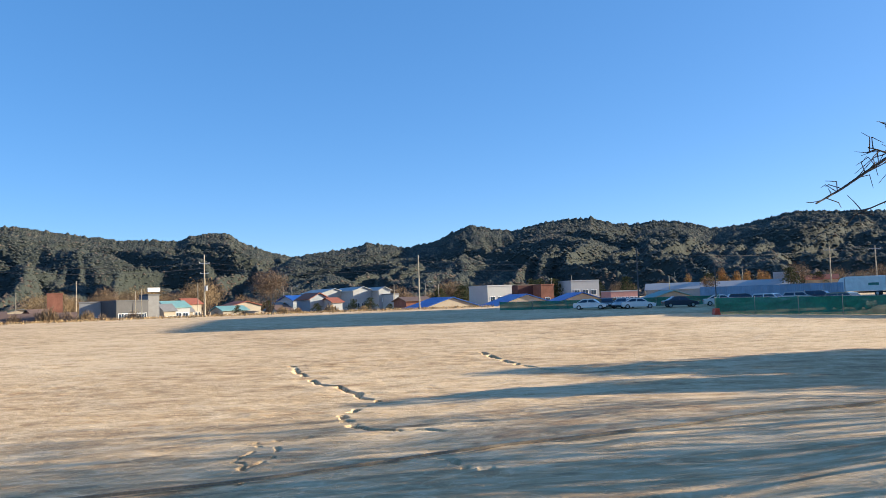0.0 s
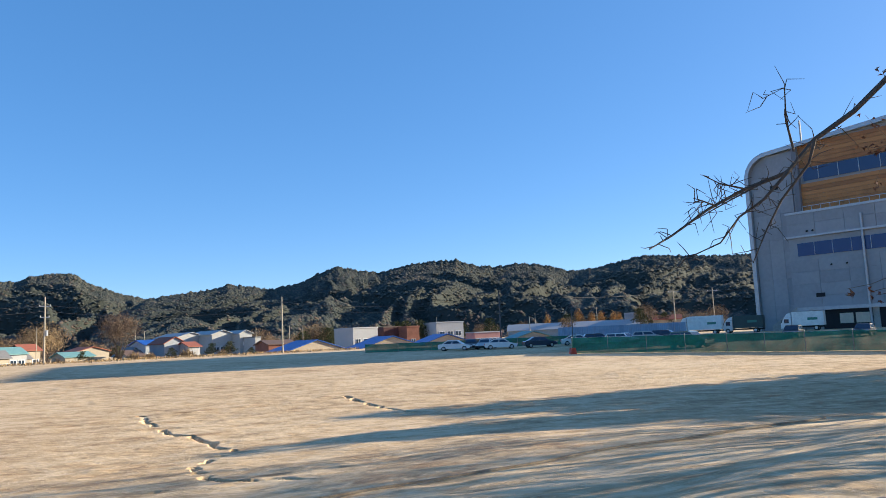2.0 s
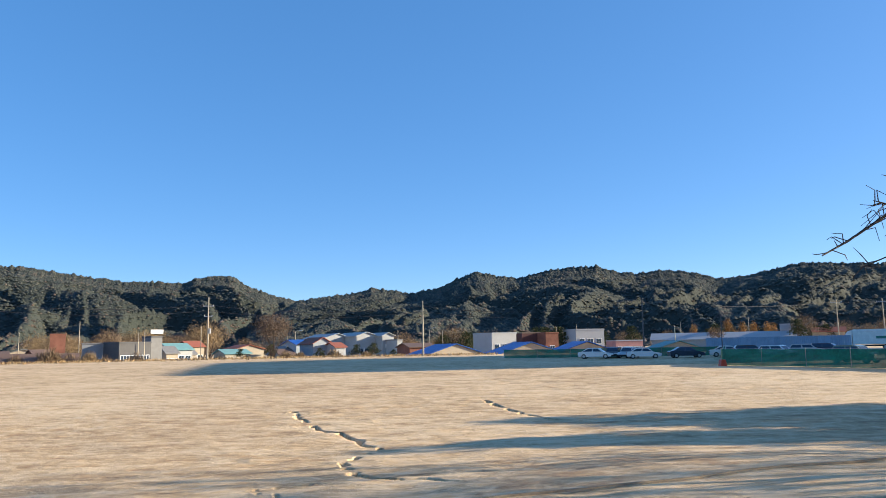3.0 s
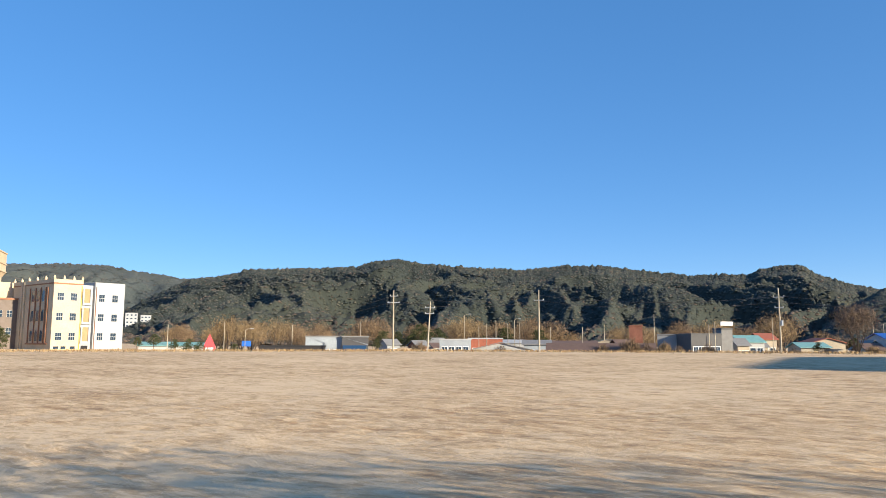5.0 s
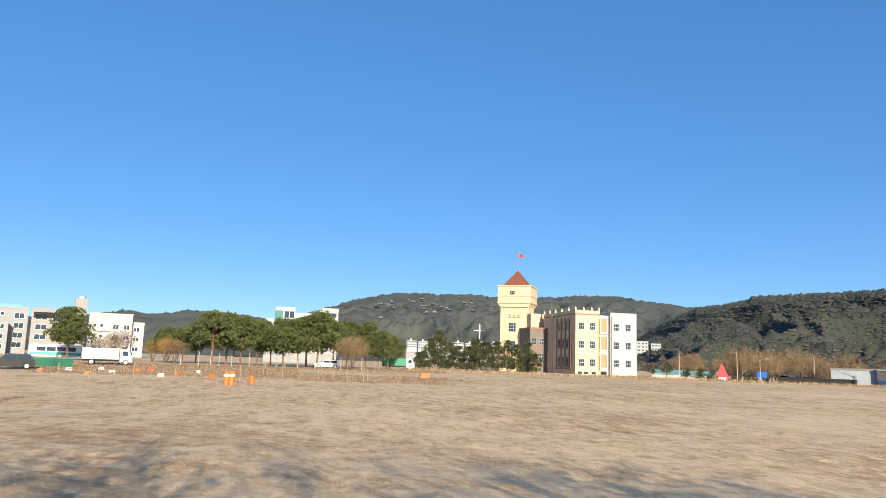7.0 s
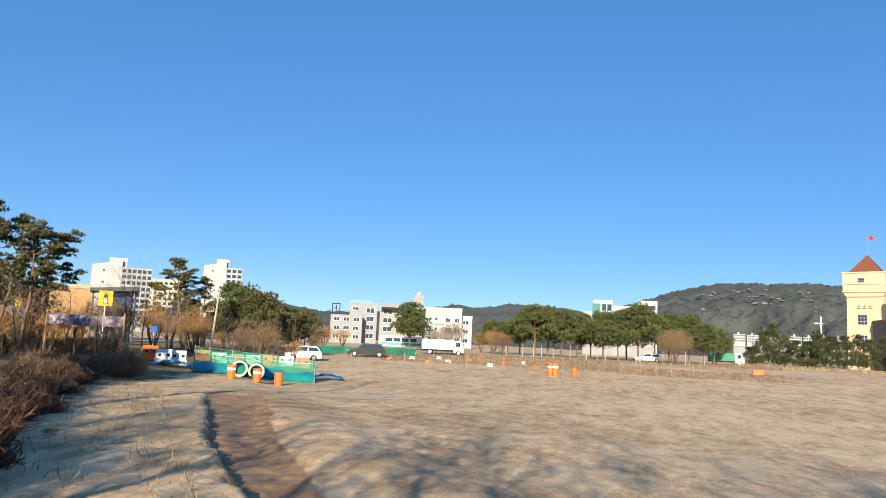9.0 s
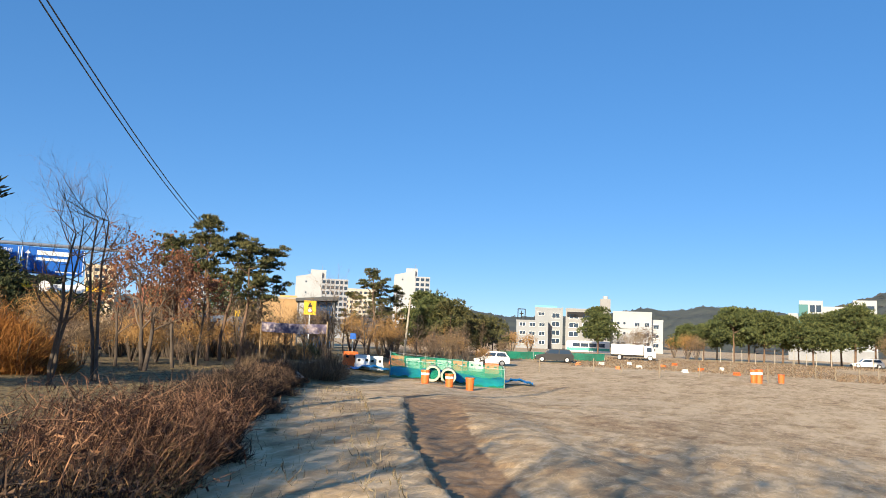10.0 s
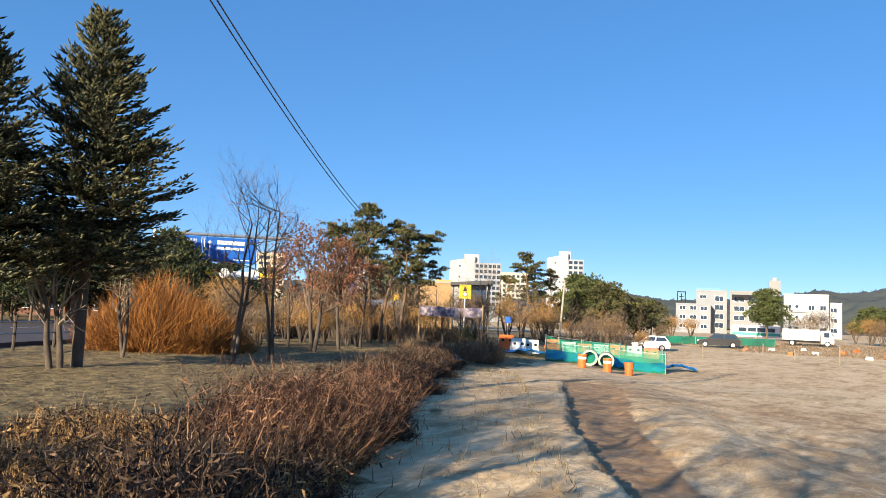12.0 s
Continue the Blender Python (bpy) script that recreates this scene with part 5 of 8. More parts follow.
house(-3.7, -9.4, 150, 0.2, 9, BEIGE_WALL, BLUE_TARP, "low pale barn with blue sheet roof", up2=-0.72, rows=0, gable_front=True, turn=24, name="barn", group="tarpaulin barns")
house(-8.7, -12.7, 156, 0.18, 9, BEIGE_WALL, BLUE_TARP, "low tan barn under a blue roof", up2=-0.5, rows=0, gable_front=True, turn=20, name="barn", group="tarpaulin barns")
house(-15.4, -19.2, 140, 0.1, 9, BEIGE_WALL, TEAL_ROOF, "low barn under a teal sheet roof", up2=-0.5, rows=0, gable_front=True, turn=15, name="barn", group="tarpaulin barns")
c = house(-3.4, -5.55, 190, 0.98, 10, WHITE_WALL, WHITE_WALL, "white two-storey cube house with dark windows", kind="flat", cols=3, win=(1.2, 1.3), z0=2.6, turn=30)
# the brick block's shaded side, a box of its own in dark maroon
house(-5.77, -7.28, 196, 0.95, 8, plain("shaded_brick_wall", (0.09, 0.035, 0.035), 0.8), BROWN_ROOF, "shaded windowless side of the brown brick block", kind="flat", rows=0, turn=26)
house(-7.56, -8.61, 193, 0.93, 8, BRICK, BRICK, "brown brick block with a small window", kind="flat", cols=1, z0=2.2, turn=26)
c = house(-9.75, -12.05, 222, 1.13, 9, WHITE_WALL, WHITE_WALL, "white shop building with dark ground floor", kind="flat", cols=3, win=(1.6, 1.3), z0=3.8, turn=26)
part("shop_front", Shape().box(-4.5, 2.0, -0.3, 0, 0.2, 3.2), DARK, c)
house(-12.65, -14.95, 205, 0.25, 6, plain("pink_wall", (0.5, 0.25, 0.22), 0.8), WHITE_WALL, "long low pink building with white roof edge", kind="flat", cols=6, win=(0.9, 0.8), z0=1.0, turn=26)
house(-15.3, -25.7, 235, 0.66, 9, PALE_SHEET, WHITE_WALL, "long white-roofed greenhouse block", up2=0.2, rows=0, name="greenhouse")
c = house(-24.0, -25.7, 240, 1.17, 7, WHITE_WALL, WHITE_WALL, "white building with a long roof sign", kind="flat", cols=3, z0=3.2)
part("roof_sign", Shape().box(-3.6, 1.5, -0.25, -0.05, 4.9, 6.0), BLUE_GREY_WALL, c)
house(-26.0, -28.0, 245, 0.85, 7, BEIGE_WALL, RED_ROOF, "tan house with a low red roof", up2=0.55, rows=0)

# west half of the village
# blue-grey here carries the shade on the front
c = house(52.1, 49.4, 160, 0.5, 7, BLUE_GREY_WALL, SLATE_ROOF, "building with slanted solar roofs and a front tinted as in shade", kind="flat", cols=4, win=(0.7, 0.5), z0=1.6)
for x in (-3.6,):
    part("solar_roof", Shape().prism([(-3.4, 4.75), (0.6, 3.1), (0.6, 3.25), (-3.4, 4.9)], 0, 4), BLUE_GREY_WALL, c)
c = house(49.4, 47.4, 159, 0.5, 7, POLE_DARK, SLATE_ROOF, "glass-fronted annexe with a slanted solar roof", kind="flat", rows=0)
part("glass_front", Shape().box(-2.6, 2.4, -0.08, 0, 0.4, 3.0), glass("shop_glass", (0.02, 0.06, 0.14)), c)
part("solar_roof", Shape().prism([(-2.9, 4.75), (2.7, 3.05), (2.7, 3.2), (-2.9, 4.9)], 0, 4), BLUE_GREY_WALL, c)
house(55.4, 50.6, 151, -0.22, 0.4, plain("black_screen", (0.025, 0.025, 0.03), 0.9), DARK, "long low black screen wall", kind="flat", rows=0, name="screen_wall")
house(42.0, 39.6, 175, 0.3, 5, BLUE_GREY_WALL, WHITE_WALL, "blue and white site container", kind="flat", cols=4, z0=1.6, name="container")
house(39.8, 37.2, 180, 0.38, 5, RED_ROOF, WHITE_WALL, "low red-walled shop with white sign band", kind="flat", cols=3, z0=1.2)
house(38.0, 35.6, 200, 0.22, 8, WHITE_WALL, WHITE_WALL, "long white vinyl greenhouse behind poles", up2=0.0, rows=0, name="greenhouse")
house(39.5, 35.1, 151, 0.02, 7, PALE_SHEET, SLATE_ROOF, "low grey barn with a shallow gable", up2=-0.5, rows=0, gable_front=True, name="barn")
house(35.6, 33.6, 170, 0.2, 6, BLUE_GREY_WALL, SLATE_ROOF, "small blue-grey house with a slate roof", up2=-0.1, cols=2, z0=0.9)
house(34.0, 30.2, 185, 0.15, 6, BEIGE_WALL, BROWN_ROOF, "low farmhouse with a brown roof", up2=-0.15, cols=4, z0=1.0)
house(30.4, 28.2, 195, 0.3, 6, BEIGE_WALL, SLATE_ROOF, "small farmhouse with a slate roof", up2=0.0, cols=2, z0=1.4, gable_front=True)
house(63.8, 61.4, 176, -0.02, 6, PALE_SHEET, TEAL_ROOF, "low workshop with a teal roof", up2=-0.25, rows=0)
house(61.3, 58.8, 180, -0.05, 6, PALE_SHEET, TEAL_ROOF, "low shed with a green sheet roof", up2=-0.25, rows=0)

# poles along the field's edge
power_pole(17.5, 139, 3.86, "concrete utility pole with transformer beside the field", ((1.6, 1.8), (3.4, 1.4)), box=True)
power_pole(1.65, 138, 3.49, "plain concrete pole at the edge of the field")
power_pole(-14.8, 118, 3.33, "dark steel pole beside the parked cars", mat=POLE_DARK, r=0.13)
power_pole(34.4, 139, 4.03, "concrete utility pole with one crossarm", ((2.0, 1.9),))
power_pole(45.5, 139, 4.0, "concrete utility pole with two crossarms", ((1.2, 1.4), (2.4, 2.3)))
power_pole(42.9, 142, 3.15, "leaning utility pole with two crossarms", ((1.3, 1.9), (2.4, 1.7)), lean=0.06)
power_pole(-20.2, 95, 1.83, "thin dark lamp post by the green netting", mat=POLE_DARK, r=0.07)
power_pole(-27.6, 200, 2.75, "concrete utility pole with crossarm", ((0.9, 2.6),))
power_pole(-30.3, 210, 2.66, "concrete utility pole with wires", ((0.9, 2.6),))
for yaw, d, up, lamp in ((40.1, 190, 2.1, True), (39.0, 175, 1.3, False), (38.4, 180, 1.45, False), (37.7, 182, 1.7, False), (36.8, 185, 1.45, False), (36.3, 200, 1.75, True), (35.9, 190, 1.5, False), (33.6, 210, 1.2, False),
                         (48.0, 165, 1.5, False), (53.1, 165, 1.3, False), (58.0, 170, 1.45, False), (61.9, 172, 1.25, False), (56.5, 165, 0.9, True), (31.2, 180, 1.2, False), (29.6, 170, 1.4, False),
                         (26.0, 178, 2.15, False), (22.2, 158, 1.35, False), (21.8, 158, 1.5, False), (18.0, 160, 1.8, False), (11.9, 190, 1.4, False), (11.3, 185, 1.3, True), (3.6, 178, 1.3, False), (1.2, 210, 1.35, True), (0.2, 190, 1.2, False),
                         (-9.9, 230, 1.5, False), (-8.4, 205, 1.4, False), (-17.0, 150, 1.2, False), (-17.4, 240, 1.5, False), (-22.0, 245, 1.7, False)):
    power_pole(yaw, d, up, "slim street lamp post" if lamp else "thin grey pole among the village roofs", r=0.1, lamp=lamp, name="street_lamp" if lamp else "pole")

# far apartment rows
def block(left, right, d, up, label, depth=14, rows=4, cols=6, wall=None, turn=0, group="apartment blocks", win=(2.0, 1.4), dz=3.0):
    mid, w = (left + right) / 2, 2 * d * math.tan(radians(abs(left - right)) / 2)
    m = spot(mid, d, turn)
    H = over(d, up) - m.translation.z
    b = thing("apartment_building", m, label, "building", group)
    part("wall", Shape().box(-w / 2, w / 2, 0, depth, -1, H - 0.6), wall or WHITE_WALL, b)
    part("roof", Shape().box(-w / 2 - 0.2, w / 2 + 0.2, -0.2, depth + 0.2, H - 0.6, H, 0.1), wall or WHITE_WALL, b)
    for k in range(rows):
        for i in range(cols):
            x, z = -w / 2 + w * (i + 0.5) / cols, H - 3.2 - dz * k
            part("window", Shape().box(x - win[0] / 2, x + win[0] / 2, -0.12, 0.02, z, z + win[1]), PANE, b)
    return b, w, H


for k in range(9):
    yaw = 82.2 - k * 0.9
    b, w, H = block(yaw, yaw - 0.78, 1250, 1.6 - 0.03 * (k % 3), "white low apartment row far below the mountain", 14, 3, 5, dz=4, win=(2.2, 2))
    part("stair_head", Shape().box(-3, 0, 2, 6, H, H + 3.4), WHITE_WALL, b)
block(64.9, 64.1, 900, 2.05, "pale apartment tower behind bare trees", 14, 6, 3, dz=4)
block(63.9, 63.2, 930, 1.9, "pale apartment tower behind bare trees", 14, 6, 3, dz=4)
house(82.2, 80.0, 300, 0.75, 12, GREY_WALL, SLATE_ROOF, "dark grey flat-roofed building", kind="flat", rows=0)

# signs near the far edge
def sign_on_post(name, yaw, d, lo, hi, w, mat, label, post=None):
    m = spot(yaw, d)
    g = m.translation.z
    s = thing(name, m, label, "sign")
    a, b = over(d, lo) - g, over(d, hi) - g
    part("post", Shape().tube([(0, 0.06, -0.3), (0, 0.06, b)], 0.05, 6), post or PANEL_EDGE, s)
    part("board", Shape().box(-w / 2, w / 2, -0.03, 0.03, a, b, 0.01), mat, s)
    return s, a, b


sign_on_post("shop_sign", 56.4, 165, -0.3, 0.1, 1.9, SIGN_BLUE, "blue sign board beside the road")
s = thing("inflatable_sign", spot(59.0, 168), "red and white pointed advertising sign", "sign")
part("body", Shape().add([(-1.4, -0.5, 0.9), (1.4, -0.5, 0.9), (1.4, 0.5, 0.9), (-1.4, 0.5, 0.9), (-1.2, -0.4, 2.6), (1.2, -0.4, 2.6), (1.2, 0.4, 2.6), (-1.2, 0.4, 2.6), (0, 0, 5.2)],
    [(0, 1, 5, 4), (1, 2, 6, 5), (2, 3, 7, 6), (3, 0, 4, 7), (4, 5, 8), (5, 6, 8), (6, 7, 8), (7, 4, 8), (3, 2, 1, 0)]), plain("red_vinyl", (0.6, 0.06, 0.07), 0.5), s)
part("panel", Shape().box(-0.8, 0.8, -0.56, -0.5, 1.2, 2.3), SIGN_WHITE, s)
part("stand", Shape().tube([(0, 0, -0.2), (0, 0, 1.0)], 0.12, 6), POLE_DARK, s)
cr = thing("steel_cross", spot(76.6, 210), "slim steel pole in the shape of a cross", "pole")
h = over(210, 3.0) - 1.3
part("upright", Shape().box(-0.16, 0.16, -0.16, 0.16, 0, h), PANEL_EDGE, cr)
part("arm", Shape().box(-1.5, 1.5, -0.12, 0.12, h - 1.9, h - 1.6), PANEL_EDGE, cr)

# ---- the car park behind the netting ----
WHITE_CAR, BLACK_CAR, NAVY_CAR, GREEN_CAR, SILVER_CAR = (plain(n, c, 0.3, 0.0, 0.04, coat=0.6) for n, c in (
    ("white_paint", (0.75, 0.75, 0.74)), ("black_paint", (0.02, 0.02, 0.022)), ("navy_paint", (0.02, 0.03, 0.06)), ("grey_green_paint", (0.1, 0.14, 0.12)), ("silver_paint", (0.4, 0.41, 0.42))))
for yaw, d, turn, paint, shape, txt in ((-11.3, 104, 170, WHITE_CAR, "sedan", "white saloon car"), (-12.6, 108, 80, BLACK_CAR, "suv", "black estate car"), (-13.7, 106, 70, SILVER_CAR, "sedan", "silver car"), (-14.75, 104, 185, WHITE_CAR, "sedan", "white saloon car"),
        (-17.7, 104, 195, NAVY_CAR, "sedan", "dark saloon car with bright bonnet"), (-20.5, 106, 185, WHITE_CAR, "sedan", "white saloon car"), (-22.0, 108, 190, BLACK_CAR, "suv", "dark car"), (-23.7, 106, 150, WHITE_CAR, "hatch", "small white car"),
        (-25.6, 110, 175, SILVER_CAR, "suv", "silver estate car"), (-26.9, 112, 165, NAVY_CAR, "suv", "dark blue car")):
    car(spot(yaw, d, turn), paint, txt + " parked behind green netting", shape=shape, L=4.5)
car(spot(-28.5, 84, 150), GREEN_CAR, "grey-green off-road car beside the green netting", L=4.5, W=1.85, H=1.75, shape="suv")
truck(spot(-29.3, 139, -12), WHITE_CAR, WHITE_PLASTIC, "white refrigerated box lorry in the car park", L=7.5, H=3.2)
truck(spot(-32.2, 139, -12), WHITE_CAR, plain("dark_green_box", (0.03, 0.06, 0.055), 0.5), "lorry with a dark green cargo box", L=6.5, H=2.9)
truck(spot(-36.0, 137, -10), WHITE_CAR, WHITE_PLASTIC, "white box lorry before the grey hall", L=6.5, H=3.1)
car(spot(-35.3, 100, 80), BLACK_CAR, "black car behind green netting", L=4.4, shape="suv", H=1.6)
car(spot(-39.6, 100, 80), NAVY_CAR, "dark car behind green netting", L=4.4)
fence_line = [xy(-20.1, 81), xy(-25.5, 77), xy(-31, 73), xy(-36, 70), xy(-45, 66)]
net_fence("netting_fence", fence_line, 1.65, "green debris netting on steel posts along the field")
net_fence("netting_fence", [xy(-4.5, 112), xy(-12, 111), xy(-20, 113)], 1.25, "green debris netting along the car park")
net_fence("netting_fence", [xy(-20.1, 81), xy(-20.4, 112)], 1.5, "green debris netting along the site entrance")
rb = thing("water_barrier", spot(-20.15, 79.5, 20), "red plastic water barrier at the fence end", "barrier")
part("body", Shape().prism([(-0.32, 0), (0.32, 0), (0.26, 0.3), (0.2, 0.62), (-0.2, 0.62), (-0.26, 0.3)], -0.35, 0.35), plain("red_plastic", (0.6, 0.07, 0.03), 0.5), rb)
part("cap", Shape().tube([(0, 0, 0.6), (0, 0, 0.67)], 0.07, 8), DARK, rb)
# corrugated blue screen behind the cars
ax, ay = xy(-19.1, 132)
bx, by = xy(-28.3, 126)
scr = thing("screen_fence", Matrix.Translation((0, 0, 0)), "tall blue-grey corrugated steel screen behind parked cars", "fence")
SCREEN = plain("blue_grey_sheet", (0.22, 0.31, 0.42), 0.5, obj=0.3)
n = 24
for i in range(n):
    x0, y0, x1, y1 = lerp(ax, bx, i / n), lerp(ay, by, i / n), lerp(ax, bx, (i + 0.97) / n), lerp(ay, by, (i + 0.97) / n)
    z = float(gz(x0, y0))
    q = 6
    vs = []
    for k in range(q + 1):
        px, py = lerp(x0, x1, k / q), lerp(y0, y1, k / q)
        o = 0.05 * (k % 2)
        vs += [(px, py + o, z), (px, py + o, z + 2.35), (px, py + o + 0.04, z), (px, py + o + 0.04, z + 2.35)]
    f = []
    for k in range(q):
        a = 4 * k
        f += [(a, a + 4, a + 5, a + 1), (a + 2, a + 3, a + 7, a + 6), (a + 1, a + 5, a + 7, a + 3)]
    part("sheet", Shape().add(vs, f), SCREEN, scr)

# ---- trees round the field ----
rng = random.Random(77)
first = twig_bush(spot(12.9, 150), 9.5, 9.5, 5, "large bare round-headed tree at the field's edge", 2600, TWIG, "bare_tree", "village trees", trunk=0.14, thin=0.022)
protos = [twig_bush(spot(24.2, 262), 12, 12, 11, "bare brown tree below the hills", 1300, BROWN_TWIG, "bare_tree", "village trees", trunk=0.16, thin=0.042),
          twig_bush(spot(54.2, 262), 13, 15, 12, "bare yellow-brown willow below the hills", 1400, WILLOW_TWIG, "bare_tree", "village trees", trunk=0.16, thin=0.042),
          twig_bush(spot(-0.6, 240), 11, 11, 13, "rust-brown tree below the pine hill", 1300, BROWN_TWIG, "bare_tree", "village trees", trunk=0.16, thin=0.042)]
for k in range(150):
    yaw = rng.choice((rng.uniform(17, 62), rng.uniform(17, 62), rng.uniform(-32, 15)))
    d = rng.uniform(225, 400)
    sc = rng.uniform(0.55, 1.05) * (1 if yaw > 16 else 0.8)
    p = rng.choice(protos if yaw > 16 else protos[::2])
    copy_thing(p, spot(yaw, d, rng.uniform(0, 360)) @ Matrix.Scale(sc, 4))
pine_proto = round_pine(spot(43.6, 200), 8.0, 7.0, 21, "dark green pine beside the village", 460, DARK_HEDGE, "village pines")
for k in range(46):
    yaw = rng.choice((rng.uniform(41.5, 46.5), rng.uniform(33, 40), rng.uniform(-9, 1), rng.uniform(-32, 0)))
    d = rng.uniform(215, 330)
    copy_thing(pine_proto, spot(yaw, d, rng.uniform(0, 360)) @ Matrix.Scale(rng.uniform(0.6, 1.1), 4))
for yaw, d, sc in ((60.4, 158, 0.42), (61.4, 158, 0.35), (62.8, 160, 0.4), (59.6, 157, 0.4), (58.2, 157, 0.3), (57.2, 156, 0.35), (63.9, 160, 0.3), (9.5, 154, 0.33), (6.7, 154, 0.4), (5.4, 154, 0.42), (3.9, 155, 0.3), (13.0, 152, 0.35), (46.8, 152, 0.3), (15.2, 153, 0.3)):
    copy_thing(pine_proto, spot(yaw, d, yaw * 40) @ Matrix.Scale(sc, 4))
poplar = twig_bush(spot(-20.6, 300), 11, 4, 14, "orange-brown poplar below the pine hill", 700, TAN_TWIG, "bare_tree", "poplars", trunk=0.14, thin=0.05)
for yaw in (-20.9, -21.6, -22.3, -23.2, -23.6, -24.3, -18.3, -19.5):
    copy_thing(poplar, spot(yaw, rng.uniform(280, 320), yaw * 50) @ Matrix.Scale(rng.uniform(0.7, 1.0), 4))
# dry grass along the far edge of the field
s = Shape()
for k in range(9000):
    yaw = rng.uniform(-4, 82)
    d = 146 + rng.gauss(0, 2.5) - (8 if rng.random() < 0.2 else 0)
    x, y = xy(yaw, d)
    z = float(gz(x, y))
    blade(s, (x, y, z - 0.05), (x + rng.uniform(-0.3, 0.3), y + rng.uniform(-0.3, 0.3), z + rng.uniform(0.15, 0.5)), rng.uniform(0.03, 0.09), rng)
tagged(new("dry_grass_strip", s.mesh("dry_grass_strip", DRY_GRASS)), "dry yellow grass along the far edge of the field", "grass", kind="stuff")
# earth mound with a few pines
mound = Shape()
n = 24
vs = [(14 * (i / n - 0.5) * 2, 5 * (j / 8 - 0.5) * 2, 2.6 * max(0, 1 - ((i / n - 0.5) * 2) ** 2) ** 0.7 * max(0, 1 - ((j / 8 - 0.5) * 2) ** 2) + 0.15 * math.sin(i * 2.1 + j)) for j in range(9) for i in range(n + 1)]
mound.add(vs, [(j * (n + 1) + i, j * (n + 1) + i + 1, (j + 1) * (n + 1) + i + 1, (j + 1) * (n + 1) + i) for j in range(8) for i in range(n)])
solo("earth_mound", mound, SAND, "low bare mound of tan earth behind the poles", "mound", m=spot(44.3, 172, 0, -0.2), smooth_faces=True)

# scrub, low walls and bushes between the houses
scrub = twig_bush(spot(26.5, 153), 2.6, 3.4, 71, "brown leafless scrub before the village", 420, BROWN_TWIG, "shrub", "village scrub", thin=0.03)
scrub2 = twig_bush(spot(8.4, 152), 2.2, 3.2, 72, "straw-coloured scrub before the village", 420, WILLOW_TWIG, "shrub", "village scrub", thin=0.03)
rng = random.Random(31)
for k in range(60):
    yaw = rng.choice((rng.uniform(4, 34), rng.uniform(25, 60), rng.uniform(8, 30)))
    copy_thing(rng.choice((scrub, scrub, scrub2)), spot(yaw, rng.uniform(150, 175), rng.uniform(0, 360)) @ Matrix.Scale(rng.uniform(0.5, 1.25), 4))
for k in range(14):
    yaw = rng.uniform(6, 48)
    house(yaw, yaw - rng.uniform(0.6, 1.6), rng.uniform(160, 215), rng.uniform(-0.1, 0.35), 5, rng.choice((BEIGE_WALL, GREY_WALL, PALE_SHEET, BRICK)), rng.choice((SLATE_ROOF, BROWN_ROOF, TEAL_ROOF)), "small village house with a weathered roof", turn=26, cols=2, z0=0.9)
# power lines between the field-edge poles
def wire(a, b, sag=1.2, r=0.03, label="thin power line between poles"):
    p, q = Vector(a), Vector(b)
    pts = [p.lerp(q, i / 12) - Vector((0, 0, sag * 4 * (i / 12) * (1 - i / 12))) for i in range(13)]
    solo("power_line", Shape().tube(pts, r, 3), POLE_DARK, label, "cable", "power lines")


tops = [(54.0, 150, 2.2), (45.5, 139, 3.6), (34.4, 139, 3.6), (17.5, 139, 3.3), (1.65, 138, 3.1), (-14.8, 118, 2.9)]
for (y0, d0, e0), (y1, d1, e1) in zip(tops, tops[1:]):
    for k in range(2):
        wire((*xy(y0, d0), over(d0, e0) - 1.0 * k), (*xy(y1, d1), over(d1, e1) - 1.0 * k))
wire((*xy(-27.6, 200), over(200, 2.6)), (*xy(-30.3, 210), over(210, 2.5)), 0.6)
wire((*xy(-30.3, 210), over(210, 2.5)), (*xy(-42, 240), over(240, 2.2)), 0.8)
wire((*xy(-14.8, 118), over(118, 3.0)), (*xy(-27.6, 200), over(200, 2.6)), 1.0)


# ---- west side: pines, white buildings, the dry verge ----
hedge_proto = round_pine(spot(78.9, 165), 6.0, 5.0, 31, "dark green juniper in a dense row", 950, DARK_HEDGE, "juniper row", trunk_part=0.06)
for yaw, sc in ((81.2, 0.62), (80.3, 0.8), (79.6, 1.05), (78.2, 0.8), (77.5, 0.85), (76.7, 0.95), (76.0, 1.0), (75.2, 0.85), (74.4, 0.8), (73.7, 0.75), (72.9, 0.78), (72.3, 0.65), (80.8, 0.6), (77.0, 0.8)):
    copy_thing(hedge_proto, spot(yaw, 160 + 4 * math.sin(yaw * 9), yaw * 70) @ Matrix.Diagonal((sc, sc, sc * (1.15 + 0.2 * math.sin(yaw * 17)), 1)))
pines = [round_pine(spot(96.4, 138), 9.0, 8.5, 41, "broad green pine at the edge of the field", 1900),
         round_pine(spot(94.4, 142), 8.6, 7.6, 42, "broad green pine at the edge of the field", 1800),
         round_pine(spot(88.8, 135), 9.4, 9.0, 43, "broad green pine at the edge of the field", 1900)]
for yaw, d, sc, k in ((98.4, 142, 0.72, 1), (97.5, 150, 0.8, 0), (95.4, 146, 0.95, 2), (93.2, 145, 0.9, 0), (92.2, 148, 0.78, 1), (91.3, 138, 0.86, 2), (90.2, 136, 0.95, 1), (89.6, 145, 1.0, 0), (87.6, 140, 0.98, 1),
                      (86.6, 146, 0.95, 0), (85.2, 143, 0.88, 2), (84.2, 140, 0.8, 1), (83.5, 144, 0.7, 0), (99.6, 150, 0.66, 2)):
    copy_thing(pines[k], spot(yaw, d, yaw * 30) @ Matrix.Scale(sc, 4))
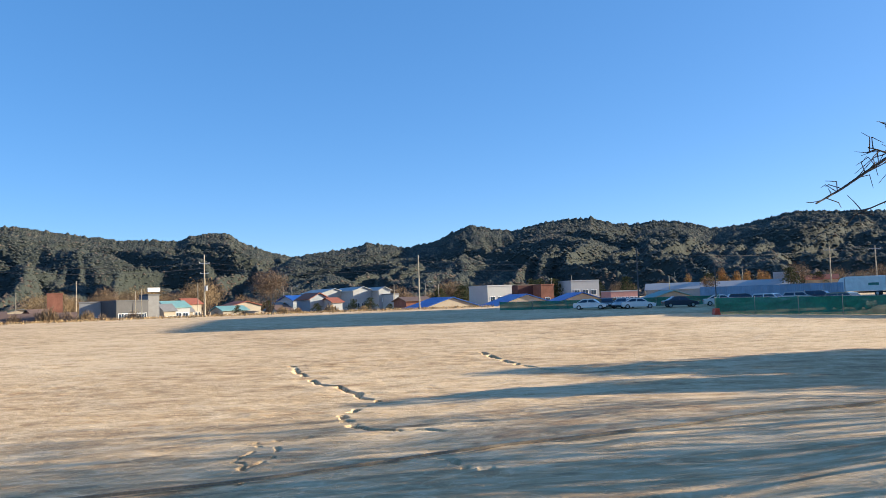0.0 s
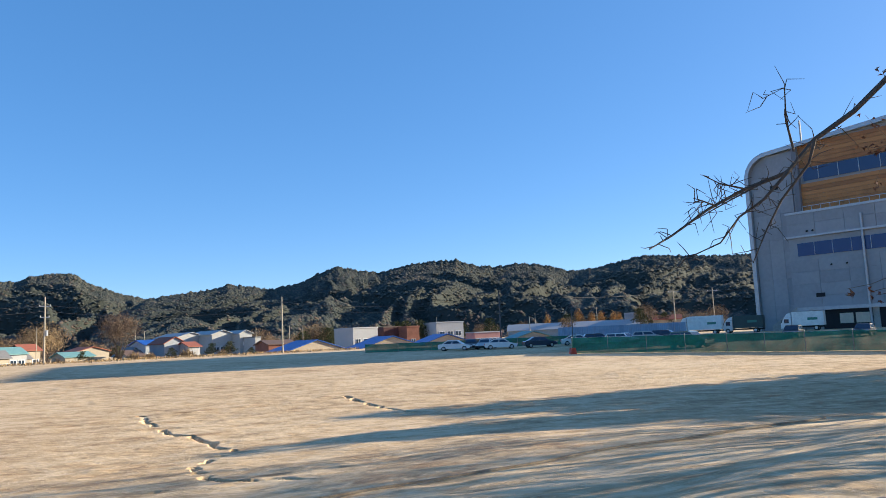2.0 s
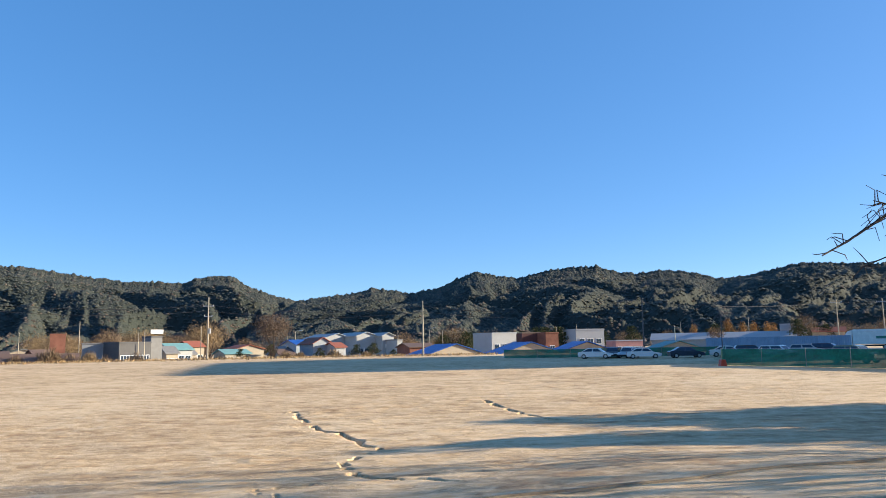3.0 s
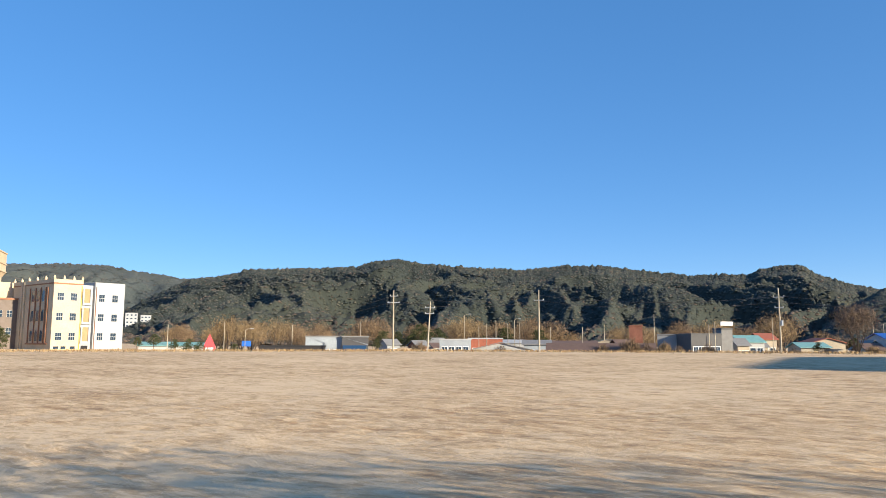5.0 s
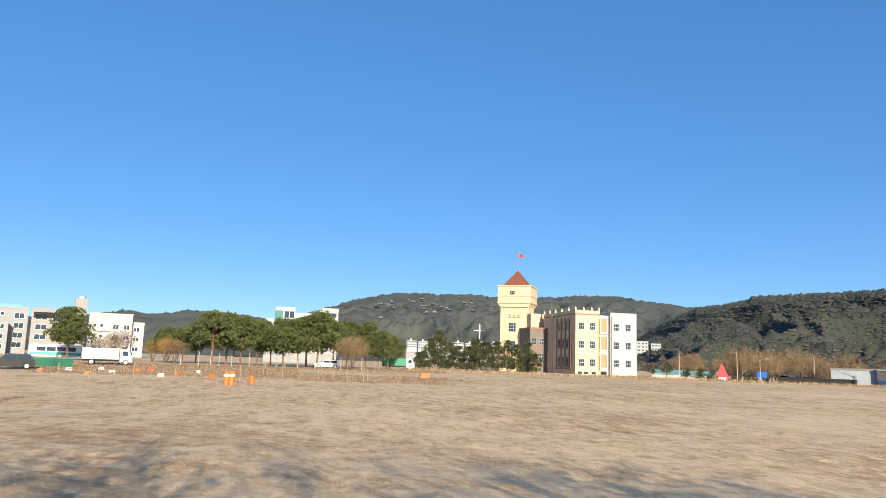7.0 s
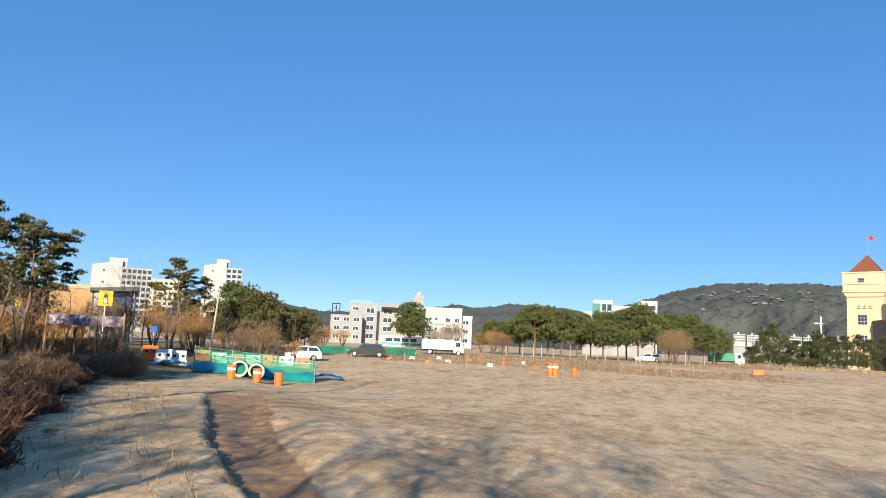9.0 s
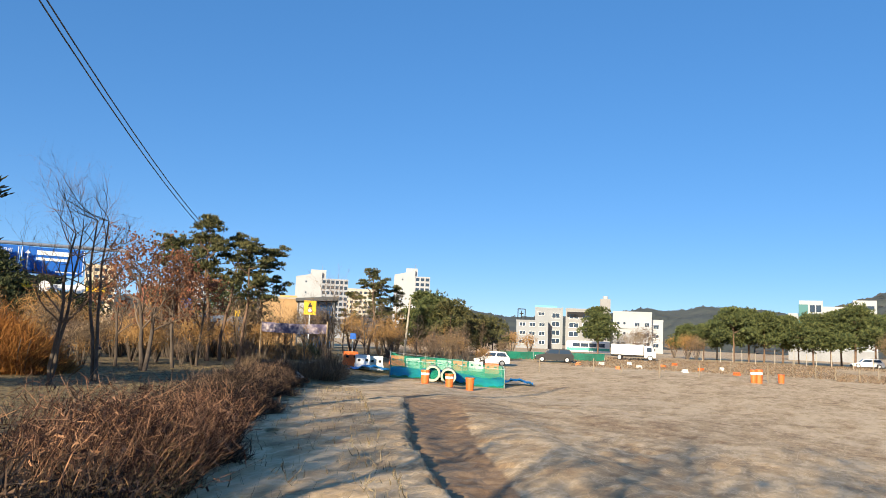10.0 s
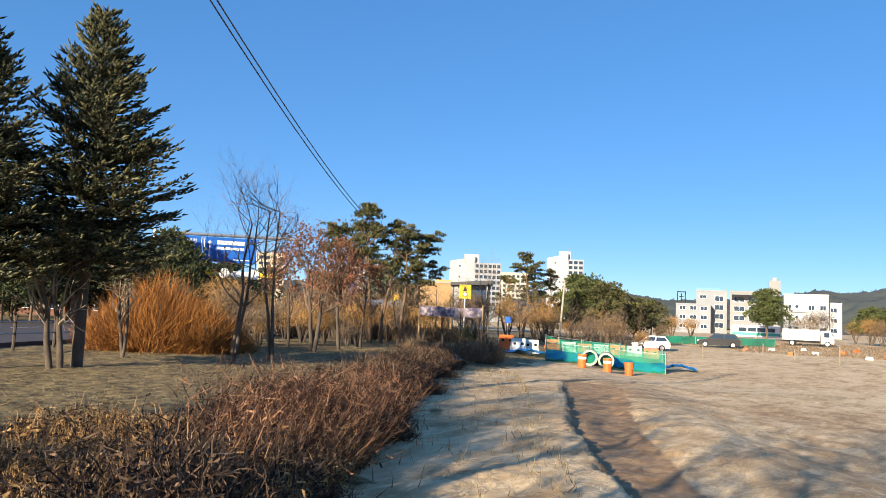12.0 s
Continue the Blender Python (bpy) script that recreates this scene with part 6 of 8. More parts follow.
round_pine(spot(105.9, 140), 8.6, 7.2, 44, "broad green pine before the white buildings", 2200)
twig_bush(spot(86.2, 128), 6.2, 7.0, 45, "round tan willow with fine bare twigs", 5200, WILLOW_TWIG, "willow", "willows", trunk=0.1, thin=0.012)
for yaw, d, sc, mat, sd in ((103.2, 145, 5.5, BROWN_TWIG, 1), (102.5, 148, 6.5, TWIG, 2), (99.5, 140, 5.0, TAN_TWIG, 3), (98.9, 138, 4.5, BROWN_TWIG, 4), (100.4, 150, 4.5, TAN_TWIG, 5), (104.3, 150, 5, BROWN_TWIG, 6), (111.0, 130, 3.6, TAN_TWIG, 7), (112.3, 120, 4.0, TAN_TWIG, 8)):
    twig_bush(spot(yaw, d), sc, sc * 1.05, 60 + sd, "bare brown shrubby tree at the field's edge", 900, mat, "bare_tree", "verge trees", trunk=0.07, thin=0.02)
# slim tree guards and stakes under the pines
for k in range(16):
    power_pole(98.5 - k * 0.95 + 0.3 * math.sin(k * 5), 128 + 3 * math.sin(k * 3), -0.05 + 0.35 * abs(math.sin(k * 2.3)), "slim pale post under the pines", r=0.07, name="post")

# the white clinic behind the pines
w = thing("clinic_building", spot(90.2, 255), "white flat-roofed building with a glass stair tower", "building")
g = 1.3
def seg(name, left, right, up, y0, y1, mat, label="", low=-0.5):
    x0, x1 = (math.tan(radians(90.2 - a)) * 255 for a in (left, right))
    return part(name, Shape().box(x0, x1, y0, y1, low, over(255, up) - g), mat, w, label)
seg("west_wing", 92.8, 92.05, 2.85, 0, 10, WHITE_WALL)
seg("tower", 92.1, 90.65, 3.72, -2, 8, WHITE_WALL)
seg("glass_stair", 92.14, 91.55, 3.45, -2.12, -1.9, glass("stair_glass", (0.08, 0.2, 0.2)), "green glass stairwell", 6)
seg("centre_wing", 90.65, 88.8, 3.35, 0, 10, WHITE_WALL)
seg("east_wing", 88.85, 87.45, 3.78, -1, 10, WHITE_WALL)
seg("ground_floor", 92.8, 87.5, 0.4, -2.6, -2.2, GREY_WALL)
tw = math.tan(radians(90.2 - 91.1)) * 255
for k in range(3):
    for i in range(2):
        part("window", Shape().box(tw - 1.5 + i * 1.7, tw - 0.1 + i * 1.7, -2.1, -1.95, 9.5 + k * 2.6, 11.6 + k * 2.6), PANE, w)
part("window", Shape().box(-11.2, -9.8, -0.1, 0.05, 8.6, 10.8), PANE, w)
part("dark_slot", Shape().box(8.6, 11.6, -1.1, -0.95, 15.6, 16.8), PANE, w)

# three pale office blocks, one with a cross on its roof
def office(name, left, right, d, up, label, wall, turn=0, depth=14):
    mid, wd = (left + right) / 2, 2 * d * math.tan(radians(abs(left - right)) / 2)
    m = spot(mid, d, turn)
    b = thing(name, m, label, "building", "office blocks")
    H = over(d, up) - m.translation.z
    part("wall", Shape().box(-wd / 2, wd / 2, 0, depth, -1, H), wall, b)
    part("parapet", Shape().box(-wd / 2 - 0.1, wd / 2 + 0.1, -0.1, 0.15, H - 0.5, H + 0.1), wall, b)
    return b, wd, H


PALE_TILE = plain("pale_stone_tile", (0.27, 0.285, 0.3), 0.8, scale=0.3, spread=0.08)
SAND_TILE = plain("sand_stone_tile", (0.27, 0.27, 0.265), 0.8, scale=0.3, spread=0.08)
b, wd, H = office("office_building", 112.0, 109.6, 262, 1.75, "pale church office block with a framed roof cross", PALE_TILE)
windows_on(b, wd * 0.92, 0, 3, 3, 1.6, 3.0, 1.9, 1.2)
fr = part("cross_frame", Shape().box(-5.2, -4.9, 0.3, 0.8, H, H + 4.0).box(-2.7, -2.4, 0.3, 0.8, H, H + 4.0).box(-5.2, -2.4, 0.3, 0.8, H + 3.7, H + 4.0), DARK, b, "dark frame")
part("cross", Shape().box(-3.95, -3.65, 0.4, 0.6, H + 0.6, H + 3.3).box(-4.5, -3.1, 0.4, 0.6, H + 2.1, H + 2.4), DARK, fr)
b, wd, H = office("office_building", 110.6, 108.55, 268, 2.75, "pale office block with stacked windows and blue roof sheets", PALE_TILE)
windows_on(b, wd, 0, 4, 1, 2.0, 3.0, 2.6, 1.6, x0=0.6, x1=wd / 2 - 0.3)
windows_on(b, wd, 0, 3, 1, 5.0, 3.4, 2.0, 1.0, x0=-wd / 2, x1=-0.5)
part("roof_sheet", Shape().box(-wd / 2, wd / 2 - 2, 1, 8, H, H + 0.8), plain("sky_blue_sheet", (0.1, 0.45, 0.6), 0.5), b)
part("fin", Shape().box(wd / 2 - 0.3, wd / 2 + 0.2, -0.6, 4, -1, H + 0.3), PALE_TILE, b)
b, wd, H = office("office_building", 108.3, 105.0, 258, 2.75, "sandy office block with balconies and a roof lantern", SAND_TILE)
windows_on(b, wd, 0, 4, 2, 1.6, 3.0, 3.0, 1.5, x0=-wd / 2 + 0.5, x1=2.0)
part("loggia", Shape().box(-wd / 2 + 0.5, 3.0, -0.1, 0.05, H - 2.9, H - 1.1), DARK, b)
part("stair_tower", Shape().box(wd / 2 - 3.4, wd / 2, -0.5, 5, -1, H + 3.6), SAND_TILE, b)
part("roof_tank", Shape().tube([(wd / 2 - 1.6, 1.5, H + 3.6), (wd / 2 - 1.6, 1.5, H + 4.6)], 0.9, 10), WHITE_WALL, b)
b, wd, H = office("office_building", 104.8, 102.0, 262, 2.65, "white office block with round and square windows", WHITE_WALL)
windows_on(b, wd, 0, 3, 2, 2.0, 3.4, 1.6, 1.4, x0=0, x1=wd / 2)
for k in range(3):
    for x in (-4.6, -2.6):
        part("round_window", Shape().tube([(x, -0.08, 3.0 + 3.4 * k), (x, 0.05, 3.0 + 3.4 * k)], 0.45, 10), PANE, b)
part("balcony", Shape().box(-wd / 2, 0.2, -0.7, 0, 8.0, 9.0), WHITE_WALL, b)
b, wd, H = office("office_building", 102.2, 101.2, 266, 2.1, "white lower office wing with dark windows", WHITE_WALL)
windows_on(b, wd, 0, 3, 1, 2.0, 3.2, 1.8, 1.3)

# vehicles on the track
car(spot(113.8, 77, 4), WHITE_CAR, "small white hatchback on the sandy track", L=3.6, W=1.6, H=1.5, shape="hatch")
car(spot(109.1, 93, 3), BLACK_CAR, "black off-road car on the sandy track", L=4.6, W=1.9, H=1.65, shape="suv")
car(spot(88.1, 136, 10), WHITE_CAR, "white estate car parked under the pines", L=4.5, shape="suv", H=1.5)
truck(spot(103.3, 116, 178), WHITE_CAR, WHITE_PLASTIC, "white box lorry parked beside the dry verge", L=6.4, H=2.3)
gt = truck(spot(82.7, 152, 180), WHITE_CAR, plain("green_skip", (0.03, 0.22, 0.12), 0.6), "green skip lorry with a white cab", L=6.5, H=2.2)
bus = thing("coach", spot(106.6, 150, 0), "white coach with a green band behind the netting", "bus")
part("body", Shape().box(-4.2, 4.2, 0, 2.3, 0.4, 2.5, 0.15), WHITE_CAR, bus)
part("band", Shape().box(-4.1, 4.1, -0.02, 0.0, 0.7, 1.2), plain("teal_band", (0.05, 0.4, 0.3), 0.5), bus)
for x in (-3, -1.4, 0.2, 1.8):
    part("window", Shape().box(x, x + 1.4, -0.03, 0.0, 1.4, 2.1), PANE, bus)
net_fence("netting_fence", [xy(113.2, 98), xy(108.2, 101), xy(105.4, 104)], 1.0, "low green netting along the track")

# stakes with a cord, orange drums and barrier blocks on the verge
def stake(yaw, d, h, label="pale wooden stake with a cord"):
    s = thing("stake", spot(yaw, d), label, "stake", "stakes")
    part("shaft", Shape().tube([(0, 0, -0.2), (0.02, 0, h)], [0.055, 0.045], 6), PALE_BARK, s)


for yaw, d, h in ((101.45, 70, 1.6), (98.7, 74, 1.3), (106.2, 76, 1.25), (104.2, 74, 1.0), (94.2, 71, 1.7), (90.0, 82, 1.3), (91.2, 84, 1.4), (87.5, 88, 1.3), (88.6, 84, 1.2), (86.4, 80, 1.5), (85.2, 82, 1.7), (84.4, 86, 1.9), (84.9, 82, 1.4), (96.6, 88, 1.3), (92.6, 92, 1.5), (110.2, 70, 1.2)):
    stake(yaw, d, h)
cord = Shape()
line = [(110.2, 70), (106.2, 76), (101.45, 70), (98.7, 74), (94.2, 71), (90.0, 82), (87.5, 88)]
for (a0, d0), (a1, d1) in zip(line, line[1:]):
    p, q = Vector((*xy(a0, d0), 0)), Vector((*xy(a1, d1), 0))
    pts = []
    for k in range(9):
        v = p.lerp(q, k / 8)
        v.z = float(gz(v.x, v.y)) + 1.0 - 0.35 * math.sin(math.pi * k / 8)
        pts.append(v)
    cord.tube(pts, 0.012, 3)
solo("cord", cord, PALE_BARK, "thin cord strung between wooden stakes", "cord")


def drum(m, label, h=0.85, r=0.27, band=True):
    """A plastic traffic drum with a flared rim."""
    d = thing("traffic_drum", m, label, "barrel", "traffic drums")
    part("body", Shape().tube([(0, 0, 0), (0, 0, 0.06), (0, 0, h * 0.9), (0, 0, h * 0.92), (0, 0, h)], [r * 0.86, r * 0.88, r * 1.0, r * 1.1, r * 1.08], 14), ORANGE, d, smooth_faces=False)
    if band:
        part("band", Shape().tube([(0, 0, h * 0.62), (0, 0, h * 0.8)], [r * 0.99, r * 1.02], 14), SIGN_WHITE, d, "white reflective band")
    return d


drum(spot(95.1, 69), "orange traffic drum with a white rim", 1.1, 0.28)
drum(spot(94.75, 68.6), "orange traffic drum with a white rim", 1.15, 0.28)
drum(spot(93.35, 71.5), "plain orange traffic drum on the sand", 0.75, 0.27, False)
drum(spot(118.8, 42), "orange traffic drum with white band by the pipes", 0.74, 0.24)
drum(spot(116.95, 42), "orange traffic drum with white band by the pipes", 0.72, 0.24)
drum(spot(115.4, 43), "plain faded orange traffic drum by the pit", 0.72, 0.25, False)


def bar_block(yaw, d, turn, paint, label, L=1.5, h=0.8):
    b = thing("water_barrier", spot(yaw, d, turn), label, "barrier", "water barriers")
    part("body", Shape().prism([(-L / 2, 0), (L / 2, 0), (L / 2, h * 0.3), (L / 2 - 0.06, h * 0.45), (L / 2 - 0.06, h), (-L / 2 + 0.06, h), (-L / 2 + 0.06, h * 0.45), (-L / 2, h * 0.3)], -0.22, 0.22), paint, b)
    for x in (-L / 4, L / 4):
        part("slot", Shape().box(x - 0.1, x + 0.1, -0.235, -0.2, h * 0.55, h * 0.72, 0.02), DARK, b)
    return b


for k, yaw in enumerate((107.3, 105.6, 104.4, 102.9, 101.2, 99.7, 98.6, 97.2, 96.2, 103.6, 100.4)):
    bar_block(yaw, 88 + 6 * math.sin(k * 2.1) + (8 if k > 8 else 0), k * 40, (ORANGE, WHITE_PLASTIC)[k % 2], "white plastic barrier in dry grass" if k % 2 else "orange plastic barrier in dry grass", 0.62, 0.32)
bar_block(80.6, 98, 15, ORANGE, "orange plastic barrier lying on the field", 1.3, 0.6)
for k in range(7):
    bar_block(121.0 - k * 1.2, 60 + 0.4 * k, 4, (ORANGE, WHITE_PLASTIC)[k % 2], "white plastic barrier behind the pit" if k % 2 else "orange plastic barrier behind the pit", 1.25, 0.8)
for yaw, d, paint in ((124.5, 52, ORANGE), (123.6, 51, WHITE_PLASTIC), (122.6, 52, WHITE_PLASTIC)):
    bar_block(yaw, d, 10, paint, "large water-filled barrier at the path's end", 1.05, 0.95)

# the netted pit with tarpaulin and concrete pipes
A, B, C, D = xy(121.5, 47), xy(112.8, 46.5), xy(113.0, 51.5), xy(121.5, 57)
net_fence("pit_fence", [A, B, C, D, A], 1.15, "green debris netting round a pit on steel posts", 3.0, THIN_NET)
tarp = Shape()
n, q = 34, 10
vs = []
for j in range(q + 1):
    for i in range(n + 1):
        u_, v_ = i / n, j / q
        x = lerp(lerp(A[0], B[0], u_), lerp(D[0], C[0], u_), 0.04 + v_ * 0.5)
        y = lerp(lerp(A[1], B[1], u_), lerp(D[1], C[1], u_), 0.04 + v_ * 0.5)
        vs.append((x, y, float(gz(x, y)) + 0.1 + 0.42 * math.sin(math.pi * min(1, v_ * 1.2)) + 0.06 * math.sin(i * 1.7 + j * 2.3) + 0.05 * math.sin(i * 0.6)))
tarp.add(vs, [(j * (n + 1) + i, j * (n + 1) + i + 1, (j + 1) * (n + 1) + i + 1, (j + 1) * (n + 1) + i) for j in range(q) for i in range(n)])
PIT_TARP = material("turquoise_tarpaulin", [(0.0, 0.2, 0.6), (0.01, 0.32, 0.75)], 0.8, 0.45, fine=4, bump=0.06, bump_scale=1.6)
solo("tarpaulin", tarp, PIT_TARP, "crumpled blue tarpaulin spread over the pit", "tarpaulin", smooth_faces=True)
for yaw, d, L, W in ((123.0, 50, 3.0, 1.6), (111.9, 50, 2.2, 1.4)):
    s = Shape()
    vs = [(L * (i / 12 - 0.5), W * (j / 6 - 0.5), 0.12 + 0.25 * math.exp(-((i - 6) / 4) ** 2) + 0.07 * math.sin(i * 1.9 + j * 1.3) + 0.05 * math.sin(j * 2.9)) for j in range(7) for i in range(13)]
    s.add(vs, [(j * 13 + i, j * 13 + i + 1, (j + 1) * 13 + i + 1, (j + 1) * 13 + i) for j in range(6) for i in range(12)])
    solo("tarpaulin", s, PIT_TARP, "loose crumpled flap of blue tarpaulin on the sand", "tarpaulin", m=spot(yaw, d), smooth_faces=True)
CULVERT = material("pipe_concrete", [(0.36, 0.4, 0.3), (0.5, 0.52, 0.4)], 1.2, 0.85, fine=12, bump=0.004)
for yaw in (118.25, 117.05):
    p = thing("concrete_pipe", spot(yaw, 44.5, 0), "pale concrete drain pipe lying beside the drums", "pipe", "drain pipes")
    s = Shape()
    n, R, r, L = 24, 0.46, 0.34, 2.2
    vs = [(q_ * math.cos(t), y, R + q_ * math.sin(t)) for y, q_ in ((0, R), (L, R), (L, r), (0, r)) for t in (2 * math.pi * i / n for i in range(n))]
    s.add(vs, [(k * n + i, k * n + (i + 1) % n, (k + 1) % 4 * n + (i + 1) % n, (k + 1) % 4 * n + i) for k in range(4) for i in range(n)])
    part("barrel", s, CULVERT, p)
    part("end_cover", Shape().tube([(0, 0.5, R), (0, 0.54, R)], r * 0.99, 20), THIN_NET, p)

# dry verge grass in the west
s = Shape()
rng = random.Random(5)
for k in range(12000):
    yaw = rng.uniform(79, 112)
    d = rng.uniform(84, 128) if yaw < 108 else rng.uniform(98, 125)
    if yaw < 90:
        d = rng.uniform(80, 100) if rng.random() < 0.5 else rng.uniform(118, 140)
    x, y = xy(yaw, d)
    z = float(gz(x, y))
    blade(s, (x, y, z - 0.05), (x + rng.uniform(-0.3, 0.3), y + rng.uniform(-0.3, 0.3), z + rng.uniform(0.08, 0.26)), rng.uniform(0.03, 0.07), rng)
tagged(new("dry_grass_verge", s.mesh("dry_grass_verge", BROWN_TWIG)), "brown dead grass on the verge by the pines", "grass", kind="stuff")


# ---- the roadside: apartments, signs, trees along the path ----
def tower_block(left, right, d, up_l, up_r, label, side_from, rows, cols, step=0.0):
    """A slab of flats: a blank white gable and a darker side full of windows."""
    mid = (left + right) / 2
    m = spot(mid, d)
    g = m.translation.z
    xs = [math.tan(radians(mid - a)) * d for a in (left, side_from, right)]
    H, H2 = over(d, up_l) - g, over(d, up_r) - g
    b = thing("apartment_building", m, label, "building", "apartment towers")
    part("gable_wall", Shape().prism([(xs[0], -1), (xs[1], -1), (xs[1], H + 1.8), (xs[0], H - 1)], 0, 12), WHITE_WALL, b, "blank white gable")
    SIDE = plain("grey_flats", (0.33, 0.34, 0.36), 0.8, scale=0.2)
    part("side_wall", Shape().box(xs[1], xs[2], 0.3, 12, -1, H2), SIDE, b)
    part("lift_house", Shape().box(lerp(xs[0], xs[1], 0.55), lerp(xs[1], xs[2], 0.15), 2, 8, H2, H + 3.2), WHITE_WALL, b)
    part("aerial", Shape().tube([(xs[1], 4, H), (xs[1], 4, H + 6)], 0.12, 5), PANEL_EDGE, b)
    for k in range(rows):
        z = H2 - 2.6 - 2.9 * k
        for i in range(cols):
            x0 = lerp(xs[1], xs[2], (i + 0.15) / cols)
            x1 = lerp(xs[1], xs[2], (i + 0.85) / cols)
            part("window", Shape().box(x0, x1, 0.18, 0.32, z, z + 1.7), PANE, b)
        if k % 2 == 0:
            x = lerp(xs[0], xs[1], 0.4)
            part("small_window", Shape().box(x - 0.4, x + 0.4, -0.08, 0.02, z, z + 0.9), PANE, b)
    return b


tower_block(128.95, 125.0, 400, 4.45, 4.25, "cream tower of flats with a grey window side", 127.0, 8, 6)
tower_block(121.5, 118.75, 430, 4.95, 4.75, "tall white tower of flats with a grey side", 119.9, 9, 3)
block(125.2, 122.8, 470, 3.6, "cream slab of flats behind pines", 14, 7, 7, wall=plain("cream_flats", (0.45, 0.41, 0.34), 0.8), win=(1.6, 1.5))
block(143.5, 141.5, 380, 4.2, "cream tower of flats behind bare trees", 12, 8, 4, wall=CREAM)
block(136.8, 133.4, 330, 3.7, "pale slab of flats behind red pines", 12, 8, 8)
block(118.8, 117.8, 520, 3.0, "grey low flats beside the tower", 12, 6, 3, wall=GREY_WALL)
yh = house(131.6, 128.7, 112, 2.7, 9, plain("ochre_wall", (0.42, 0.26, 0.12), 0.8), BEIGE_WALL, "ochre-yellow shop building beside the road", kind="flat", rows=0, z0=2.5)
part("upper_storey", Shape().box(0.2, 2.7, 1, 7, 6.0, 7.4), plain("ochre_upper", (0.6, 0.36, 0.12), 0.8), yh)
cp = thing("station_canopy", spot(127.2, 105), "dark roof canopy on blue-glazed base", "building")
part("roof", Shape().prism([(-3.0, 6.2), (2.8, 6.5), (2.8, 7.1), (-3.0, 6.6)], -2, 4), POLE_DARK, cp)
part("glazing", Shape().box(-1.2, 2.0, 0, 3, 0, 6.3), glass("canopy_glass", (0.03, 0.08, 0.18)), cp)
for x in (-2.6, 2.4):
    part("column", Shape().tube([(x, 0, -0.3), (x, 0, 6.4)], 0.12, 6), POLE_DARK, cp)
house(139.8, 136.2, 120, 3.1, 8, plain("coral_wall", (0.45, 0.14, 0.08), 0.8), WHITE_WALL, "red-fronted shop behind the roadside trees", kind="flat", rows=1, cols=4, z0=3.5, win=(2.0, 1.6))
house(160.0, 151.0, 95, 2.2, 9, plain("brown_shop_wall", (0.25, 0.12, 0.08), 0.8), SLATE_ROOF, "brown shop row across the road", kind="flat", rows=2, cols=5, z0=0.8, win=(1.6, 1.4))
house(150.0, 143.0, 110, 2.0, 9, BEIGE_WALL, SLATE_ROOF, "tan shop row across the road", kind="flat", rows=1, cols=5, z0=1.2, win=(1.8, 1.5))

# the road and its furniture
ROAD = material("asphalt", [(0.05, 0.042, 0.045), (0.082, 0.066, 0.068)], 0.5, 0.85, fine=20, bump=0.004)
road = Shape()
n = 40
ROAD_IN, ROAD_OUT = -19.0, -36.0


def along(u, s_):
    """A point u metres along the bank's edge and s_ metres out from it."""
    return EDGE_AT[0] + EDGE_DIR[0] * u + EDGE_OUT[0] * s_, EDGE_AT[1] + EDGE_DIR[1] * u + EDGE_OUT[1] * s_


vs = []
for i in range(n + 1):
    u_ = -40 + 180 * i / n
    for s_ in (ROAD_IN, ROAD_OUT):
        x, y = along(u_, s_)
        vs.append((x, y, max(float(gz(x, y)), 1.2) + 0.05))
    for s_ in (ROAD_IN, ROAD_OUT):
        x, y = along(u_, s_)
        vs.append((x, y, float(gz(x, y)) - 0.3))
road.add(vs, [(4 * i, 4 * i + 4, 4 * i + 5, 4 * i + 1) for i in range(n)] + [(4 * i + 2, 4 * i + 6, 4 * i + 4, 4 * i) for i in range(n)] + [(4 * i + 1, 4 * i + 5, 4 * i + 7, 4 * i + 3) for i in range(n)])
tagged(new("road", road.mesh("road", ROAD)), "grey asphalt road behind the planted verge", "road", kind="structure")
mk = Shape()
for k in range(24):
    x0, y0 = along(-20 + k * 6, -27.4)
    x1, y1 = along(-17 + k * 6, -27.4)
    ex, ey = EDGE_OUT * 0.07
    z = max(float(gz(x0, y0)), 1.2) + 0.056
    mk.add([(x0 - ex, y0 - ey, z), (x1 - ex, y1 - ey, z), (x1 + ex, y1 + ey, z), (x0 + ex, y0 + ey, z)], [(0, 1, 2, 3)])
tagged(new("lane_marking", mk.mesh("lane_marking", SIGN_WHITE)), "white dashed lane marking", "marking", kind="structure")
# railing along the road
rail = thing("roadside_railing", Matrix.Translation((0, 0, 0)), "low steel railing between the verge and the road", "railing")
for row, s_ in ((0, -17.9), (1, -36.8)):
    prev = None
    for k in range(22):
        x, y = along(-10 + k * 2.4, s_)
        z = max(float(gz(x, y)), 1.2)
        part("post", Shape().tube([(x, y, z - 0.2), (x, y, z + 1.0)], 0.055, 7).tube([(x, y, z + 1.0), (x, y, z + 1.06)], 0.075, 7), BARK if row == 0 else PANEL_EDGE, rail)
        if prev:
            for h_ in (0.45, 0.85):
                part("rail", Shape().tube([(prev[0], prev[1], prev[2] + h_), (x, y, z + h_)], 0.03, 5), PANEL_EDGE, rail)
        prev = (x, y, z)


def text_part(body, size, m, mat, parent, name="lettering"):
    cu = bpy.data.curves.new(name, "FONT")
    cu.body, cu.size, cu.extrude, cu.align_x = body, size, 0.008, "CENTER"
    tmp = bpy.data.objects.new(name, cu)
    scene.collection.objects.link(tmp)
    me = bpy.data.meshes.new_from_object(tmp.evaluated_get(bpy.context.evaluated_depsgraph_get()))
    bpy.data.objects.remove(tmp)
    me.materials.clear()
    me.materials.append(mat)
    ob = new(name, me)
    ob.parent, ob.matrix_basis = parent, m
    return ob


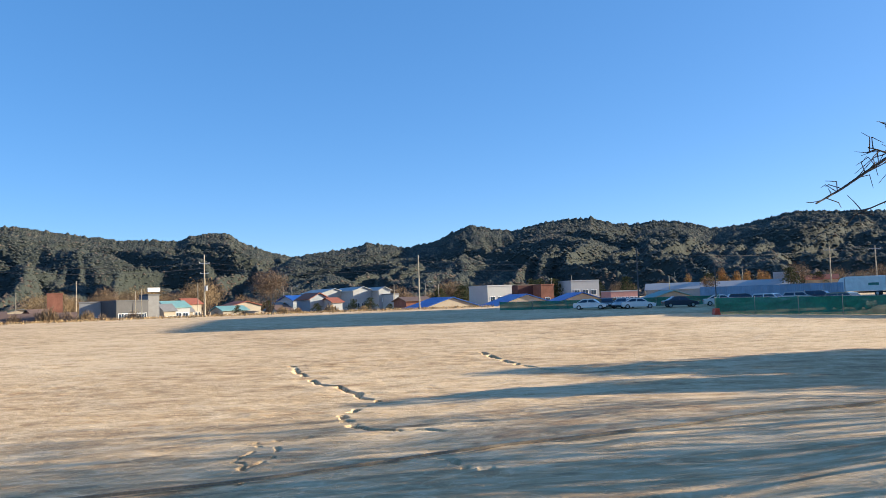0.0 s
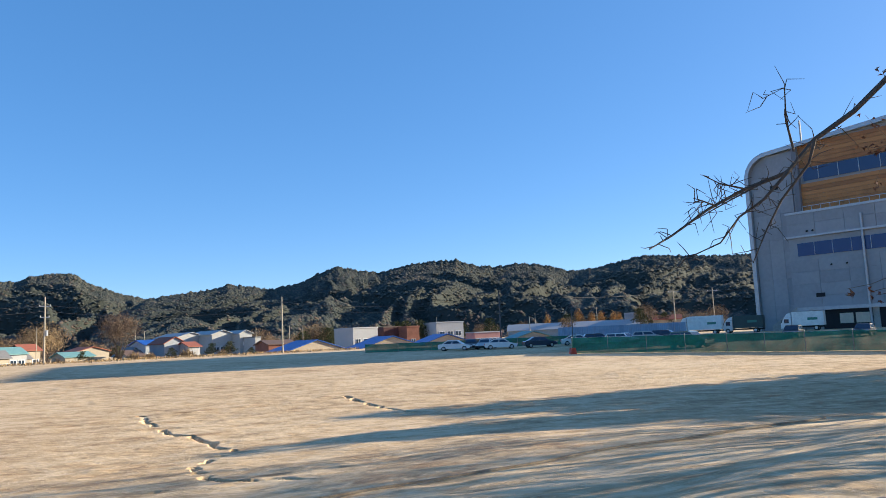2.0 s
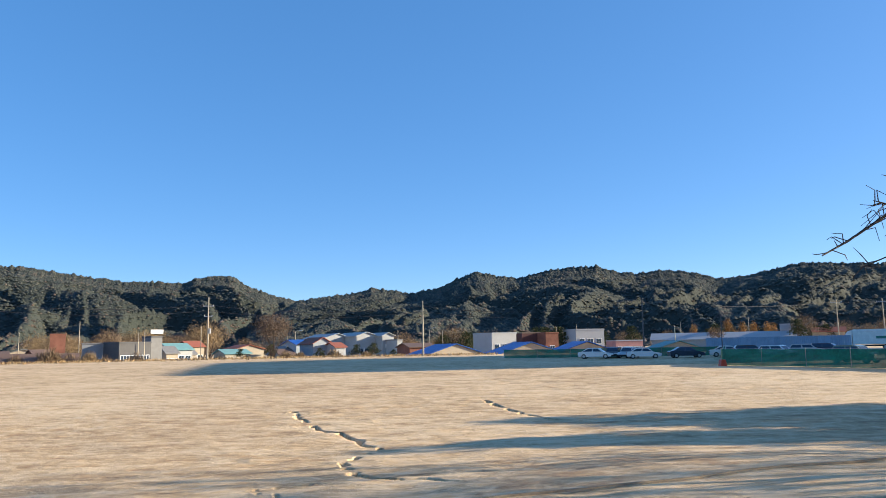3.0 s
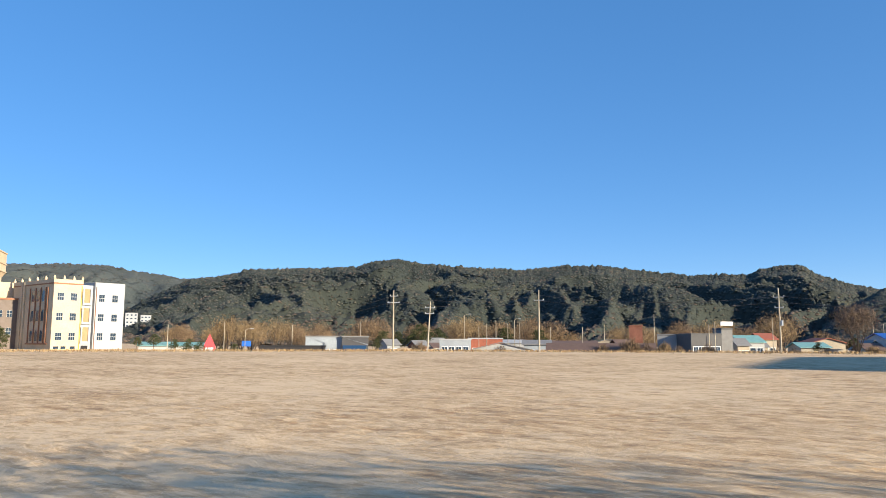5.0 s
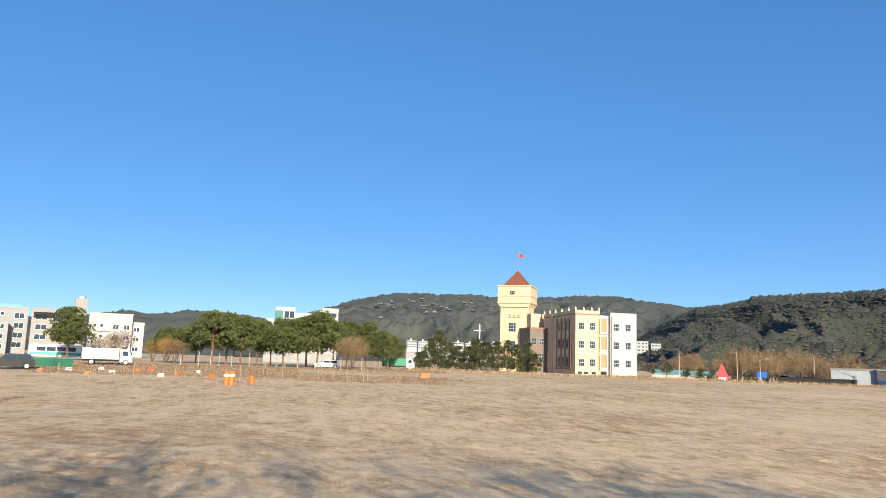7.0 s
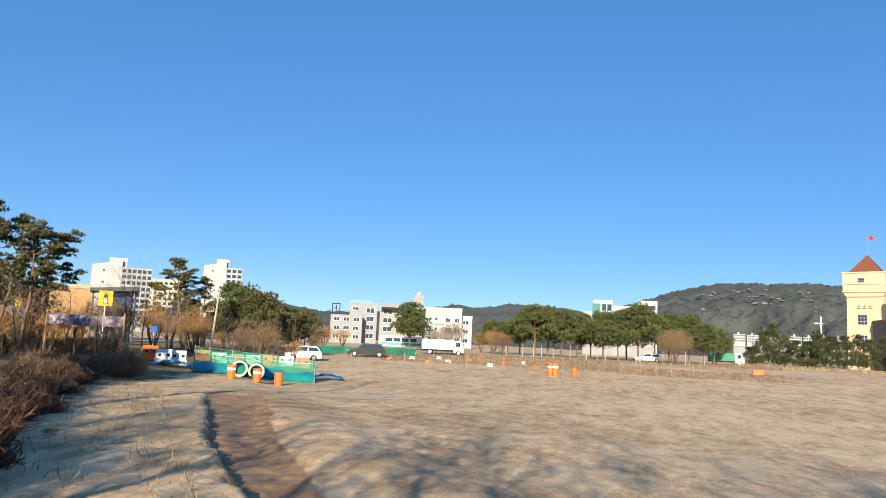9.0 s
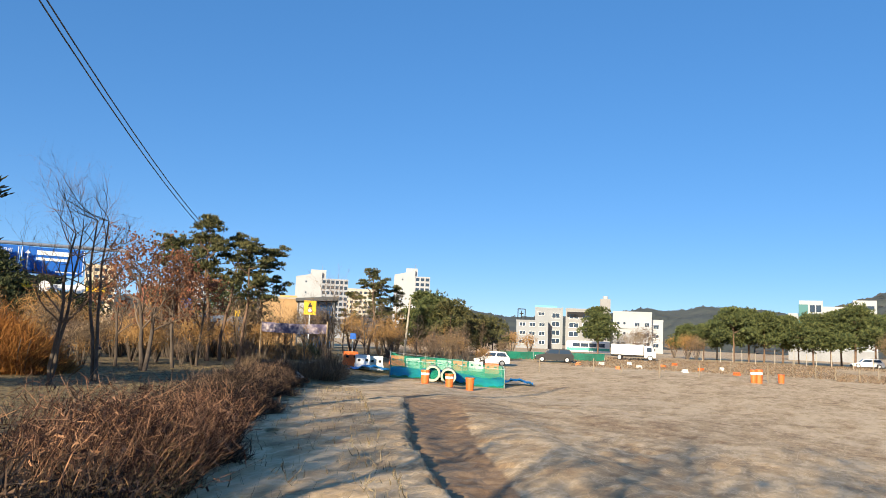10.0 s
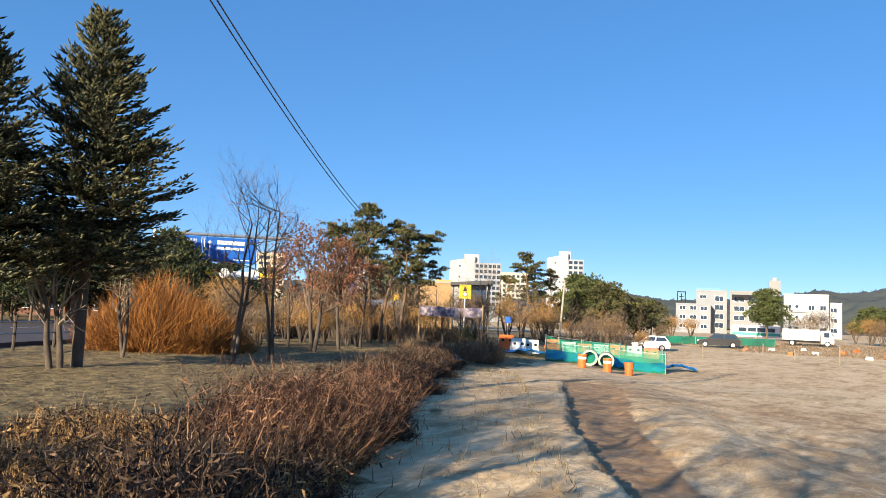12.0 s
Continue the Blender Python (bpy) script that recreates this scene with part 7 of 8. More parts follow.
# overhead direction sign on its gantry
gd = 62
gan = thing("road_sign_gantry", spot(146.6, gd), "blue direction signs on a grey overhead gantry", "sign")
g = gan.matrix_basis.translation.z
z0, z1 = over(gd, 3.25) - g, over(gd, 5.05) - g
part("column", Shape().tube([(-4.6, 0.3, -0.3), (-4.6, 0.3, z1 + 0.4)], [0.2, 0.15], 10), PANEL_EDGE, gan)
part("beam", Shape().tube([(-4.6, 0.3, z1 + 0.15), (6.2, 0.3, z1 + 0.3)], 0.13, 8), PANEL_EDGE, gan)
for x0, x1 in ((-3.35, -1.0), (-0.95, 3.3)):
    bd = part("sign_board", Shape().box(x0, x1, -0.05, 0.05, z0, z1, 0.02), SIGN_BLUE, gan)
    for e in ((x0 + 0.06, x0 + 0.11, z0 + 0.06, z1 - 0.06), (x1 - 0.11, x1 - 0.06, z0 + 0.06, z1 - 0.06)):
        part("border", Shape().box(e[0], e[1], -0.062, -0.05, e[2], e[3]), SIGN_WHITE, bd)
up_face = Matrix.Rotation(radians(90), 4, "X")
text_part("토리공원", 0.36, Matrix.Translation((-2.1, -0.06, z1 - 0.5)) @ up_face, SIGN_WHITE, gan)
text_part("Tori Park", 0.3, Matrix.Translation((-2.1, -0.06, z1 - 0.82)) @ up_face, SIGN_WHITE, gan)
text_part("토리마을", 0.5, Matrix.Translation((-2.15, -0.06, z1 - 1.42)) @ up_face, SIGN_WHITE, gan)
for x0, x1, zz, hh in ((-2.9, -1.5, z0 + 0.17, 0.07), (0.1, 2.2, z1 - 0.55, 0.32), (0.1, 2.2, z1 - 0.95, 0.2), (1.4, 2.7, z0 + 0.2, 0.07)):
    part("lettering_bar", Shape().box(x0, x1, -0.062, -0.05, zz, zz + hh), SIGN_WHITE, gan)
part("arrow", Shape().box(-0.52, -0.42, -0.062, -0.05, z0 + 0.4, z1 - 0.5).prism([(-0.65, z1 - 0.5), (-0.29, z1 - 0.5), (-0.47, z1 - 0.25)], -0.062, -0.05), SIGN_WHITE, gan)
part("arrow_head", Shape().prism([(-2.9, z0 + 0.1), (-2.9, z0 + 0.32), (-3.1, z0 + 0.21)], -0.062, -0.05), SIGN_WHITE, gan)
part("arrow_head", Shape().prism([(2.7, z0 + 0.12), (2.9, z0 + 0.235), (2.7, z0 + 0.35)], -0.062, -0.05), SIGN_WHITE, gan)
# traffic-light arm with boards and lamps
arm = thing("traffic_signal", spot(146.2, 70), "long traffic signal arm with round signs and amber boards", "traffic light")
za = over(70, 2.45) - float(arm.matrix_basis.translation.z)
part("column", Shape().tube([(-5.6, 0, -0.3), (-5.6, 0, za + 0.3)], 0.16, 8), PANEL_EDGE, arm)
part("arm", Shape().tube([(-5.6, 0, za), (5.4, 0, za - 0.05)], 0.09, 8), PANEL_EDGE, arm)
for x, w_, mat in ((-3.2, 1.7, SIGN_WHITE), (-1.2, 1.5, SIGN_YELLOW), (2.0, 1.9, SIGN_WHITE), (4.3, 1.5, SIGN_YELLOW)):
    part("board", Shape().box(x - w_ / 2, x + w_ / 2, -0.18, -0.1, za - 0.2, za + 0.22, 0.03), mat, arm)
for x in (0.4, 3.0):
    part("round_sign", Shape().tube([(x, -0.2, za), (x, -0.15, za)], 0.46, 18), SIGN_WHITE, arm)
# signs further along
ys, a, b = sign_on_post("warning_sign", 127.75, 62, 1.45, 2.5, 0.98, SIGN_YELLOW, "yellow pedestrian warning sign on a post")
part("symbol", Shape().prism([(-0.2, a + 0.62), (0.2, a + 0.62), (0, a + 0.98)], -0.045, -0.03), DARK, ys)
part("speed_ring", Shape().tube([(0, -0.05, a + 0.36), (0, -0.035, a + 0.36)], 0.2, 16), TAIL, ys)
part("speed_disc", Shape().tube([(0, -0.06, a + 0.36), (0, -0.04, a + 0.36)], 0.15, 16), SIGN_WHITE, ys)
bn = thing("banner", spot(128.8, 46), "long printed cloth banner strung between two posts", "banner")
zb = over(46, 0.05) - float(bn.matrix_basis.translation.z)
s = Shape()
vs = [(-1.95 + 3.9 * i / 24, 0.05 * math.sin(i * 0.9), zb + 0.58 * k - 0.05 * math.sin(math.pi * i / 24) + o) for o in (0,) for k in (0, 1) for i in range(25)]
s.add(vs, [(i, i + 1, i + 26, i + 25) for i in range(24)])
BANNER = material("printed_banner", [(0.04, 0.035, 0.09), (0.13, 0.11, 0.17), (0.5, 0.42, 0.4)], 0.9, 0.7, fine=4)
part("cloth", s, BANNER, bn)
for x in (-1.95, 1.95):
    part("post", Shape().tube([(x, 0.04, -0.3), (x, 0.04, zb + 0.75)], 0.05, 6), WOOD, bn)
power_pole(131.55, 50, 5.08, "grey concrete pole beside the footpath", r=0.13, mat=CONCRETE)
power_pole(120.5, 76, 3.05, "leaning pale pole behind the netted pit", r=0.13, lean=0.07)
power_pole(134.8, 75, 2.1, "green signal pole with an amber lamp", r=0.1, mat=plain("green_pole", (0.1, 0.2, 0.17)))
power_pole(153.2, 60, 3.9, "grey street lamp post by the road", r=0.13, mat=PANEL_EDGE)
sg_ = thing("pedestrian_signal", spot(133.0, 58), "amber pedestrian signal box on a dark post", "traffic light")
part("post", Shape().tube([(0, 0, -0.3), (0, 0, 3.0)], 0.1, 6), POLE_DARK, sg_)
part("lamp_box", Shape().box(-0.2, 0.2, -0.15, 0.15, 2.6, 3.4, 0.04), SIGN_YELLOW, sg_)
sg_ = thing("traffic_signal", spot(132.7, 80), "amber traffic light on a green arm", "traffic light")
part("arm", Shape().tube([(-4, 0, 4.6), (1.6, 0, 4.6)], 0.07, 6), PANEL_EDGE, sg_)
part("post", Shape().tube([(-4, 0, -0.3), (-4, 0, 5.2)], 0.1, 6), PANEL_EDGE, sg_)
part("lamp_box", Shape().box(0.0, 1.6, -0.2, 0.2, 4.4, 5.0, 0.08), SIGN_YELLOW, sg_)
sign_on_post("road_sign", 136.6, 60, 1.4, 2.2, 0.85, SIGN_BLUE, "blue road sign behind the trees")
sign_on_post("road_sign", 124.4, 64, -0.25, 0.2, 0.5, SIGN_BLUE, "small round blue sign on a post")
car(along_m := spot(150.5, 42, 40), SILVER_CAR, "silver car on the road behind the verge", L=4.4)
car(spot(139.6, 64, 30), plain("teal_paint", (0.0, 0.3, 0.3), 0.3), "teal car on the road behind the trees", L=4.3)
truck(spot(136.2, 56, 30), WHITE_CAR, plain("blue_grey_box", (0.3, 0.36, 0.45), 0.5), "white and blue lorry on the road behind trees", L=7.5, H=2.9)

# firs, bare trees, red pines
fir_tree(spot(155.2, 23), 10.25, 6.5, 91, "tall dark fir standing beside the road", 0.27)
fir_tree(spot(163.0, 22), 9.3, 6.8, 92, "tall dark fir standing beside the road", 0.27)
bare_tree(spot(156.5, 22.5), 4.0, 93, "small pale-barked tree under the firs", 0.09, 2, 4, group="verge trees", twig_mat=PALE_BARK)
bare_tree(spot(152.4, 27), 3.8, 94, "small pale-barked tree beside the road", 0.06, 2, 4, group="verge trees", twig_mat=PALE_BARK)
bare_tree(spot(145.15, 25), 6.4, 95, "slender bare tree with a rounded head of fine twigs", 0.06, 2, 5, spread=0.2, crown_from=0.42, upright=0.12)
bare_tree(spot(142.25, 27), 7.6, 96, "slender bare tree with a rounded head of fine twigs", 0.06, 2, 5, spread=0.18, crown_from=0.45, upright=0.12)
bare_tree(spot(139.1, 34), 5.9, 97, "bare maple with withered red leaves", 0.1, 2, 5, RED_LEAF, 1100, 0.3, crown_from=0.4)
bare_tree(spot(137.2, 37), 5.4, 98, "bare maple with withered red leaves", 0.09, 1, 5, RED_LEAF, 1100, 0.3, crown_from=0.4)
bare_tree(spot(141.0, 38), 5.0, 99, "bare maple with withered red leaves", 0.08, 1, 5, RED_LEAF, 700, 0.3, crown_from=0.4)
bare_tree(spot(135.6, 40), 4.8, 100, "bare maple with withered red leaves", 0.08, 1, 5, RED_LEAF, 800, 0.3, crown_from=0.4)
red_pine(spot(136.9, 47), 7.2, 101, "yellow-green red pine leaning from the group", 0.1, 9, bare_to=0.68, wide=0.3)
red_pine(spot(134.9, 46), 8.2, 102, "tall red pine with ragged needle clouds", 0.03, 11)
red_pine(spot(134.0, 47), 7.4, 103, "tall red pine with ragged needle clouds", 0.05, 8)
red_pine(spot(132.8, 47), 7.2, 104, "tall red pine with ragged needle clouds", 0.07, 9)
red_pine(spot(131.5, 49), 7.2, 105, "leaning red pine with low ragged boughs", 0.05, 9, bare_to=0.5)
red_pine(spot(123.2, 78), 8.6, 106, "slender old red pine with sparse crown", 0.06, 9, bare_to=0.45)
red_pine(spot(122.4, 80), 7.6, 107, "slender old red pine with sparse crown", 0.06, 10, bare_to=0.35)
red_pine(spot(121.5, 82), 7.2, 108, "slender old red pine with sparse crown", 0.08, 10, bare_to=0.35)
red_pine(spot(124.6, 84), 6.6, 109, "slender old red pine with sparse crown", 0.05, 8, bare_to=0.3)
for yaw, d, h_, w_, sd in ((119.3, 96, 7.6, 6.0, 1), (118.2, 92, 7.2, 6.5, 2), (117.0, 90, 6.6, 7.0, 3), (116.2, 98, 6.0, 6.0, 4), (115.0, 100, 5.2, 6.0, 5), (113.8, 104, 5.0, 6.0, 6)):
    round_pine(spot(yaw, d), h_, w_, 120 + sd, "olive-green pine behind the pit", 1500, PINE_GREEN if sd < 3 else OLD_PINE_GREEN, "pines behind the pit", 0.2)
rng = random.Random(9)
for k, (yaw, d, h_) in enumerate(((130.0, 62, 4.6), (128.9, 58, 3.4), (127.4, 60, 4.6), (126.0, 58, 5.6), (125.0, 56, 4.8), (123.4, 66, 4.4), (122.2, 70, 4.2), (121.0, 72, 3.8), (119.6, 74, 3.6), (118.5, 78, 3.2), (117.4, 80, 3.4), (116.0, 84, 3.6), (114.6, 88, 4.2), (135.4, 56, 3.0), (133.7, 54, 2.6), (129.5, 48, 2.6), (127.9, 46, 2.4), (126.4, 46, 2.2))):
    bare_tree(spot(yaw, d), h_ * 1.25, 200 + k, "thin young roadside tree, bare and brown", 0.05, 1 + k % 2, 4, twig_mat=(BROWN_TWIG, TAN_TWIG, TWIG)[k % 3], group="young roadside trees", crown_from=0.15)
# clipped evergreen and brown hedges along the road
for k in range(18):
    yaw = 140.5 - k * 0.75
    twig_bush(spot(yaw, 53 + (k % 3)), 1.3 + 0.3 * (k % 2), 2.3, 300 + k, "brown roadside hedge bush", 500, (BROWN_TWIG, TAN_TWIG, OLD_PINE_GREEN)[k % 3], "hedge_bush", "hedge bushes", thin=0.014)
for yaw, d, w_, h_, n_, sd in ((152.9, 31.2, 2.8, 1.9, 3000, 1), (150.2, 31.6, 5.0, 3.0, 6500, 2), (147.2, 30.8, 3.4, 2.1, 3600, 3), (145.2, 31.4, 2.2, 1.3, 1800, 4)):
    twig_bush(spot(yaw, d), h_, w_, 340 + sd, "dense orange-brown forsythia bush with bare shoots", n_, FORSYTHIA, "forsythia_bush", "forsythia bushes", thin=0.008)
for yaw, d, w_, h_, sd in ((129.8, 37, 2.2, 0.9, 4), (127.6, 38, 2.6, 1.2, 5), (126.1, 39, 2.2, 1.5, 6), (131.5, 39, 2.0, 0.8, 7)):
    twig_bush(spot(yaw, d), h_, w_, 320 + sd, "brown weedy thicket at the path's end", 1500, BROWN_TWIG, "thicket", "thickets", thin=0.008)
rk = Shape()
rng2 = random.Random(3)
for p, r_ in (((0, 0, 0.2), 0.45), ((0.4, 0.1, 0.15), 0.3), ((-0.3, 0.1, 0.35), 0.25)):
    rk.lump(p, r_, rng2, 0.3, 0.8)
solo("rock", rk, ROCK, "pale broken rock at the path's end", "rock", m=spot(129.1, 34))

# overhead cables from a near pole to one among the pines
def ray(yaw, up, d):
    a, e = radians(yaw), radians(up)
    return Vector((-math.sin(a) * math.cos(e), math.cos(a) * math.cos(e), math.sin(e))) * d + Vector((0.2, 0.2, EYE))


near_pole = power_pole(163.5, 11.0, 42, "dark weathered pole carrying two cables", r=0.15, mat=BARK)
for k in range(2):
    p, q = ray(162.0, 35.2, 14) + Vector((-0.1 * k, 0.08 * k, 0.03 * k)), ray(134.3, 6.0, 58) + Vector((-0.2 * k, 0.2 * k, 0))
    pts = [p.lerp(q, i / 14) - Vector((0, 0, 0.9 * 4 * (i / 14) * (1 - i / 14))) for i in range(15)]
    solo("cable", Shape().tube(pts, 0.02, 5), POLE_DARK, "black overhead cable across the sky", "cable", "cables")

# ---- weeds between the path and the lawn ----
OCHRE_WEED = material("ochre_weeds", [(0.035, 0.016, 0.007), (0.17, 0.09, 0.036), (0.48, 0.29, 0.12)], 0.9, 0.95, island=0.9)
RED_STALK = material("red_brown_stalks", [(0.06, 0.025, 0.013), (0.17, 0.078, 0.04), (0.4, 0.21, 0.11)], 0.9, 0.95, island=0.9)


def weed_patch():
    rng = random.Random(19)
    herbs, stalks, brush = Shape(), Shape(), Shape()

    def stem(s, x, y, h_, lean, n, spread, wid, leaf=0.0):
        p0 = Vector((x, y, float(gz(x, y)) - 0.03))
        q = p0 + Vector((0, 0, h_)) + lean
        blade(s, p0, q, wid, rng, 0.1)
        for j in range(n):
            p = p0.lerp(q, rng.uniform(0.3, 0.98))
            if rng.random() < leaf:
                # a curled dead leaf that hangs from the stem
                blade(s, p, p + Vector((rng.gauss(0, 0.05), rng.gauss(0, 0.05), rng.uniform(-0.08, 0.03))), rng.uniform(0.007, 0.016), rng, 0.3)
            else:
                blade(s, p, p + Vector((rng.gauss(0, spread), rng.gauss(0, spread), rng.uniform(0.0, 0.24))), wid * 0.8, rng, 0.2)

    # leafy ochre herbs, thickest near the standpoint and thinning towards the lawn
    for k in range(30000):
        u_, s_ = rng.uniform(-2, 13), -2.9 - abs(rng.gauss(0, 3.0))
        x, y = along(u_, s_)
        d = math.hypot(x, y)
        patch = 0.5 + 0.3 * math.sin(x * 1.9 + y * 0.8) + 0.2 * math.sin(x * 0.7 - y * 2.9)
        if d < 4.4 or d > 10.8 + 1.5 * patch or s_ < -10 or rng.random() > 0.2 + 0.9 * patch:
            continue
        h_ = rng.uniform(0.15, 0.62) * (0.5 + 0.75 * patch) * min(1, 1.5 - d / 14)
        stem(herbs, x, y, h_, Vector((rng.gauss(0, 0.08), rng.gauss(0, 0.08), 0)), rng.randint(4, 9), 0.08, rng.uniform(0.003, 0.006), 0.65)
    # a stand of taller reddish stalks that arches over towards the path
    for k in range(2600):
        f = rng.random()
        yaw, d = lerp(146.0, 131.0, f) + rng.gauss(0, 2.2), lerp(8.6, 11.5, f) + rng.gauss(0, 0.8)
        x, y = -math.sin(radians(yaw)) * d, math.cos(radians(yaw)) * d
        if bank_side(x, y)[0] > -3.0:
            continue
        lean = Vector((EDGE_OUT[0], EDGE_OUT[1], 0)) * rng.uniform(-0.1, 0.75) + Vector((rng.gauss(0, 0.16), rng.gauss(0, 0.16), 0))
        stem(stalks, x, y, rng.uniform(0.45, 1.35) * lerp(1.0, 0.75, f), lean, 6, 0.12, rng.uniform(0.003, 0.006), 0.15)
    # brush along the border of the path, its shaded side put into dark colours
    for k in range(34000):
        u_ = 2 + 34 * rng.random() ** 1.4
        s_ = -3.1 - abs(rng.gauss(0, 0.6)) + 0.3 * math.sin(u_ * 1.1) + 0.2 * math.sin(u_ * 2.7)
        x, y = along(u_, s_)
        patch = 0.55 + 0.3 * math.sin(u_ * 1.3) + 0.2 * math.sin(u_ * 3.1 + 1)
        if math.hypot(x, y) < 5 or rng.random() > 0.3 + 0.8 * patch:
            continue
        h_ = rng.uniform(0.2, 0.95) * (0.6 + 0.5 * patch) * min(1.0, 0.3 + 1.1 * (-2.9 - s_))
        stem(brush, x, y, max(0.06, h_), Vector((rng.gauss(0, 0.16), rng.gauss(0, 0.16), 0)), rng.randint(3, 7), 0.12, rng.uniform(0.004, 0.012), 0.35)
    tagged(new("weed_patch", herbs.mesh("weed_patch", OCHRE_WEED)), "tangle of dead ochre weeds beside the footpath", "weeds", kind="stuff")
    tagged(new("arching_stalks", stalks.mesh("arching_stalks", RED_STALK)), "tall dead red-brown stalks that arch over the weeds", "weeds", kind="stuff")
    tagged(new("brush", brush.mesh("brush", SHADED_WEED)), "dead brush along the footpath's border, coloured dark as in shade", "weeds", kind="stuff")


weed_patch()


LAWN_STRAW = material("lawn_straw", [(0.12, 0.085, 0.04), (0.22, 0.165, 0.08), (0.32, 0.24, 0.12)], 0.6, 0.95, island=0.6)


def lawn():
    rng = random.Random(23)
    s = Shape()
    for k in range(52000):
        u_, s_ = rng.uniform(-3, 40), rng.uniform(-17.8, -3.4)
        x, y = along(u_, s_)
        if math.hypot(x, y) < 4:
            continue
        z = float(gz(x, y))
        blade(s, (x, y, z - 0.02), (x + rng.gauss(0, 0.08), y + rng.gauss(0, 0.08), z + rng.uniform(0.02, 0.055)), rng.uniform(0.003, 0.007), rng, 0.05)
    for k in range(5000):
        u_, s_ = rng.uniform(-2, 30), -rng.random() ** 2 * 3.0
        x, y = along(u_, s_ - 0.5)
        if math.hypot(x, y) < 3.5 or rng.random() < 0.75:
            continue
        z = float(gz(x, y))
        blade(s, (x, y, z), (x + rng.gauss(0, 0.05), y + rng.gauss(0, 0.05), z + rng.uniform(0.05, 0.22)), rng.uniform(0.003, 0.008), rng)
    tagged(new("dry_lawn", s.mesh("dry_lawn", LAWN_STRAW)), "short straw-coloured winter lawn beside the road", "grass", kind="stuff")


lawn()

# rope laid over the field
rp = Shape()
pts = []
for k in range(60):
    f = k / 59
    x, y = lerp(-6.5, 14.5, f), lerp(10.3, 19.6, f ** 1.25) + 0.12 * math.sin(f * 23)
    pts.append((x, y, float(gz(x, y)) + 0.035))
rp.tube(pts, 0.03, 4)
solo("rope", rp, PALE_BARK, "pale straw rope lying across the sandy field", "rope")

# brown thicket behind the pit and along the road
rng = random.Random(14)
thick = [twig_bush(spot(126.8, 66), 4.6, 4.0, 350, "bare brown tree in the roadside thicket", 1000, BROWN_TWIG, "bare_tree", "roadside thicket", trunk=0.06, thin=0.016),
         twig_bush(spot(121.9, 70), 4.2, 4.2, 351, "bare tan tree in the roadside thicket", 1000, TAN_TWIG, "bare_tree", "roadside thicket", trunk=0.06, thin=0.016),
         twig_bush(spot(139.9, 44), 3.6, 3.4, 352, "bare dark tree in the roadside thicket", 900, TWIG, "bare_tree", "roadside thicket", trunk=0.05, thin=0.014)]
for k in range(40):
    yaw = rng.choice((rng.uniform(112.5, 131), rng.uniform(112.5, 131), rng.uniform(131, 149)))
    d = rng.uniform(64, 92) if yaw < 131 else rng.uniform(42, 60)
    copy_thing(rng.choice(thick), spot(yaw, d, rng.uniform(0, 360)) @ Matrix.Scale(rng.uniform(0.6, 1.15) * (1 if yaw > 122 else 0.8), 4))

for k in range(34):
    yaw = rng.uniform(131, 150)
    copy_thing(thick[k % 3], spot(yaw, rng.uniform(37, 52), rng.uniform(0, 360)) @ Matrix.Scale(rng.uniform(0.35, 0.8), 4))
for k in range(30):
    copy_thing(pine_proto, spot(rng.uniform(149, 166), rng.uniform(56, 66), rng.uniform(0, 360)) @ Matrix.Scale(rng.uniform(0.6, 0.95), 4))
for k in range(22):
    yaw = rng.uniform(129, 162)
    copy_thing(pine_proto, spot(yaw, rng.uniform(72, 92), rng.uniform(0, 360)) @ Matrix.Scale(rng.uniform(0.55, 0.85), 4))

# ---- trees added behind the standpoint, mostly out of view, to shade the foreground ----
for k, (x, y, h_) in enumerate(((12.0, 9.2, 9.0), (14.5, 12.5, 10.0), (18.5, 16.0, 11.0), (24.0, 20.5, 11.0), (14.0, 4.5, 9.5), (9.5, 0.3, 8.5), (8.0, -2.6, 7.6), (21.0, 9.5, 12.0), (28.0, 16.5, 12.0), (12.0, -6.5, 9.0), (20.0, 12.6, 11.0), (7.5, -6.2, 8.0), (4.5, -4.3, 6.2), (9.0, -9.5, 8.5), (25.0, 14.0, 12.0), (17.0, 10.8, 9.5), (34.0, 14.5, 11.5), (38.0, 19.0, 12.0), (42.0, 15.5, 12.5), (33.0, 10.5, 11.0), (46.0, 20.0, 12.0))):
    bare_tree(Matrix.Translation((x, y, float(gz(x, y)))), h_, 400 + k, "bare tree added to shade the foreground", 0.13, 1 + k % 2, 4, RED_LEAF, 950 if y > 4 and x > 13 else 300 if y < -4 else 260, 0.4, group="path-side trees", crown_from=0.25)
# pines out of view to the right, added for the broad shadow over the field
dark = round_pine(Matrix.Translation((34.0, 33.0, 0.8)), 8.2, 6.0, 421, "dark pine at the side of the field", 1100, DARK_HEDGE, "field-side pines", 0.1)
for x, y in ((38.0, 31.0), (43.0, 35.0), (30.0, 25.8), (36.0, 26.4), (41.0, 24.6), (46.0, 29.0)) + tuple(ray(yaw, 0, 82)[:2] for yaw in (160.5, 157.4, 154.6, 151.4, 148.6, 146.0)):
    copy_thing(dark, Matrix.Translation((x, y, 0.8)) @ Matrix.Rotation(x, 4, "Z"))

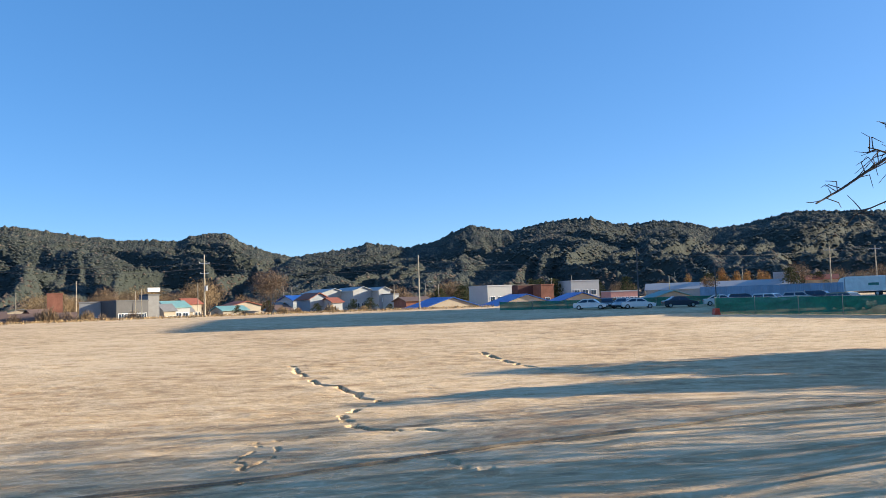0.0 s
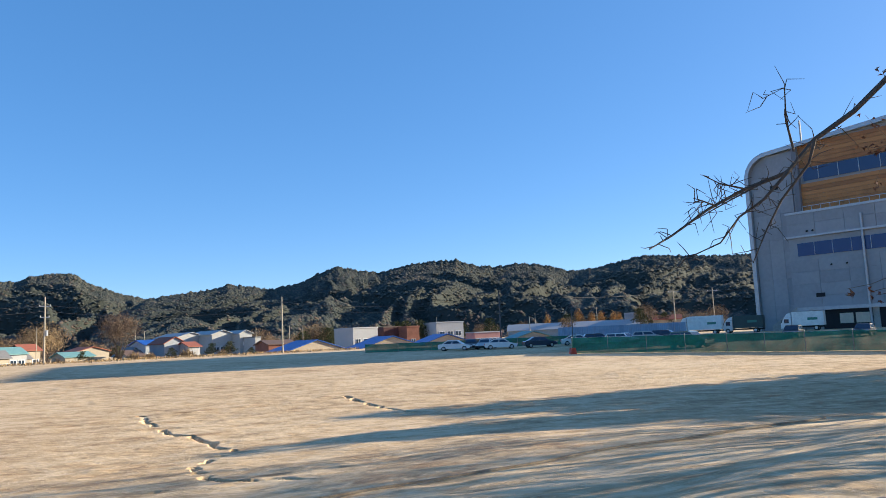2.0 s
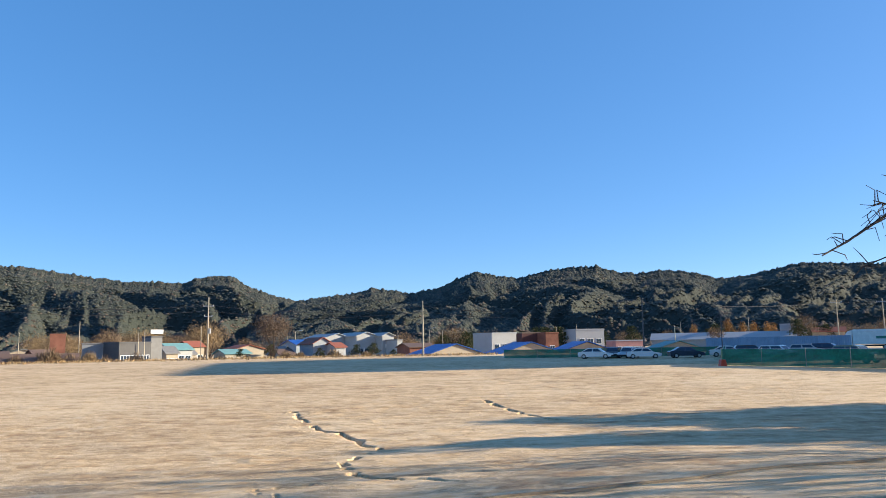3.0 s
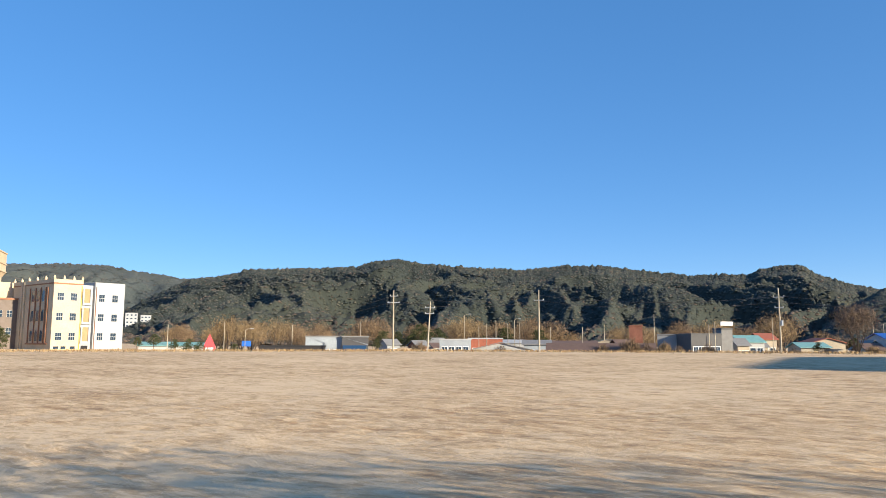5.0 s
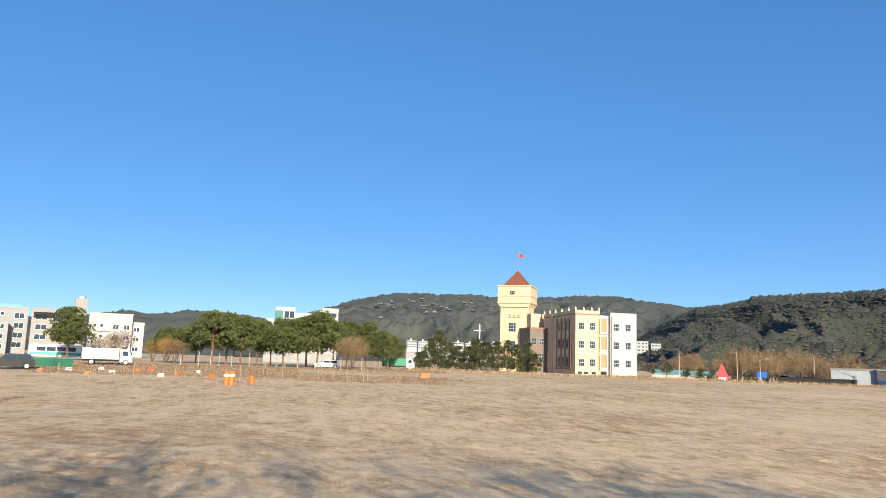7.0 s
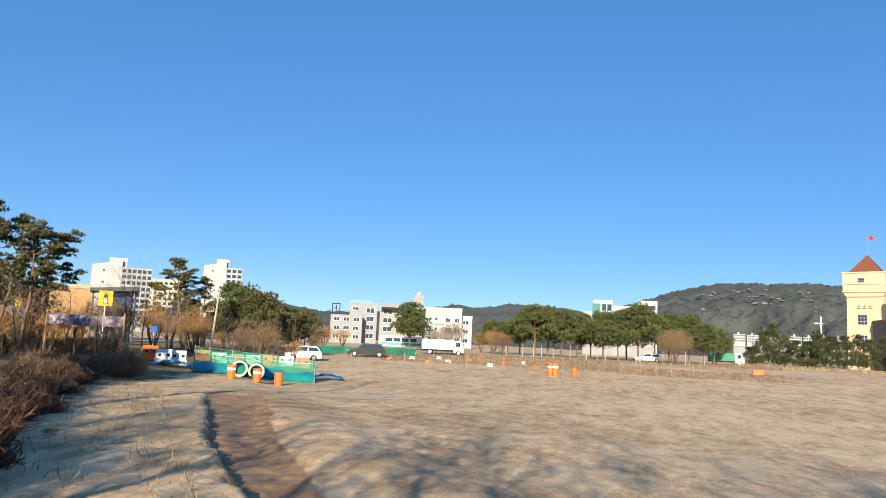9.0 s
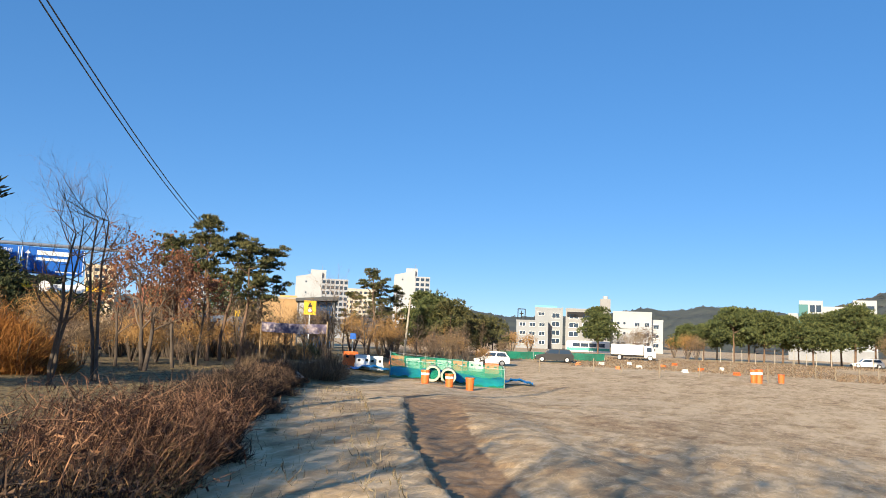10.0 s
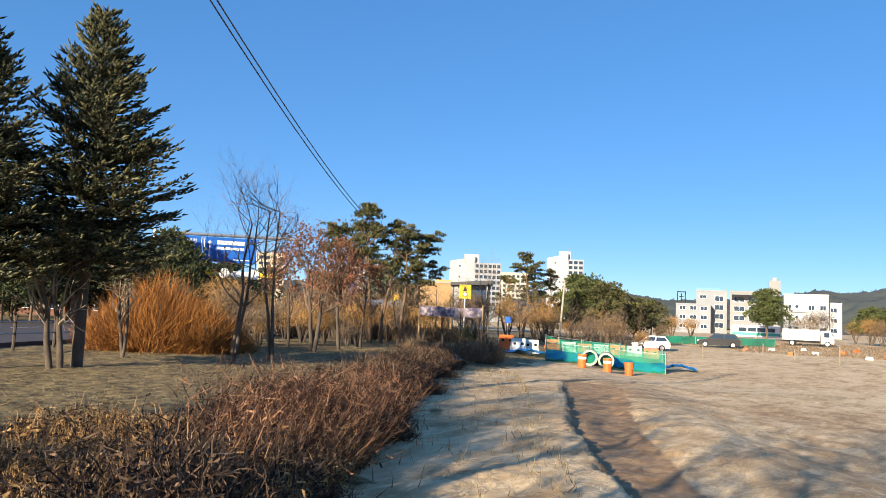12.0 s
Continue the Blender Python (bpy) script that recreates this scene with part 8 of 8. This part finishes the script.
# the low bough of the nearest tree that reaches into view
bt = thing("bare_tree", Matrix.Translation((9.2, 7.2, float(gz(9.2, 7.2)))), "bare tree whose low bough hangs over the field", "tree", "path-side trees")
inv = Matrix.Translation((-9.2, -7.2, -float(gz(9.2, 7.2))))
part("trunk", Shape().tube([(0, 0, -0.2), (0.1, 0.1, 2.2), (0.0, 0.3, 4.4), (0.3, 0.2, 7.4)], [0.1, 0.09, 0.075, 0.03], 9, False), BARK, bt, smooth_faces=True)
bw = Shape()
rng = random.Random(77)
fork = Vector((9.2, 7.4, float(gz(9.2, 7.2)) + 4.2))


def bough(yaws, ups, d0, d1, r0, r1, first=None):
    pts = ([first] if first is not None else []) + [ray(a, e, lerp(d0, d1, i / (len(yaws) - 1))) for i, (a, e) in enumerate(zip(yaws, ups))]
    bw.tube([inv @ p for p in pts], [lerp(r0, r1, i / (len(pts) - 1)) for i in range(len(pts))], 6, False)
    for p, q in zip(pts, pts[1:]):
        for j in range(5):
            c = inv @ p.lerp(q, rng.random())
            d = rand_dir(rng)
            bw.tube([c, c + d * 0.1, c + d * 0.12 + rand_dir(rng) * rng.uniform(0.05, 0.2)], [0.005, 0.004, 0.002], 3, False)
    return pts


bough((-42.4, -39.5, -37.1, -35.3, -32.6, -30.2, -27.7, -26.2), (15.3, 12.9, 11.5, 9.6, 8.8, 7.7, 6.1, 5.3), 8.6, 6.8, 0.034, 0.006, fork)
bough((-37.1, -36.6, -34.8, -33.7, -32.7), (11.5, 10.0, 7.9, 6.0, 3.9), 7.9, 7.6, 0.015, 0.004)
bough((-35.3, -33.7, -32.1, -30.8, -28.3), (9.6, 8.0, 7.0, 5.4, 4.4), 7.7, 7.2, 0.014, 0.004)
bough((-35.8, -35.5, -35.6, -34.2), (10.9, 12.9, 15.0, 14.5), 7.8, 7.6, 0.012, 0.003)
bough((-32.6, -31.1, -30.0), (8.8, 9.3, 10.0), 7.3, 7.1, 0.009, 0.003)
bough((-30.6, -29.8, -29.3), (7.9, 8.3, 8.5), 7.1, 7.0, 0.008, 0.003)
bough((-34.0, -31.5, -29.2), (9.2, 8.1, 7.0), 7.5, 7.2, 0.01, 0.003)
part("bough", bw, BARK, bt, "low bare bough")
